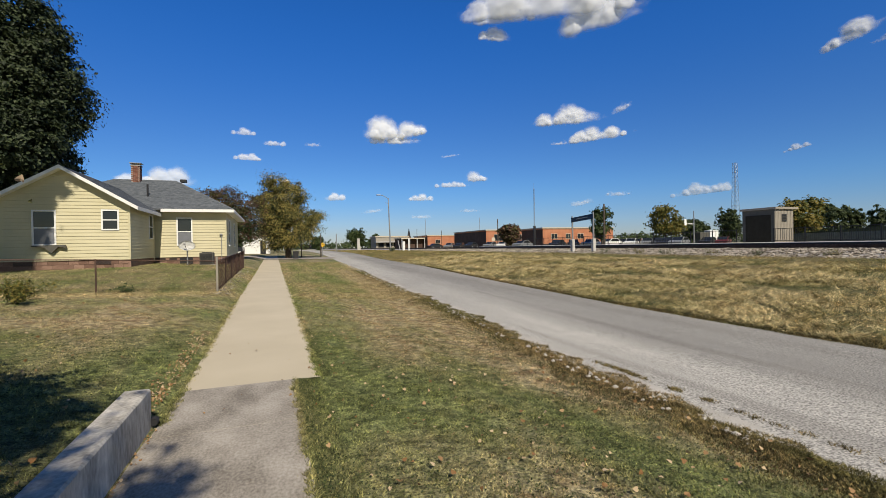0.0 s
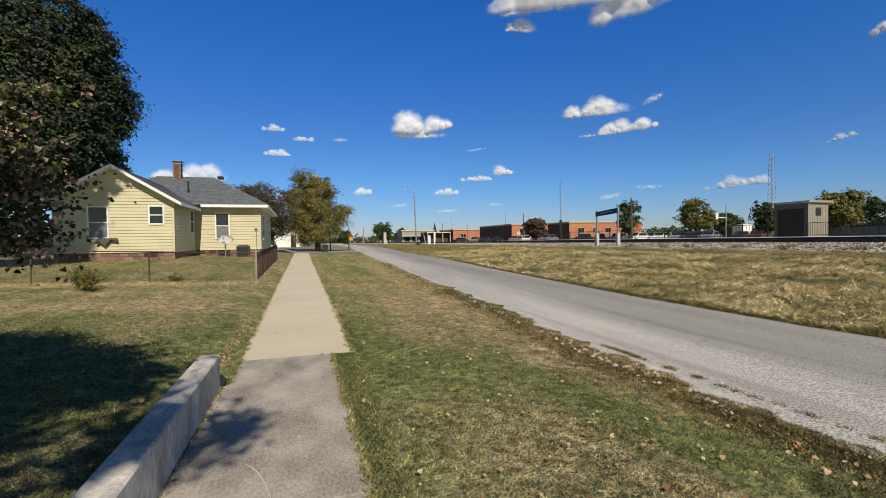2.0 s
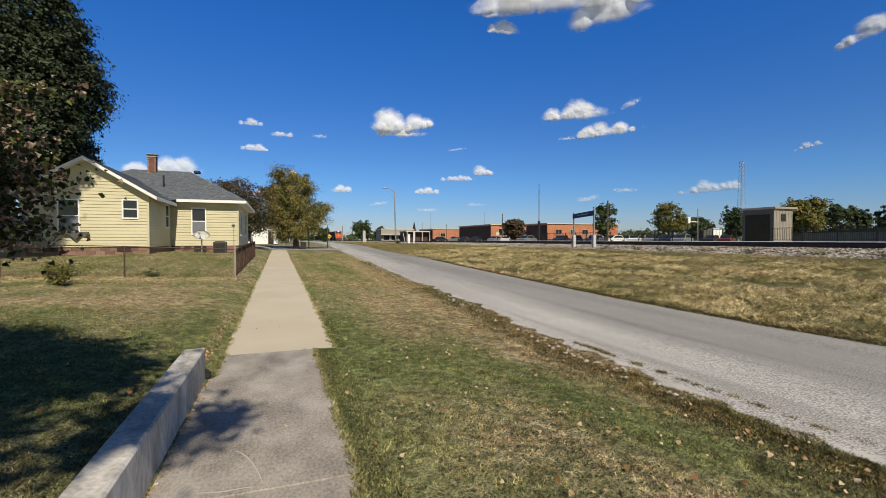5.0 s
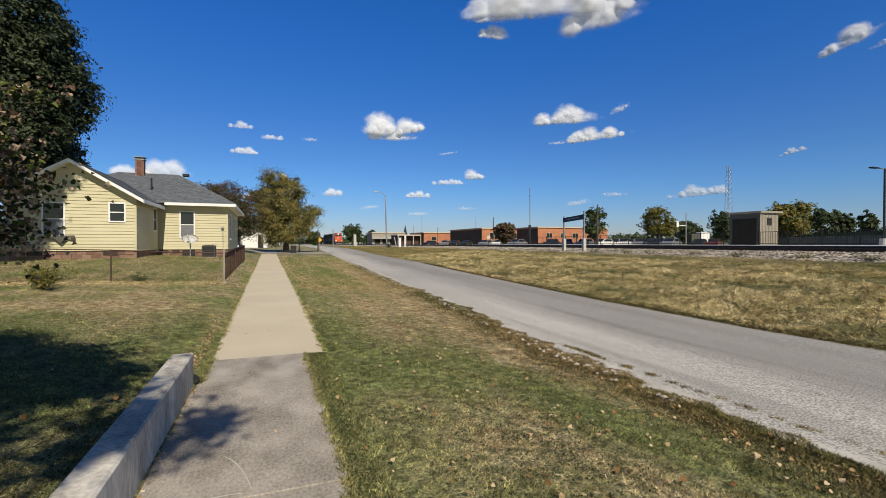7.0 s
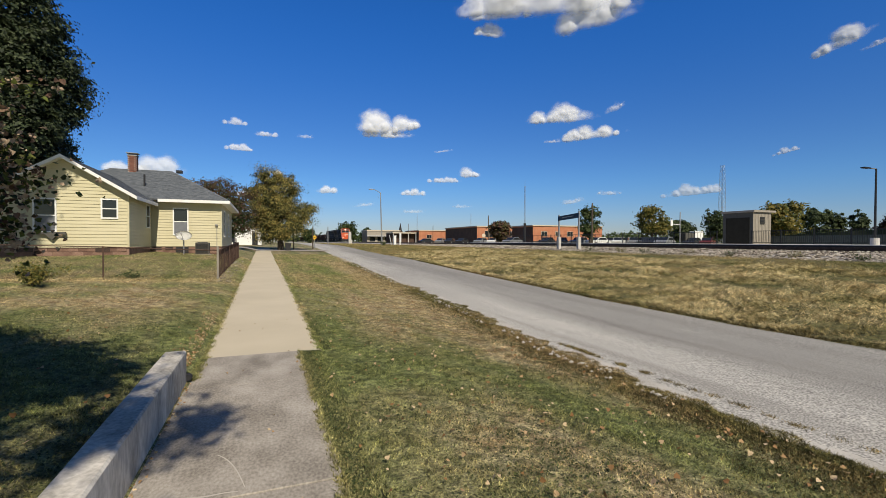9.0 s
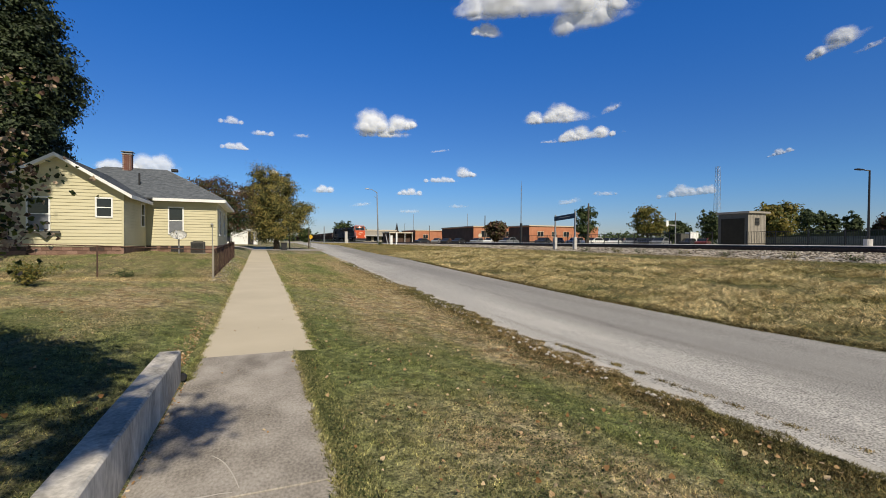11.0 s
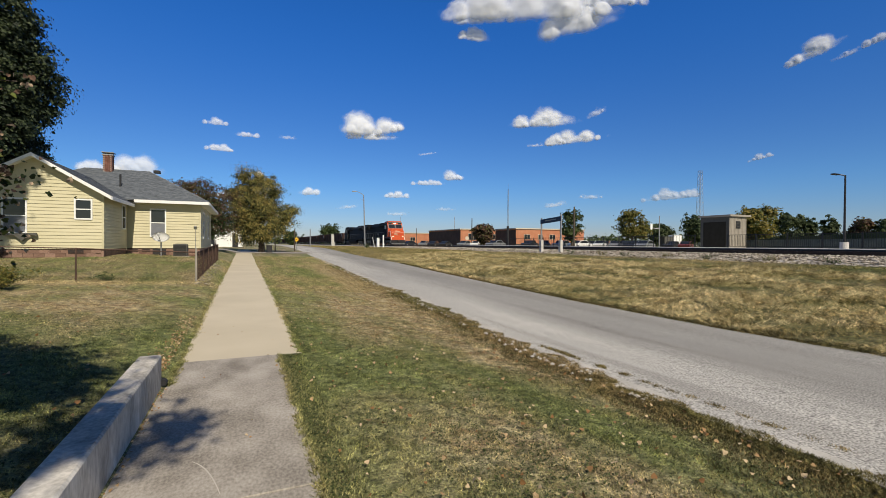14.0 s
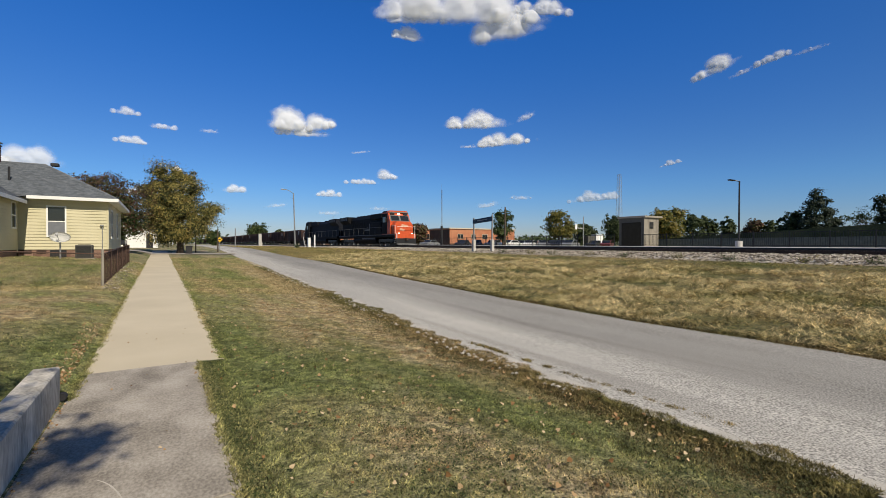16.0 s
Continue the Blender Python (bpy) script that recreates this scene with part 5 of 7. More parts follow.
# unseen tree, added so that its crown shades the gable's left part
tree(-13.8, 12.5, 20, [(0.3, 0, 15.2, 3.6, 3, 3.6), (2.0, 0, 15.4, 2.6, 2.6, 2.6), (3.3, 0, 16.6, 1.7, 2.4, 1.8), (4.5, 0, 17.6, 1.2, 1.6, 1.1), (3.0, 0, 14.4, 1.6, 1.6, 1.2)], M["lf_green"], "tall green unseen yard tree beyond the lawn, shading the gable", 1500, 34, 0.36, 0.38, 0.4, 14)


def far_tree(az, d, ztop, half, material, label, seed, thin=1.0, low=0.25, leaf=0.42):
    x, y = polar(az, d)
    h = ztop - zat(x, y)
    zc = h * (0.5 + low / 2)
    hz = h * (1 - low) / 2
    g = random.Random(seed)
    blobs = [(0, 0, zc, half * 0.8, half * 0.8, hz * 0.9)]
    for i in range(5):
        a = g.uniform(0, 6.28)
        blobs.append((half * 0.55 * math.cos(a), half * 0.55 * math.sin(a), zc + hz * g.uniform(-0.6, 0.65), half * g.uniform(0.3, 0.5), half * 0.45, hz * g.uniform(0.25, 0.4)))
    tree(x, y, h, blobs, material, label, int(190 * thin), 26, half * 0.11, leaf, 0.16 + h * 0.008, seed, limbs=7, group="far trees")


far_tree(39.7, 80, 8.4, 2.3, M["lf_green"], "sparse green street tree beyond the tracks", 21, 0.6, 0.12, 0.3)
far_tree(46.4, 88, 8.1, 3.2, M["lf_yellow"], "rounded yellow-green tree by the car park", 22, 1.1, 0.2, 0.34)
far_tree(58.2, 76, 7.4, 3.3, M["lf_yellow"], "yellow-green tree behind the shed", 23, 1.1, 0.1, 0.34)
far_tree(28.9, 95, 5.9, 2.5, M["lf_red"], "low turning tree beside the brick buildings", 24, 0.9, 0.1)
far_tree(49.4, 130, 7.6, 3.2, M["lf_hazed"], "dark green tree near the traffic lights", 25, 0.8, 0.1, 0.5)
far_tree(52.6, 150, 11.5, 3.6, M["lf_hazed"], "dark tree beside the lattice tower", 26, 0.8, 0.1, 0.55)
far_tree(60.9, 170, 12.0, 4.0, M["lf_hazed"], "dark broad tree on the skyline", 27, 0.8, 0.15, 0.6)
far_tree(62.6, 172, 11.4, 3.2, M["lf_hazed"], "dark broad tree on the skyline", 28, 0.7, 0.15, 0.6)
far_tree(64.2, 175, 11.0, 2.8, M["lf_hazed"], "dark broad tree on the skyline", 29, 0.6, 0.15, 0.6)
far_tree(66.6, 170, 9.5, 3.6, M["lf_red"], "low russet tree on the skyline", 30, 0.7, 0.1, 0.6)
far_tree(68.0, 168, 9.6, 2.5, M["lf_hazed"], "dark broad tree on the skyline", 31, 0.5, 0.1, 0.6)
x, y = polar(71.7, 110)
tree(x, y, 11.3, [(0, 0, 2.6, 4.2, 4.0, 1.7), (0.2, 0, 4.8, 3.5, 3.3, 1.7), (-0.2, 0, 6.8, 2.6, 2.5, 1.6), (0.1, 0, 8.6, 1.7, 1.6, 1.4), (0, 0, 10.2, 0.8, 0.8, 1.1)],
     M["lf_pine"], "large dark conifer behind the bank", 420, 30, 0.34, 0.34, 0.3, 32, group="far trees", inner=0.5)
far_tree(69.6, 112, 8.6, 2.4, M["lf_hazed"], "dark green tree behind the bank", 33, 0.7, 0.05, 0.45)
far_tree(75.2, 110, 9.4, 3.6, M["lf_green"], "thin half-bare tree behind the bank", 34, 0.18, 0.35, 0.3)
far_tree(77.2, 108, 10.2, 3.0, M["lf_pine"], "large dark conifer behind the bank", 35, 1.0, 0.05, 0.45)
far_tree(9.9, 200, 9.8, 4.6, M["lf_green"], "rounded green tree beyond the tracks", 36, 0.9, 0.05, 0.6)
far_tree(12.0, 205, 8.0, 2.6, M["lf_green"], "rounded green tree beyond the tracks", 37, 0.6, 0.05, 0.6)
far_tree(5.2, 150, 5.5, 2.6, M["lf_green"], "small green tree far along the road", 38, 0.6, 0.05, 0.5)
far_tree(54.8, 120, 5.2, 2.6, M["lf_red"], "low russet shrubby tree behind the shed", 39, 0.5, 0.02, 0.4)
# far woods on the horizon
g = np.random.default_rng(77)
az = np.radians(np.concatenate([g.uniform(36, 66, 420), g.uniform(66, 95, 160), g.uniform(-45, 8, 300), g.uniform(8, 20, 60)]))
dd = g.uniform(330, 420, len(az))
hh = 3.5 + 3.0 * np.abs(np.sin(az * 23)) + g.uniform(0, 2, len(az))
cc = np.stack([dd * np.sin(az), dd * np.cos(az), 0.95 + hh * 0.45], 1)
off = g.normal(size=(len(az), 26, 3)) * np.stack([np.full(len(az), 2.4), np.full(len(az), 2.4), hh * 0.26], 1)[:, None]
pts = (cc[:, None] + off).reshape(-1, 3)
pts[:, 2] = np.maximum(pts[:, 2], 1.0)
woods = tagged(new("far_woods", leaf_cloud("far_woods", pts, np.tile([0.0, -0.6, 0.6], (len(pts), 1)), 1.7, g, M["lf_green"])),
               "low belt of green woods along the horizon", "woods", kind="stuff")

# the overhanging redbud near the wall
rb = thing("redbud_tree", pose(-3.7, 2.3, zat(-3.7, 2.3)), "small redbud tree with curling green and brown heart-shaped leaves", "tree")
g, rnd = np.random.default_rng(8), random.Random(8)
o = Vector((-3.7, 2.3, zat(-3.7, 2.3)))
bm = bmesh.new()
tube(bm, (0, 0, -0.2), (0.05, 0.1, 1.5), 0.11, 0.08, n=10)
part("trunk", bm, M["bark"], rb)
ends = [(-1.60, 3.80, 2.78), (-1.78, 3.75, 2.54), (-2.02, 3.95, 2.30), (-1.78, 4.0, 2.02), (-1.95, 4.1, 1.62), (-2.35, 4.25, 1.66), (-2.75, 4.35, 1.62),
        (-2.2, 4.2, 2.3), (-2.5, 4.5, 1.9), (-2.6, 4.3, 2.4), (-2.75, 4.1, 2.9), (-2.75, 3.9, 3.2), (-2.9, 4.8, 2.2), (-3.2, 4.6, 2.9), (-3.6, 4.2, 3.4), (-4.3, 4.4, 2.6),
        (-4.8, 3.6, 2.4), (-4.2, 2.2, 3.8), (-2.9, 2.6, 3.7), (-3.6, 1.0, 3.4), (-4.9, 2.2, 3.0), (-2.4, 4.55, 1.62), (-2.75, 4.7, 1.75), (-3.1, 5.0, 1.7), (-3.6, 5.1, 2.0), (-3.2, 1.6, 3.6), (-2.8, 0.9, 3.5), (-4.0, 3.2, 3.6), (-3.3, 3.2, 3.5), (-4.6, 1.2, 3.3), (-3.5, 0.0, 3.3)]
LIT = [(-1.62, 3.80, 2.80), (-1.72, 3.78, 2.62), (-1.86, 3.80, 2.45), (-2.02, 3.90, 2.30), (-2.2, 4.0, 2.45), (-2.5, 4.1, 2.6), (-2.75, 3.95, 3.0), (-2.35, 4.05, 2.15), (-2.75, 4.0, 2.3)]
LP, LN = [], []
for i, e in enumerate(ends):
    e = Vector(e) - o
    bm = bmesh.new()
    s = Vector((0.05, 0.1, rnd.uniform(0.9, 1.5)))
    mid = s.lerp(e, 0.55) + Vector((0, 0, 0.35))
    limb(bm, s, mid, 0.035, 0.018, rnd, 5, 0.08)
    limb(bm, mid, e, 0.016, 0.004, rnd, 5, 0.08)
    part("branch", bm, M["bark"], rb)
    n = 820 if i > 1 else 90
    k = g.uniform(0.25 if i > 1 else 0.55, 1.03, n)
    sp = 0.15 if i > 1 else 0.055
    for kk in k:
        p = np.array(mid.lerp(e, kk)) + g.normal(size=3) * sp * np.array([1, 1, 0.8])
        LP.append(p)
        LN.append((g.normal() * 0.3 + 0.2, -0.6 + g.normal() * 0.3, 0.3))
cr = new("crown", leaf_cloud("crown", np.array(LP), np.array(LN), 0.036, g, M["lf_bud"], heart=True))
cr.parent = rb
# upper crown over the lawn, added out of view to shade it and block sky
pts, nr, _ = clumps([(-0.2, -0.6, 3.35, 2.5, 2.3, 0.7), (-1.2, 0.6, 2.8, 2.0, 1.6, 0.9), (-2.8, 1.2, 2.7, 2.2, 2.2, 1.3), (1.2, -1.2, 3.4, 1.3, 1.2, 0.5)], 520, 38, 0.25, g)
wide = np.degrees(np.arctan2(pts[:, 0] + o.x, pts[:, 1] + o.y + 0.7))
rise = np.degrees(np.arctan2(pts[:, 2] + o.z - 1.56, np.hypot(pts[:, 0] + o.x, pts[:, 1] + o.y + 0.7)))
ok_ = ((wide < -36) | (rise > 41)) & sunlit_gap(pts + np.array(o), LIT)
cr = new("crown", leaf_cloud("crown", pts[ok_], nr[ok_], 0.075, g, M["lf_bud"], heart=True))
cr.parent = rb
# a taller unseen tree added behind to shade the lawn, one bough over the path
tree(-3.6, -5.6, 9, [(3.24, 1.62, 6.9, 0.46, 0.55, 0.3), (3.02, 1.05, 6.9, 0.30, 0.5, 0.2), (1.95, 3.4, 6.4, 0.85, 1.2, 0.5), (0.3, 3.6, 6.3, 1.9, 1.7, 0.8), (-0.9, 3.0, 6.3, 2.2, 2.0, 0.9), (-2.2, 0.6, 6.5, 2.0, 2.0, 1.2), (2.25, 1.2, 6.7, 0.32, 0.5, 0.25), (1.5, 2.1, 6.6, 0.7, 0.8, 0.4)],
     M["lf_green"], "leafy unseen tree behind the retaining wall, shading lawn and path", 1050, 40, 0.18, 0.12, 0.2, 15, limbs=12, gaps=LIT)


def shrub(x, y, r, h, n, seed, label, name="shrub", material="lf_green", leaf=0.05):
    t = thing(name, pose(x, y, zat(x, y)), label, "shrub", "weeds and shrubs")
    g_, rnd_ = np.random.default_rng(seed), random.Random(seed)
    bm = bmesh.new()
    tips = []
    for i in range(14):
        a = g_.uniform(0, 6.28)
        e = (r * g_.uniform(0.3, 1) * math.cos(a), r * g_.uniform(0.3, 1) * math.sin(a), h * g_.uniform(0.5, 1.1))
        tube(bm, (0, 0, -0.02), e, 0.008, 0.003, n=4)
        tips.append(e)
    part("stem", bm, M["bark"], t)
    tp = np.array(tips)
    k = g_.uniform(0.3, 1.05, n)[:, None]
    pts_ = tp[g_.integers(0, len(tp), n)] * k + g_.normal(size=(n, 3)) * 0.06
    lf_ = new("foliage", leaf_cloud("foliage", pts_, np.tile([0, -0.4, 0.7], (n, 1)), leaf, g_, M[material]))
    lf_.parent = t


shrub(-5.45, 13.6, 1.0, 0.48, 1700, 41, "low straggly green shrub on the lawn", material="lf_yellow")
shrub(-3.75, 15.7, 0.30, 0.18, 190, 43, "small weed clump by the fence")
shrub(17.0, 66.5, 0.7, 0.7, 300, 45, "tuft of tall grass at a lamp post foot", leaf=0.09)
for i in range(9):
    shrub(21.4 + 0.5 * random.random(), 4 + i * 2.6 + random.random(), 0.5, 0.35, 110, 50 + i, "weed clump on the ballast edge", material="lf_yellow" if i % 2 else "lf_green", leaf=0.06)


# ---- buildings beyond the tracks ----
def brick_hall(x0, x1, y0, y1, h, wins, label, dark_side=True):
    z = 0.9
    b = thing("brick_building", pose(x0, y0, z), label, "building", "brick buildings")
    w = part("wall", B(0, x1 - x0, 0, y1 - y0, 0, h), M["orange_brick"], b)
    if dark_side:
        part("wall_side", B(-0.06, -0.004, 0.02, y1 - y0, 0, h - 0.25), M["dark_brick"], b, "dark brown side wall")
    part("roof", B(-0.25, x1 - x0 + 0.2, -0.25, y1 - y0 + 0.2, h, h + 0.28), M["cream"], b, "pale roof edge")
    part("base_course", B(0, x1 - x0, -0.05, -0.003, 0, 0.9), M["dark_brick"], b)
    for a, c0, c1, wd in wins:
        wn_ = part("window", B(a, a + wd, -0.10, -0.02, c0, c1), M["cream"], b)
        part("pane", B(a + 0.08, a + wd / 2 - 0.04, -0.13, -0.105, c0 + 0.08, c1 - 0.08), M["glass"], wn_)
        part("pane", B(a + wd / 2 + 0.04, a + wd - 0.08, -0.13, -0.105, c0 + 0.08, c1 - 0.08), M["glass"], wn_)
    return b


brick_hall(59.3, 92, 121, 146, 5.1, [(2.5, 2.0, 4.0, 3.4), (10.5, 2.2, 3.9, 2.6), (17, 2.2, 3.9, 2.6)], "long single-storey orange brick building with a pale roof edge")
brick_hall(68.4, 92, 105, 116, 5.0, [(2.6, 2.2, 3.6, 2.0), (7.3, 2.2, 3.6, 1.6), (11.2, 2.2, 3.6, 2.0), (17, 2.2, 3.6, 2.0)], "single-storey orange brick building with small dark windows")
brick_hall(53.5, 69, 158, 175, 4.6, [(3, 1.8, 3.2, 2.0)], "low orange brick building with a flat roof", True)
sh = thing("loading_shed", pose(44, 160, 0.9), "dark open-fronted loading shed", "building")
part("roof", B(0, 9.3, 0, 10, 3.6, 4.0), M["cream"], sh)
part("wall", B(0.2, 9.2, 2, 9.8, 0, 3.6), M["dark_brick"], sh)
for i in range(4):
    part("post", B(0.2 + i * 2.9, 0.5 + i * 2.9, 0.1, 0.4, 0, 3.6), M["greyp"], sh)
st = thing("store_building", pose(38.5, 178, 0.9), "low cream storefront building", "building")
part("wall", B(0, 13.5, 0, 10, 0, 4.8), M["tan"], st)
part("awning", B(-0.3, 13.8, -1.6, 0, 2.6, 3.0), M["greyp"], st)
part("roof", B(-0.2, 13.7, -0.2, 10.2, 4.8, 5.2), M["cream"], st)
for i in range(4):
    part("window", B(1 + i * 3.2, 3.2 + i * 3.2, -0.05, -0.01, 0.6, 2.4), M["glass"], st)
ch = thing("church_spire", pose(*polar(16.3, 330), 0.9), "distant dark church spire", "spire")
part("tower", B(-1.3, 1.3, -1.3, 1.3, 0, 8.0), M["dark_brick"], ch)
part("spire", T((0, 0, 8.0), (0, 0, 14.0), 1.3, 0.1, n=8), M["dark"], ch)

wt = thing("water_tower", pose(*polar(1.6, 200), 0.1), "white water tower mostly hidden by the trees", "water tower")
bm = bmesh.new()
tube(bm, (0, 0, 27.6), (0, 0, 28.4), 1.0, 1.6, n=18)
tube(bm, (0, 0, 28.4), (0, 0, 29.7), 1.6, n=18)
tube(bm, (0, 0, 29.7), (0, 0, 30.6), 1.6, 0.3, n=18)
part("tank", bm, M["white"], wt)
for i in range(4):
    a = i * 1.571 + 0.5
    part("leg", T((2.8 * math.cos(a), 2.8 * math.sin(a), 0), (1.5 * math.cos(a), 1.5 * math.sin(a), 28.2), 0.16), M["white"], wt)
part("riser", T((0, 0, 0), (0, 0, 27.7), 0.4), M["white"], wt)

barn = thing("white_shed", pose(-6.2, 75, 0.9), "white gabled metal shed beyond the trees", "shed")
bw = part("wall", P([(0, 0), (6.0, 0), (6.0, 2.5), (3.0, 3.9), (0, 2.5)], 0, 8), M["white"], barn)
for i in range(20):
    part("panel_rib", B(0.15 + i * 0.3, 0.18 + i * 0.3, -0.025, -0.003, 0, 2.5), M["white"], bw)
part("door", B(4.6, 5.4, -0.05, -0.004, 0, 2.0), M["dark"], barn)
for s in (0, 1):
    part("roof", P([(3, 4.0), (-0.3, 2.46), (-0.3, 2.36), (3, 3.9)] if not s else [(3, 4.0), (6.3, 2.46), (6.3, 2.36), (3, 3.9)], -0.3, 8.3), M["greyp"], barn)


# ---- parked cars ----
def car(x, y, rz, colour, label):
    t = thing("car", pose(x, y, zat(x, y), 0, 0, rz), label, "car", "parked cars")
    m = M[colour]
    part("body", P([(-2.2, 0.35), (-2.25, 0.75), (-1.9, 0.92), (-0.9, 0.98), (1.5, 0.98), (2.15, 0.85), (2.2, 0.35)], -0.88, 0.88), m, t)
    cb = part("cabin", P([(-1.1, 0.97), (-0.45, 1.45), (0.95, 1.46), (1.65, 0.97)], -0.76, 0.76), m, t)
    for s in (-1, 1):
        part("side_window", P([(-0.9, 1.0), (-0.4, 1.38), (0.9, 1.39), (1.4, 1.0)], s * 0.775 - 0.012, s * 0.775 + 0.012), M["glass"], cb)
        for wx in (-1.4, 1.35):
            w = part("wheel", T((wx, s * 0.72, 0.33), (wx, s * 0.9, 0.33), 0.33, n=14), M["dark"], t)
            part("rim", T((wx, s * 0.895, 0.33), (wx, s * 0.915, 0.33), 0.2, n=10), M["grey"], w)
    part("windscreen", P([(-1.12, 1.0), (-0.5, 1.42), (-0.53, 1.44), (-1.15, 1.02)], -0.68, 0.68), M["glass"], cb)
    part("rear_window", P([(1.66, 1.0), (1.0, 1.42), (1.03, 1.44), (1.69, 1.02)], -0.68, 0.68), M["glass"], cb)


M["silver"] = plain("silver_car_paint", (0.30, 0.31, 0.32), 0.4, metal=0.4)
M["white_car"] = plain("white_car_paint", (0.75, 0.75, 0.74), 0.25)
M["dark_car"] = plain("dark_car_paint", (0.03, 0.033, 0.04), 0.25)
M["red_car"] = plain("dark_red_car_paint", (0.12, 0.025, 0.02), 0.3)
CARS = [(19.5, 128, "dark_car"), (21.4, 118, "silver"), (22.6, 115, "dark_car"), (24.1, 110, "dark_car"), (26.5, 106, "silver"), (28.0, 104, "white_car"), (30.4, 88, "silver"), (34.6, 86, "dark_car"),
        (36.4, 85, "dark_car"), (38.5, 84, "silver"), (40.6, 83, "white_car"), (41.8, 92, "dark_car"), (42.9, 86, "white_car"), (44.5, 84, "silver"), (45.8, 80, "dark_car"), (46.9, 79, "dark_car"), (47.8, 77, "silver"),
        (43.6, 97, "dark_car"), (50.6, 90, "dark_car"), (52.0, 88, "red_car")]
names = {"dark_car": "dark parked car beyond the platform", "silver": "silver parked car beyond the platform", "white_car": "white parked car beyond the platform", "red_car": "dark red parked car beyond the platform"}
for i, (a, d, c_) in enumerate(CARS):
    car(*polar(a, d), (a * 37) % 50 + 5 * (i % 3), c_, names[c_])


# ---- poles, mast, tower, signals ----
def cobra_lamp(x, y, h, dx, label):
    z = zat(x, y)
    p = thing("street_lamp", pose(x, y, z), label, "street lamp")
    part("pole", T((0, 0, -0.2), (-0.25, 0, h), 0.13, 0.07, n=10), M["grey"], p)
    bm = bmesh.new()
    pts_ = [Vector((-0.25 + dx * k, 0, h - 0.1 + 0.55 * math.sin(k * 1.6))) for k in (0, 0.25, 0.5, 0.75, 1)]
    for a, b in zip(pts_, pts_[1:]):
        tube(bm, a, b, 0.045, n=6)
    part("arm", bm, M["grey"], p)
    e = pts_[-1]
    part("lamp_head", B(e.x - 0.55, e.x + 0.1, -0.14, 0.14, e.z - 0.08, e.z + 0.06, bevel=0.04), M["greyp"], p)
    part("lower_arm", T((-0.22, 0, h - 1.0), (-0.7, 0, h - 0.65), 0.02), M["grey"], p)


cobra_lamp(17.35, 69.0, 8.3, -1.3, "grey cobra-head street lamp in the grass beside the tracks")


def pole(az_, d, ztop, r=0.11, label="dark wooden utility pole beyond the tracks", cross=False, name="utility_pole", m="bark"):
    x, y = polar(az_, d)
    z = zat(x, y)
    p = thing(name, pose(x, y, z), label, "pole", "poles")
    part("shaft", T((0, 0, -0.2), (0, 0, ztop - z), r, r * 0.7), M[m], p)
    if cross:
        part("crossarm", B(-1.1, 1.1, -0.06, 0.06, ztop - z - 0.7, ztop - z - 0.55), M[m], p)


pole(27.4, 112, 8.0, 0.15)
pole(20.4, 150, 6.8, 0.12)
pole(17.3, 190, 9.0, 0.12)
pole(18.4, 190, 13.0, 0.1, "thin grey mast on the skyline", name="mast", m="grey")
pole(25.2, 170, 12.0, 0.1, "thin grey mast on the skyline", name="mast", m="grey")
pole(39.9, 74, 7.6, 0.16, "dark tall pole in front of a street tree")
pole(49.3, 100, 7.5, 0.12, "thin signal pole at the crossing", name="signal_pole", m="grey")
pole(5.6, 62, 3.4, 0.09, "weathered post at the roadside", name="post")
pole(7.4, 100, 4.6, 0.12, "grey pole at the roadside", name="post", m="grey")
pole(3.4, 58, 3.6, 0.07, "thin leaning roadside pole", name="post")
x, y = polar(31.9, 112)
p = thing("antenna_mast", pose(x, y, 0.9), "tall thin lattice antenna mast", "mast")
part("shaft", T((0, 0, 0), (0, 0, 5.2), 0.30, n=8), M["dark"], p)
for i in range(3):
    a = i * 2.094
    part("leg", T((0.16 * math.cos(a), 0.16 * math.sin(a), 5.2), (0.1 * math.cos(a), 0.1 * math.sin(a), 14.2), 0.03, n=4), M["grey"], p)
for i in range(16):
    part("ring", T((-0.15, 0, 5.5 + i * 0.52), (0.15, 0.0, 5.76 + i * 0.52), 0.02, n=4), M["grey"], p)
part("aerial", T((0, 0, 14.2), (0, 0, 15.6), 0.025, n=4), M["grey"], p)
x, y = polar(53.3, 170)
p = thing("lattice_tower", pose(x, y, 0.9), "tall steel lattice communications tower", "tower")
HT, w0, w1 = 25.2, 0.95, 0.45
for i, (sx, sy) in enumerate(((-1, -1), (1, -1), (1, 1), (-1, 1))):
    part("leg", T((sx * w0, sy * w0, 0), (sx * w1, sy * w1, HT), 0.045, n=5), M["grey"], p)
for i in range(17):
    z0, z1 = i * HT / 17, (i + 1) * HT / 17
    a, b = w0 + (w1 - w0) * z0 / HT, w0 + (w1 - w0) * z1 / HT
    bm = bmesh.new()
    for s in (-1, 1):
        tube(bm, (-a, s * a, z0), (b, s * b, z1), 0.022, n=4)
        tube(bm, (a, s * a, z0), (-b, s * b, z1), 0.022, n=4)
        tube(bm, (s * a, -a, z0), (s * b, b, z1), 0.022, n=4)
        tube(bm, (-b, s * b, z1), (b, s * b, z1), 0.022, n=4)
        tube(bm, (s * b, -b, z1), (s * b, b, z1), 0.022, n=4)
    part("bracing", bm, M["grey"], p)
x, y = polar(49.3, 100)
p = thing("traffic_signal", pose(x, y, 0.9), "traffic signal arm with pale-backed signal heads", "traffic light")
part("arm", T((0, 0, 4.1), (-3.9, 2.6, 4.4), 0.09), M["grey"], p)
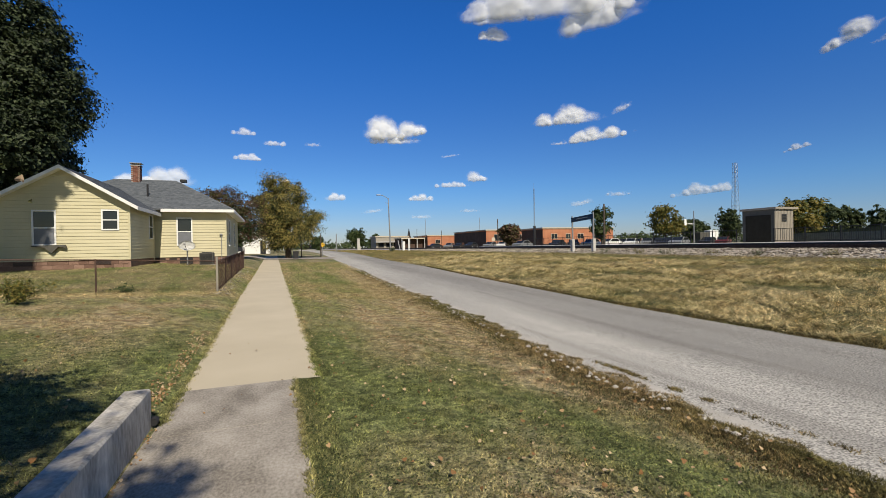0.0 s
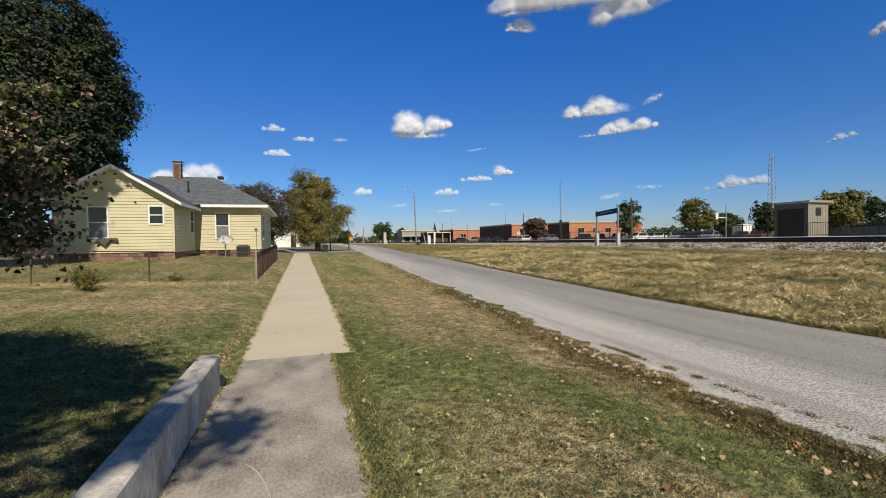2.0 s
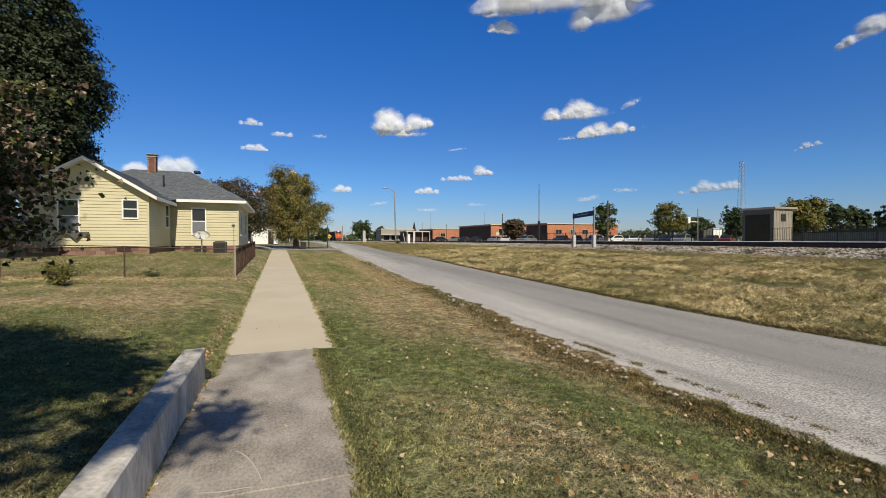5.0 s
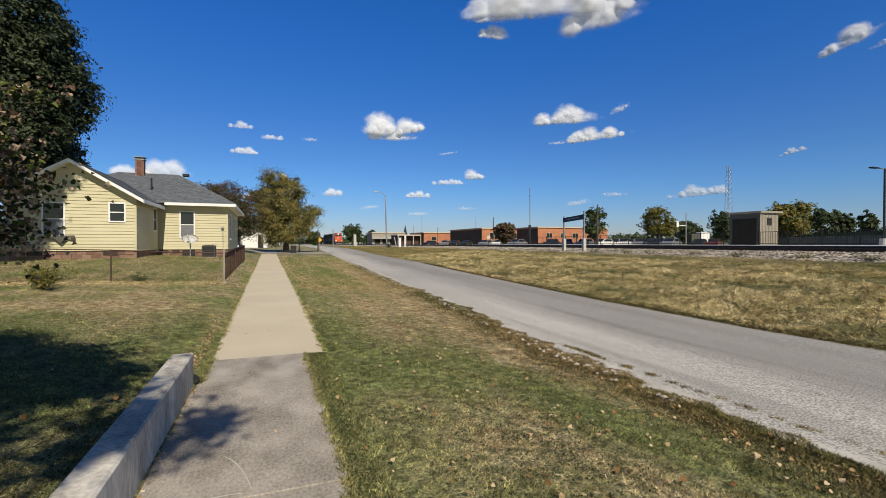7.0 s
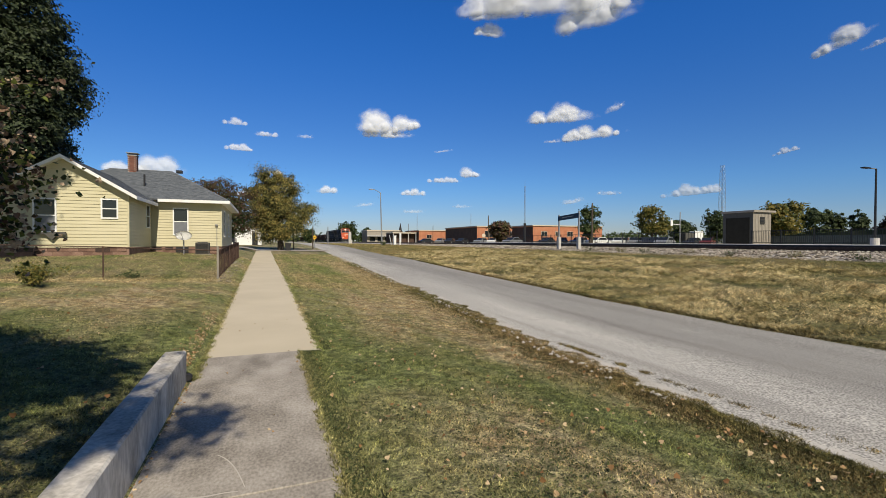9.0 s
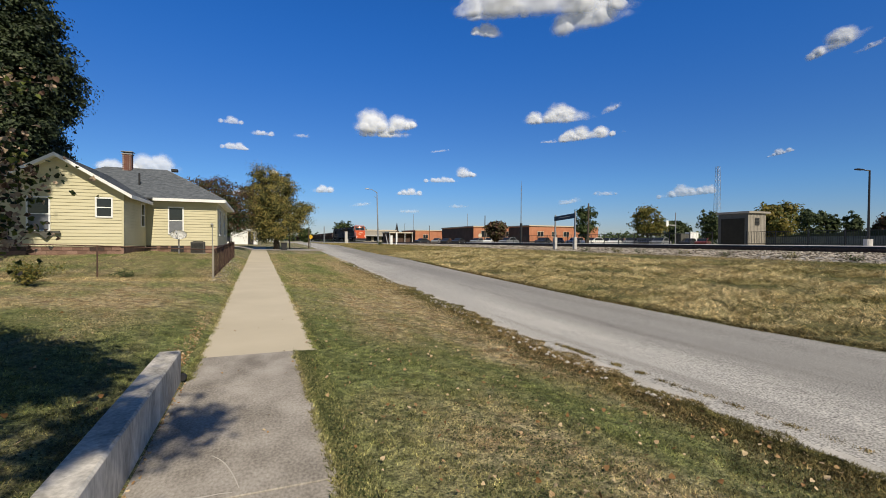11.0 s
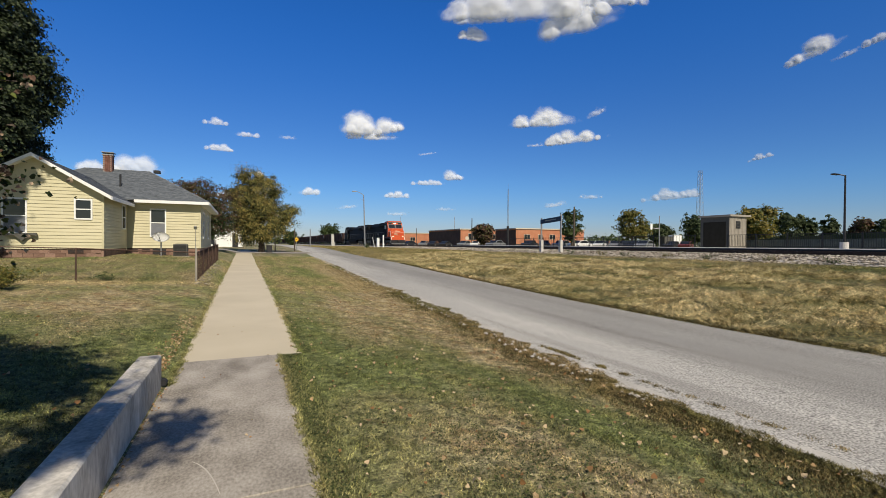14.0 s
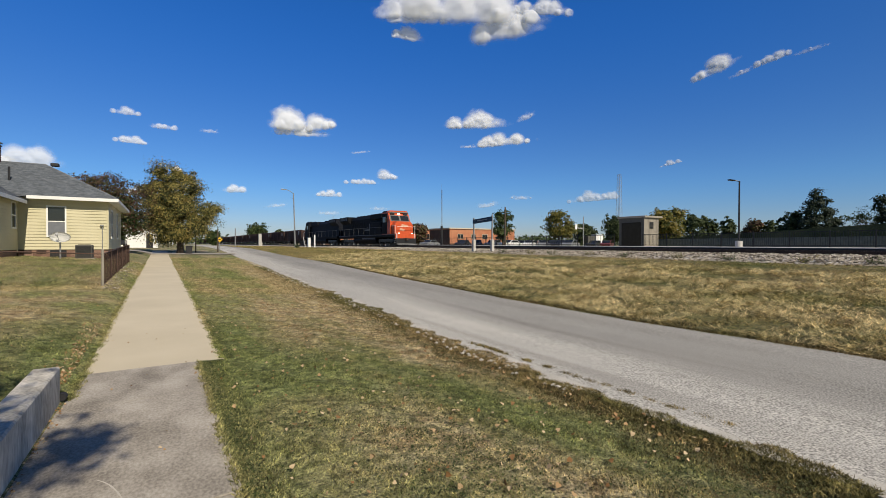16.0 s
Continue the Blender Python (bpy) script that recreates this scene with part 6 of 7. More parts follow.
for k in (0.35, 0.68, 0.97):
    part("signal_head", B(-3.9 * k - 0.3, -3.9 * k + 0.3, 2.6 * k - 0.25, 2.6 * k - 0.05, 3.75 + 0.3 * k, 4.95 + 0.3 * k, bevel=0.04), M["white"], p)
x, y = polar(50.9, 92)
p = thing("utility_cabinet", pose(x, y, 0.9), "pale utility cabinet and bins behind the platform", "cabinet")
part("case", B(-1.0, 1.0, -0.6, 0.6, 0, 2.6, bevel=0.05), M["white"], p)
part("side_case", B(-3.2, -1.05, -0.5, 0.5, 0, 2.3, bevel=0.05), M["olive"], p)

# small posts by the tracks
def marker(x, y, h, w, label, name="marker_post", m="white", lean=0):
    p = thing(name, pose(x, y, zat(x, y), 0, lean, 0), label, "post", "marker posts")
    part("shaft", B(-w, w, -w, w, -0.2, h, bevel=w * 0.3), M[m], p)
    part("cap", B(-w * 1.1, w * 1.1, -w * 1.1, w * 1.1, h, h + 0.04), M[m], p)


marker(20.6, 73.2, 1.55, 0.22, "white concrete marker post by the tracks")
marker(20.7, 70.4, 2.0, 0.10, "thin white marker post by the tracks")
marker(19.7, 72.0, 1.7, 0.06, "leaning grey stake by the tracks", m="greyp", lean=-12)
marker(21.0, 118, 3.0, 0.35, "thick pale concrete post by the tracks", m="plat")
marker(21.3, 119, 1.0, 0.4, "pale concrete stub by the tracks", m="plat")
wp = thing("whistle_post", pose(36.5, 71.6, zat(36.5, 71.6)), "small post with a round pale plate past the platform end", "sign")
part("post", T((0, 0, -0.2), (0, 0, 1.75), 0.05), M["dark"], wp)
part("plate", T((0, -0.08, 1.7), (0, -0.05, 1.7), 0.36, n=16), M["cream"], wp)
x, y = polar(5.8, 64)
ds = thing("warning_sign", pose(x, y, zat(x, y)), "yellow diamond warning sign on a post", "sign")
part("post", T((0, 0, -0.2), (0, 0, 1.6), 0.04), M["grey"], ds)
part("plate", P([(-0.32, 1.5), (0, 1.18), (0.32, 1.5), (0, 1.82)], -0.06, -0.03), M["yellow"], ds)
part("symbol_bar", B(-0.13, 0.13, -0.075, -0.062, 1.45, 1.55), M["black"], ds)
x, y = polar(2.75, 55)
bn = thing("wheeled_bin", pose(x, y, zat(x, y)), "dark wheeled rubbish bin at the roadside", "bin")
part("body", P([(-0.32, 0.1), (0.32, 0.1), (0.4, 1.05), (-0.4, 1.05)], -0.35, 0.35), M["dark"], bn)
part("lid", B(-0.43, 0.43, -0.4, 0.42, 1.05, 1.13, bevel=0.02), M["dark"], bn)
for s in (-1, 1):
    part("wheel", T((s * 0.34, 0.3, 0.12), (s * 0.42, 0.3, 0.12), 0.12, n=12), M["dark"], bn)
bn.scale = (0.78, 0.78, 0.78)
dk = thing("pickup_truck", pose(-4.4, 66, zat(-4.4, 66)), "dark pickup truck parked by the white shed", "truck")
part("body", B(-0.95, 0.95, -2.6, 2.6, 0.45, 1.05, bevel=0.08), M["dark_car"], dk)
part("cab", B(-0.85, 0.85, -0.6, 1.3, 1.05, 1.75, bevel=0.12), M["dark_car"], dk)
for s in (-1, 1):
    for wy in (-1.6, 1.6):
        part("wheel", T((s * 0.75, wy, 0.38), (s * 0.97, wy, 0.38), 0.38, n=14), M["dark"], dk)

# ---- clouds ----
M["cloud"] = bpy.data.materials.new("cloud_vapour")
M["cloud"].use_nodes = True
cn, cl_ = M["cloud"].node_tree.nodes, M["cloud"].node_tree.links
cb_ = cn["Principled BSDF"]
cb_.inputs["Base Color"].default_value = (0.80, 0.83, 0.89, 1)
cb_.inputs["Roughness"].default_value, cb_.inputs["Specular IOR Level"].default_value = 1.0, 0.0
dens, nz_, co_ = cn.new("ShaderNodeAttribute"), cn.new("ShaderNodeTexNoise"), cn.new("ShaderNodeTexCoord")
dens.attribute_name = "puff_level"
nz_.inputs["Scale"].default_value, nz_.inputs["Detail"].default_value = 0.03, 7
cl_.new(co_.outputs["Object"], nz_.inputs["Vector"])
ad_ = cn.new("ShaderNodeMath")
ad_.operation = "MULTIPLY_ADD"
ad_.inputs[1].default_value = 0.42
cl_.new(nz_.outputs[0], ad_.inputs[0])
cl_.new(dens.outputs["Fac"], ad_.inputs[2])
mr_ = cn.new("ShaderNodeMapRange")
mr_.interpolation_type = "SMOOTHSTEP"
mr_.inputs["From Min"].default_value, mr_.inputs["From Max"].default_value = 0.26, 0.92
cover_ = cn.new("ShaderNodeAttribute")
cover_.attribute_name = "puff_cover"
cl_.new(cover_.outputs["Fac"], mr_.inputs["To Max"])
cl_.new(ad_.outputs[0], mr_.inputs["Value"])
tl_, m2_, tb_, mx_ = cn.new("ShaderNodeBsdfTranslucent"), cn.new("ShaderNodeMixShader"), cn.new("ShaderNodeBsdfTransparent"), cn.new("ShaderNodeMixShader")
tl_.inputs[0].default_value = (0.86, 0.89, 0.95, 1)
m2_.inputs[0].default_value = 0.22
cl_.new(cb_.outputs[0], m2_.inputs[1])
cl_.new(tl_.outputs[0], m2_.inputs[2])
cl_.new(mr_.outputs[0], mx_.inputs[0])
cl_.new(tb_.outputs[0], mx_.inputs[1])
cl_.new(m2_.outputs[0], mx_.inputs[2])
cl_.new(mx_.outputs[0], cn["Material Output"].inputs[0])
CLOUD_N = [0]


def cloud(az_, el, w, h, cover=0.9, lean=0.0):
    """A small fair-weather cloud 2.4 km off: heads of vapour on a flatter base, thinning out at the edges. w, h: degrees; cover: how dense it is."""
    CLOUD_N[0] += 1
    seed = CLOUD_N[0] * 13.7
    g_ = random.Random(CLOUD_N[0] + 40)
    D = 2400.0
    rx, rz = D * math.tan(radians(w / 2)), D * math.tan(radians(h / 2))
    a, e = radians(az_), radians(el)
    cpos = (D * math.sin(a) * math.cos(e), D * math.cos(a) * math.cos(e), D * math.sin(e) + 1.5)
    ob = thing("cloud", pose(*cpos, 0, lean, -az_), "small white fair-weather cumulus cloud with ragged edges" if cover > 0.55 else "thin wisp of white cloud", "cloud", "clouds")
    A = rx / rz
    heads = []
    for q in range(max(4, int(A * 3.4))):
        cx = g_.uniform(-1, 1)
        r_ = g_.uniform(0.45, 0.98) * (1.0 - 0.45 * cx * cx)
        if cover > 0.55 or q < 2:
            heads.append((cx * max(0.0, A - r_ * 0.8), -0.62 + r_ * g_.uniform(0.55, 0.8), r_ if cover > 0.55 else 0.5 * r_))
    nx, nz = (110, 44) if w > 6 else (64, 36)
    V, F, Dn = [], [], []
    for j in range(nz + 1):
        for i in range(nx + 1):
            u, v = (i / nx * 2 - 1) * 1.4, (j / nz * 2 - 1) * 1.5
            X = u * A
            d = 0.62 * (1 - math.hypot(X / (A * 1.02), (v + 0.28) / (0.62 if cover > 0.55 else 0.85)))
            for lx, lz, lr in heads:
                d = max(d, 1 - math.hypot(X - lx, (v - lz) * 1.1) / (lr * 1.25))
            if v < -0.55:
                d -= (-0.55 - v) * 1.3
            n1 = noise.fractal((X * 1.15 + seed, v * 1.5, seed), 0.9, 2.1, 5)
            d = d * 1.1 + (0.15 if cover > 0.55 else 0.26) * n1 + (0.06 if cover > 0.55 else 0.0)
            edge_ = max(abs(u) / 1.4, abs(v) / 1.5)
            d = min(d, (1 - edge_) * 2.2 - 0.35)
            Dn.append(d)
            V.append((u * rx, -rz * (0.30 * max(0.0, d + 0.1) ** 0.7 + 0.02 * n1), v * rz))
    for j in range(nz):
        for i in range(nx):
            q = j * (nx + 1) + i
            if max(Dn[q], Dn[q + 1], Dn[q + nx + 1], Dn[q + nx + 2]) > -0.3:
                F.append((q, q + 1, q + nx + 2, q + nx + 1))
    me = soup("vapour", V, F, M["cloud"])
    me.attributes.new("puff_level", "FLOAT", "POINT").data.foreach_set("value", np.array(Dn, dtype=np.float32))
    me.attributes.new("puff_cover", "FLOAT", "POINT").data.foreach_set("value", np.full(len(Dn), cover, dtype=np.float32))
    for p_ in me.polygons:
        p_.use_smooth = True
    s = new("vapour", me)
    s.parent = ob


for az_, el_, w_, h_, cover_of, lean_ in (
        (12.9, 14.45, 4.3, 3.5, 0.92, 0), (16.9, 14.55, 3.4, 2.9, 0.9, -12), (14.9, 13.4, 6.0, 1.9, 0.9, 0),
        (36.3, 15.1, 7.6, 2.5, 0.9, 0), (39.6, 12.85, 6.6, 2.0, 0.9, -4), (42.2, 15.6, 2.5, 1.7, 0.5, -20), (35.2, 12.2, 2.6, 0.7, 0.5, 0),
        (24.94, 8.6, 2.9, 1.8, 0.75, 0), (21.74, 7.75, 4.4, 1.1, 0.65, 0), (17.84, 6.2, 3.3, 1.4, 0.72, 0), (50.38, 5.7, 6.4, 1.6, 0.62, -4),
        (58.69, 9.2, 2.3, 0.8, 0.6, -12), (62.7, 18.6, 4.2, 2.2, 0.85, -18), (65.3, 17.7, 3.0, 0.9, 0.55, -16), (67.8, 18.5, 3.4, 1.3, 0.72, -14), (70.9, 18.6, 3.0, 0.8, 0.45, -8),
        (-2.96, 13.4, 2.6, 1.1, 0.6, 0), (0.29, 12.45, 2.7, 1.2, 0.6, 0), (-2.5, 10.6, 3.2, 1.0, 0.68, 0), (4.79, 12.5, 2.2, 0.9, 0.42, 0), (7.24, 6.3, 2.9, 1.5, 0.7, 0),
        (-13.4, 7.6, 4.4, 2.4, 0.72, 0), (-10.2, 7.9, 5.2, 2.8, 0.72, 0), (34.5, 27.9, 17.5, 6.0, 0.88, 4), (39.8, 25.9, 8.0, 5.4, 0.92, -8), (44.2, 27.2, 7.0, 2.6, 0.8, 10), (27.6, 24.9, 3.6, 1.9, 0.85, 8),
        (29.0, 26.9, 7.5, 3.2, 0.8, 0), (37.75, 5.1, 3.4, 1.3, 0.5, -8), (41.72, 5.9, 3.4, 1.0, 0.48, 0), (21.53, 11.3, 2.7, 0.6, 0.42, -8), (-1.93, 5.5, 2.2, 1.6, 0.6, 0),
        (17.89, 3.85, 3.7, 0.9, 0.4, 0), (23.95, 4.5, 3.0, 0.8, 0.38, 0), (11.87, 4.6, 3.4, 0.8, 0.4, -6)):
    grow = 1.1 if cover_of > 0.8 else 1.0
    cloud(az_, el_ - (0.25 if el_ > 22 else 0.0), w_ * grow, h_ * grow, cover_of, lean_)


# ---- grass blades, straw, fallen leaves ----
def blades(name, x, y, hgt, wid, lean, rng_, material, label, zf=None, way=None):
    n = len(x)
    z = (zf or (lambda a, b: land(a, b) + np.where((np.abs(a) < 14) & (b < 40), ripple(a, b), 0)))(x, y)
    a = rng_.uniform(0, 6.28, n)
    b = rng_.uniform(0, 6.28, n) if way is None else way
    h = hgt * rng_.uniform(0.5, 1.3, n)
    w = wid * rng_.uniform(0.6, 1.4, n)
    k = lean * h * rng_.uniform(0.2, 1.5, n)
    p = np.stack([x, y, z - 0.01], 1)
    u = np.stack([np.cos(a) * w / 2, np.sin(a) * w / 2, np.zeros(n)], 1)
    tip = p + np.stack([np.cos(b) * k, np.sin(b) * k, h + 0.01], 1)
    V = np.stack([p - u, p + u, tip], 1).reshape(-1, 3)
    me = bpy.data.meshes.new(name)
    me.vertices.add(3 * n)
    me.vertices.foreach_set("co", V.ravel())
    me.loops.add(3 * n)
    me.loops.foreach_set("vertex_index", np.arange(3 * n, dtype=np.int32))
    me.polygons.add(n)
    me.polygons.foreach_set("loop_start", np.arange(0, 3 * n, 3, dtype=np.int32))
    me.update(calc_edges=True)
    me.materials.append(material)
    return tagged(new(name, me), label, "grass", kind="stuff")


g = np.random.default_rng(101)
M["hay_top"] = turf("bleached_straw", (0.40, 0.345, 0.175), (0.69, 0.585, 0.37), (0.38, 0.295, 0.17), shift=-0.12, island=0.9, worn=False)


def scatter(n, x0, x1, y0, y1, power=1.0):
    return g.uniform(x0, x1, n), y0 + (y1 - y0) * g.random(n) ** power


def keep(x, y, cond):
    return x[cond], y[cond]


# verge between path and road
x, y = scatter(460000, 0.44, 5.3, -0.6, 20.0, 1.6)
inner = np.where(y < 6.05, 0.46, 0.76)
x, y = keep(x, y, (x > inner - 0.015 + 0.035 * g.normal(size=len(x))) & (x < road_l(y) + 0.06 + 0.12 * g.normal(size=len(x)) * (g.random(len(x)) < 0.5)))
blades("verge_grass", x, y, 0.019, 0.0075, 1.3, g, M["blade"], "short mown green and straw grass of the roadside strip")
x, y = scatter(60000, 0.48, 4.3, -5.0, -0.6)
blades("verge_grass", x, y, 0.026, 0.012, 0.9, g, M["blade"], "short mown green and straw grass of the roadside strip")
x, y = scatter(90000, 0.78, 7.0, 14.0, 45.0, 1.5)
x, y = keep(x, y, x < road_l(y))
blades("verge_grass", x, y, 0.045, 0.016, 1.0, g, M["blade"], "short mown green and straw grass of the roadside strip")
# clover and small broad-leaved weeds in the turf
M["lf_clover"] = leafmat("clover_leaf", [(0.035, 0.05, 0.015), (0.095, 0.115, 0.034), (0.19, 0.185, 0.075)], 0.15)


def low_leaves(name, x, y, size, label):
    z = land(x, y) + ripple(x, y) + g.uniform(0.006, 0.022, len(x))
    nr = np.tile([0.0, -0.15, 1.0], (len(x), 1))
    ob = new(name, leaf_cloud(name, np.stack([x, y, z], 1), nr, size, g, M["lf_clover"]))
    return tagged(ob, label, "weeds", kind="stuff")


x, y = scatter(62000, 0.47, 4.4, 0.3, 9.0, 1.5)
patchy = np.sin(x * 2.7 + np.sin(y * 1.9) * 1.5) * np.sin(y * 1.6 + x * 0.8) + 0.7 * g.normal(size=len(x))
x, y = keep(x, y, (patchy > -0.1) & (x < road_l(y) - 0.05) & (x > np.where(y < 6.05, 0.47, 0.77)))
low_leaves("clover", x, y, 0.016, "low clover and weeds in the mown roadside grass")
y = 0.4 + 9 * g.random(9000) ** 1.4
x = np.where(y < 6.05, 0.475, 0.775) + np.abs(g.normal(size=len(y))) * 0.07
low_leaves("clover", x, y, 0.016, "low clover along the path edge")
x, y = scatter(24000, -5.5, -1.05, 2.0, 9.0, 1.3)
low_leaves("clover", x, y, 0.017, "low clover and weeds in the lawn")
# lawn
x, y = scatter(330000, -9.5, -0.8, 2.0, 17.0, 1.35)
x, y = keep(x, y, (x < np.where(y < 4.95, -1.03, -0.755) + np.where(y < 4.95, 0.01, 0.04) * g.normal(size=len(x))))
blades("lawn_grass", x, y, 0.022, 0.0085, 1.2, g, M["blade"], "short mown green and straw lawn grass")
x, y = scatter(90000, -14, -0.8, 15.0, 31.0, 1.0)
x, y = keep(x, y, ~((x < -6.3) & (y > 26.5)))
blades("lawn_grass", x, y, 0.05, 0.016, 1.0, g, M["blade"], "short mown green and straw lawn grass")
# dry field up to the ballast
# green-brown thatch, its colour darkened to paint shade in gaps between hay clumps
M["thatch"] = turf("shaded_gap_thatch", (0.085, 0.09, 0.034), (0.22, 0.178, 0.095), (0.09, 0.066, 0.038), shift=0.02, worn=False)
fy = np.concatenate([np.arange(-12, 45, 0.4), np.arange(45, 110, 2.5)])
fu = np.linspace(0, 1, 40)
FX = np.array([road_r(b) + 0.12 + (21.3 - road_r(b) - 0.12) * fu for b in fy])
FY = np.repeat(fy[:, None], 40, 1)
FZ_ = land(FX, FY) + 0.014 + 0.02 * np.sin(FX * 2.3 + FY) * np.sin(FY * 1.9) ** 2
field = tagged(new("field", soup("field", np.stack([FX, FY, FZ_], 2).reshape(-1, 3).tolist(),
               [(j * 40 + i, j * 40 + i + 1, j * 40 + i + 41, j * 40 + i + 40) for j in range(len(fy) - 1) for i in range(39)], M["thatch"])),
               "rough dry field floor of matted thatch, darkened as shaded gaps", "field", kind="structure")
x, y = scatter(150000, 9.2, 21.6, -1.0, 42.0, 1.5)
lump = np.sin(x * 2.1 + np.sin(y * 1.3) * 2) * np.sin(y * 1.7 + x * 0.6) + 0.6 * g.normal(size=len(x))
c = (x > road_r(y) + 0.05 * g.normal(size=len(x))) & (lump > -0.5)
x, y = keep(x, y, c)
blades("field_straw", x, y, 0.06 + 0.05 * np.clip(lump[c], 0, 1.2), 0.016, 1.9, g, M["hay"], "cut straw-coloured field grass in matted rows")
# raked hay: swathes of long stems that lie together, heaped in uneven rows along the bank
nc = 5200
cx, cy_ = scatter(nc, 9.6, 18.6, -1.0, 40.0, 1.5)
row_ = np.sin(cx * 2.2 + 0.5 * np.sin(cy_ * 0.45)) + 0.8 * np.sin(cy_ * 0.9 + cx * 0.7) + 0.5 * g.normal(size=nc)
cx, cy_ = keep(cx, cy_, row_ > -1.0 + 0.16 * np.clip(cx - 14.0, 0, 9))
turn_ = g.uniform(0, 6.28, len(cx))
high = 0.05 + 0.16 * g.random(len(cx)) ** 2
k = g.integers(0, len(cx), 290000)
ga, gb = 0.15 * g.normal(size=len(k)), 0.10 * g.normal(size=len(k))
x = cx[k] + ga * np.cos(turn_[k]) - gb * np.sin(turn_[k])
y = cy_[k] + ga * np.sin(turn_[k]) + gb * np.cos(turn_[k])
mound = high[k] * np.exp(-(ga ** 2 / 0.045 + gb ** 2 / 0.02)) * g.uniform(0.4, 1.0, len(k))
c = x > road_r(y) + 0.1
x, y, mound, k = x[c], y[c], mound[c], k[c]
blades("field_straw", x, y, 0.050, 0.015, 3.2, g, M["hay_top"], "swathes of bleached cut hay heaped over the field", zf=lambda a, b: land(a, b) + 0.02 + mound,
       way=turn_[k] + 0.7 * g.normal(size=len(k)))
x, y = scatter(70000, 15.0, 21.0, -2.0, 42.0, 1.3)
blades("field_grass", x, y, 0.05, 0.014, 0.9, g, M["blade"], "short greener grass below the ballast")
x, y = scatter(60000, 9.6, 21.4, 40.0, 110.0, 1.2)
x, y = keep(x, y, x > road_r(y))
blades("field_straw", x, y, 0.10, 0.03, 1.4, g, M["hay"], "cut straw-coloured field grass in matted rows")
# matted brown fringe along the road and tufts in its cracks
M["fringe"] = turf("matted_fringe", (0.085, 0.080, 0.034), (0.18, 0.128, 0.072), (0.10, 0.072, 0.042), island=0.8, worn=False)
M["edge_mat"] = turf("matted_edge", (0.15, 0.135, 0.06), (0.33, 0.24, 0.14), (0.20, 0.138, 0.08), island=0.9, worn=False)
y = -4 + 34 * g.random(135000) ** 1.5
x = road_l(y) + 0.05 - np.abs(g.normal(size=len(y))) * 0.52 * (0.5 + 0.5 * np.sin(y * 1.1) ** 2) + 0.05 * np.sin(y * 4.1)
blades("fringe_grass", x, y, 0.028, 0.010, 1.4, g, M["fringe"], "matted dark brown grass along the road edge")
y = 0.2 + 6.5 * g.random(42000)
x = road_l(y) + 0.02 - 0.75 * g.random(len(y)) ** 1.5 * (0.7 + 0.3 * np.sin(y * 2.7))
blades("fringe_grass", x, y, 0.024, 0.010, 1.5, g, M["fringe"], "matted dark brown grass along the road edge")
y = 0.3 + 15 * g.random(42000) ** 1.3
lobe = 0.10 * np.sin(y * 2.3) * np.sin(y * 0.9 + 1) + 0.07 * np.sin(y * 6.1 + 2) + 0.04 * np.sin(y * 13.7)
x = road_l(y) + 0.10 + lobe - np.abs(g.normal(size=len(y))) * 0.22
blades("fringe_grass", x, y, 0.026, 0.011, 1.8, g, M["edge_mat"], "matted dark brown grass along the road edge", zf=lambda a, b: land(a, b) + 0.022)
y = g.uniform(-1, 30, 26000)
x = road_r(y) + np.abs(g.normal(size=len(y))) * 0.30 - 0.06
blades("fringe_grass", x, y, 0.06, 0.012, 1.2, g, M["fringe"], "matted dark brown grass along the road edge")
cy = np.concatenate([np.sort(g.uniform(3.95, 5.85, 11)), np.linspace(4.9, 5.8, 6), [3.6, 3.42, 3.2, 2.95, 2.7, 2.62, 2.35, 2.1, 2.02, 1.75, 1.5]])
ci = g.integers(0, len(cy), 1900)
y = cy[ci] + 0.045 * g.normal(size=len(ci))
x = 4.78 + 0.02 * np.sin(cy[ci] * 5) + 0.032 * g.normal(size=len(ci))
blades("crack_grass", x, y, 0.022, 0.009, 1.3, g, M["edge_mat"], "dry brown tufts growing in a crack of the road", zf=lambda a, b: land(a, b) + 0.035)
x, y = g.uniform(-14, -1.6, 16000), 15.2 + 0.28 * g.normal(size=16000)
blades("lawn_grass", x, y, 0.03, 0.016, 1.6, g, M["hay_top"], "bare straw-coloured strip along the fence")
# tufts hanging over the path's edges
def edge_z(a, b):
    on = (a > -0.78) & (a < np.where(b < 6.03, 0.46, 0.75))
    return np.where(on, np.where(b < 6.03, 0.006, land(a, b) + 0.022), land(a, b) + 0.004)


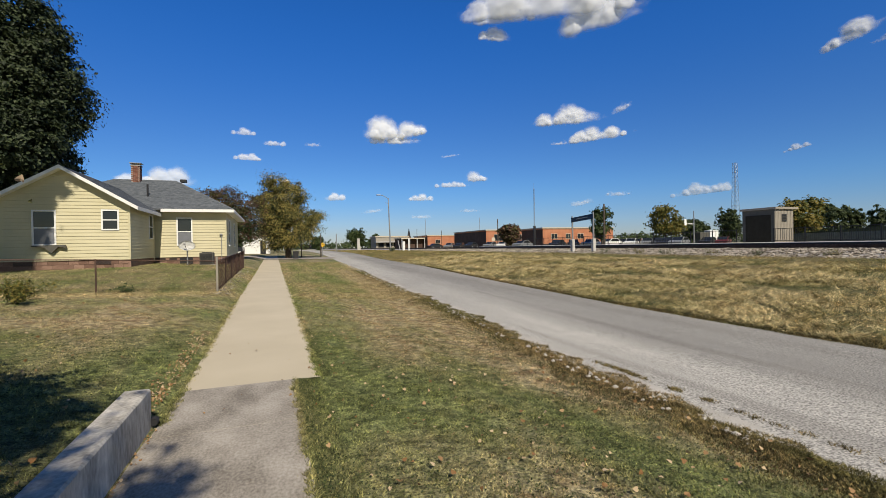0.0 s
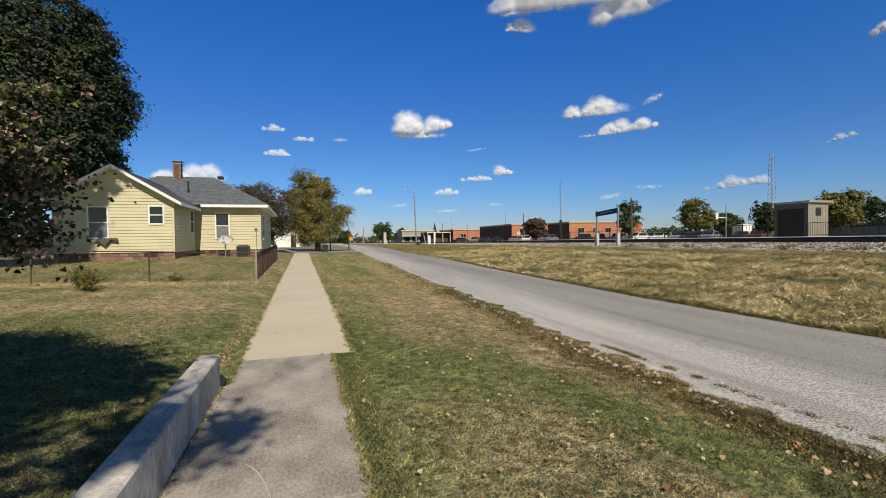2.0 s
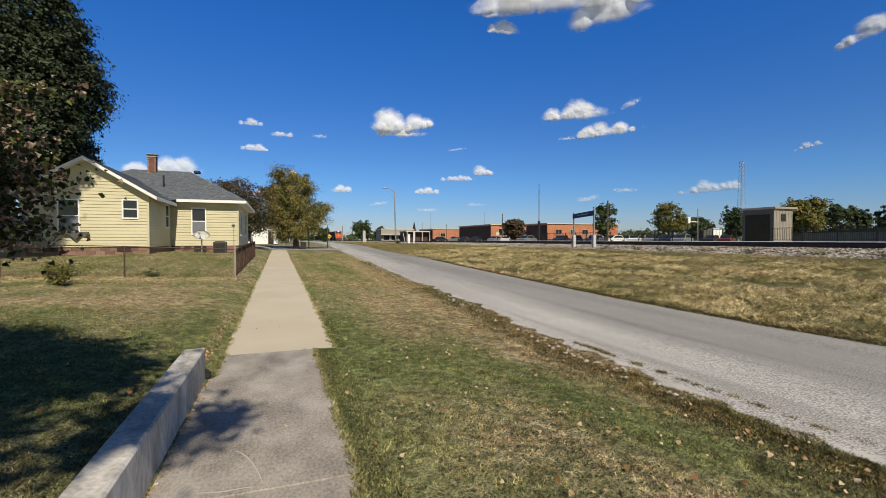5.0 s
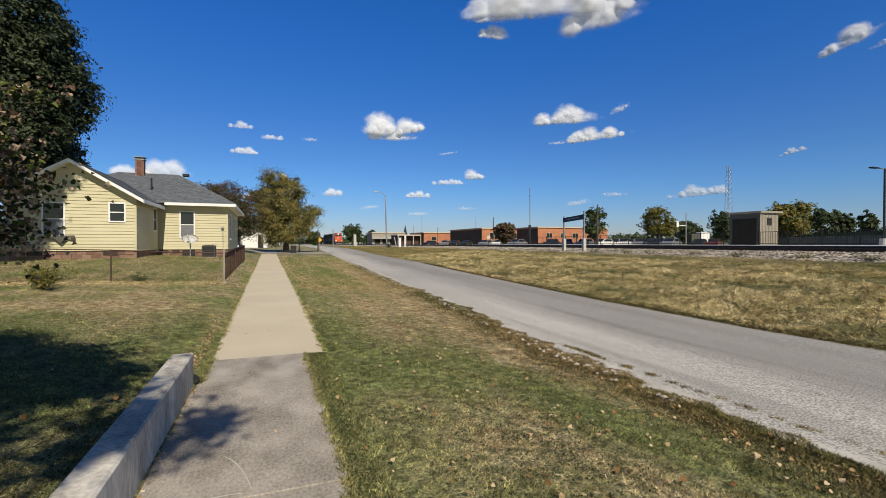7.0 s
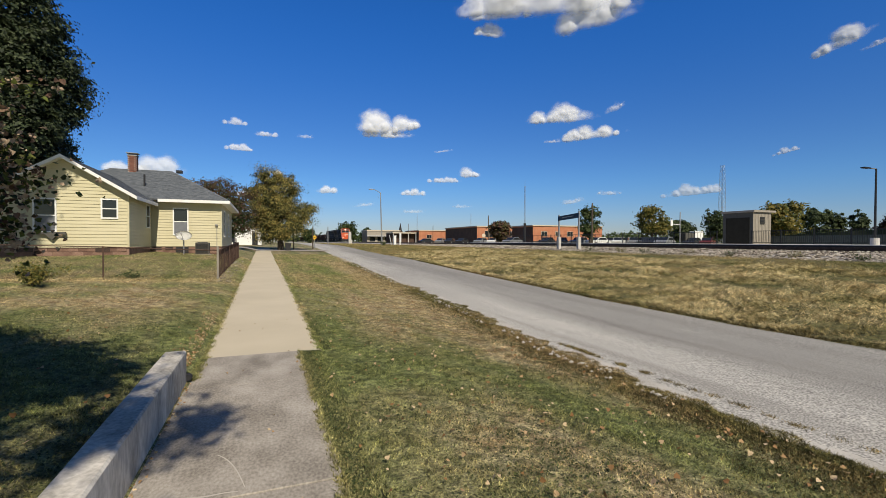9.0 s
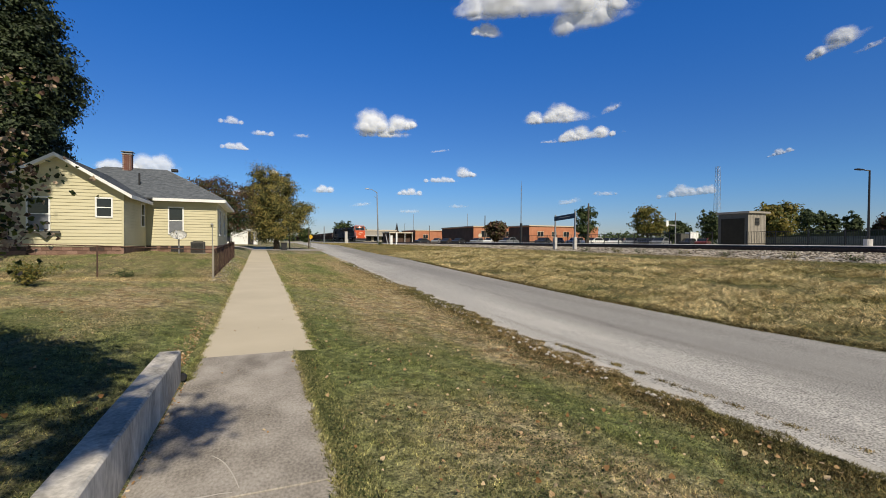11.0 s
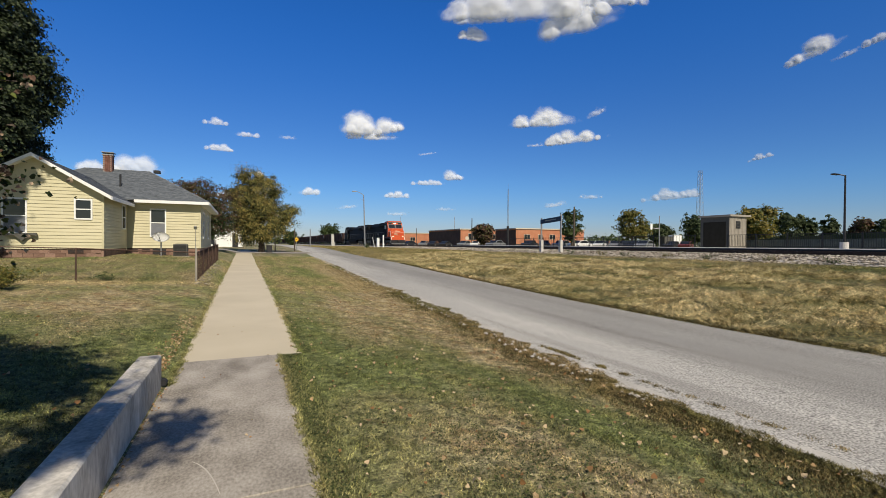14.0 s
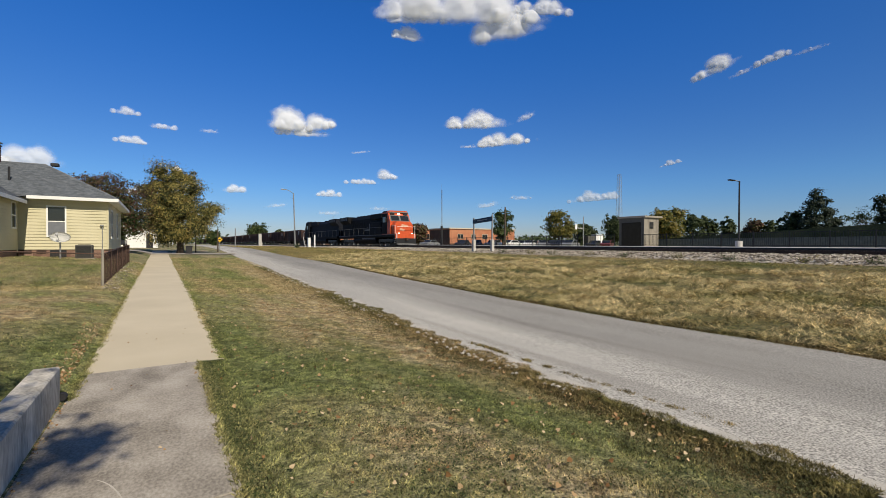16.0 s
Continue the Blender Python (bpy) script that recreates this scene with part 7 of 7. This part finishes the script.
for side_x, y0, y1, out in ((0.755, 6.1, 34, 1), (-0.765, 5.0, 34, -1), (0.465, -0.5, 6.0, 1)):
    n = 900
    ty = y0 + (y1 - y0) * g.random(n) ** 1.5
    q = g.integers(0, n, 15000)
    y = ty[q] + 0.03 * g.normal(size=len(q))
    reach = 0.028 * g.normal(size=n)
    x = side_x + out * (reach[q] + 0.016 * g.normal(size=len(q)))
    blades("edge_grass", x, y, 0.024, 0.009, 1.5, g, M["blade"], "grass tufts hanging over the path edge", zf=edge_z)
# leaf litter beside the path
y = 4.9 + 4.5 * g.random(650) ** 1.3
x = -0.86 - np.abs(g.normal(size=len(y))) * 0.10


def flat_leaves(name, x, y, size, seed, label, lift=0.02, zf=land):
    r_ = np.random.default_rng(seed)
    p = np.stack([x, y, zf(x, y) + lift], 1)
    nr = np.tile([0.0, 0.0, 1.0], (len(x), 1)) + r_.normal(size=(len(x), 3)) * 0.25
    return tagged(new(name, leaf_cloud(name, p, nr, size, r_, M["lf_fall"], heart=True, curls=(-0.2, 0.7))), label, "leaves", kind="stuff")


flat_leaves("leaf_litter", x, y, 0.022, 6, "crumbled brown leaf litter along the path edge")
x, y = scatter(560, 0.6, 4.3, 1.2, 12.0, 1.5)
flat_leaves("fallen_leaves", x, y, 0.030, 7, "scattered pale brown fallen leaves on the grass", 0.045)
x, y = scatter(200, -8, -1.1, 3.0, 14.0, 1.2)
flat_leaves("fallen_leaves", x, y, 0.032, 8, "scattered pale brown fallen leaves on the grass", 0.045)
y = g.uniform(1.2, 9.0, 26)
x = g.uniform(-0.75, 0.45, 26)
flat_leaves("fallen_leaves", x, y, 0.022, 9, "a few small dry leaves on the concrete", 0.012, lambda a, b: np.where(b > 6.05, land(a, b) + 0.03, 0.004))
y = g.uniform(0.5, 4.9, 160)
x = -0.80 + np.abs(g.normal(size=160)) * 0.025
flat_leaves("leaf_litter", x, y, 0.018, 10, "crumbled brown leaves against the wall foot", 0.012, lambda a, b: np.zeros_like(a))


motions()
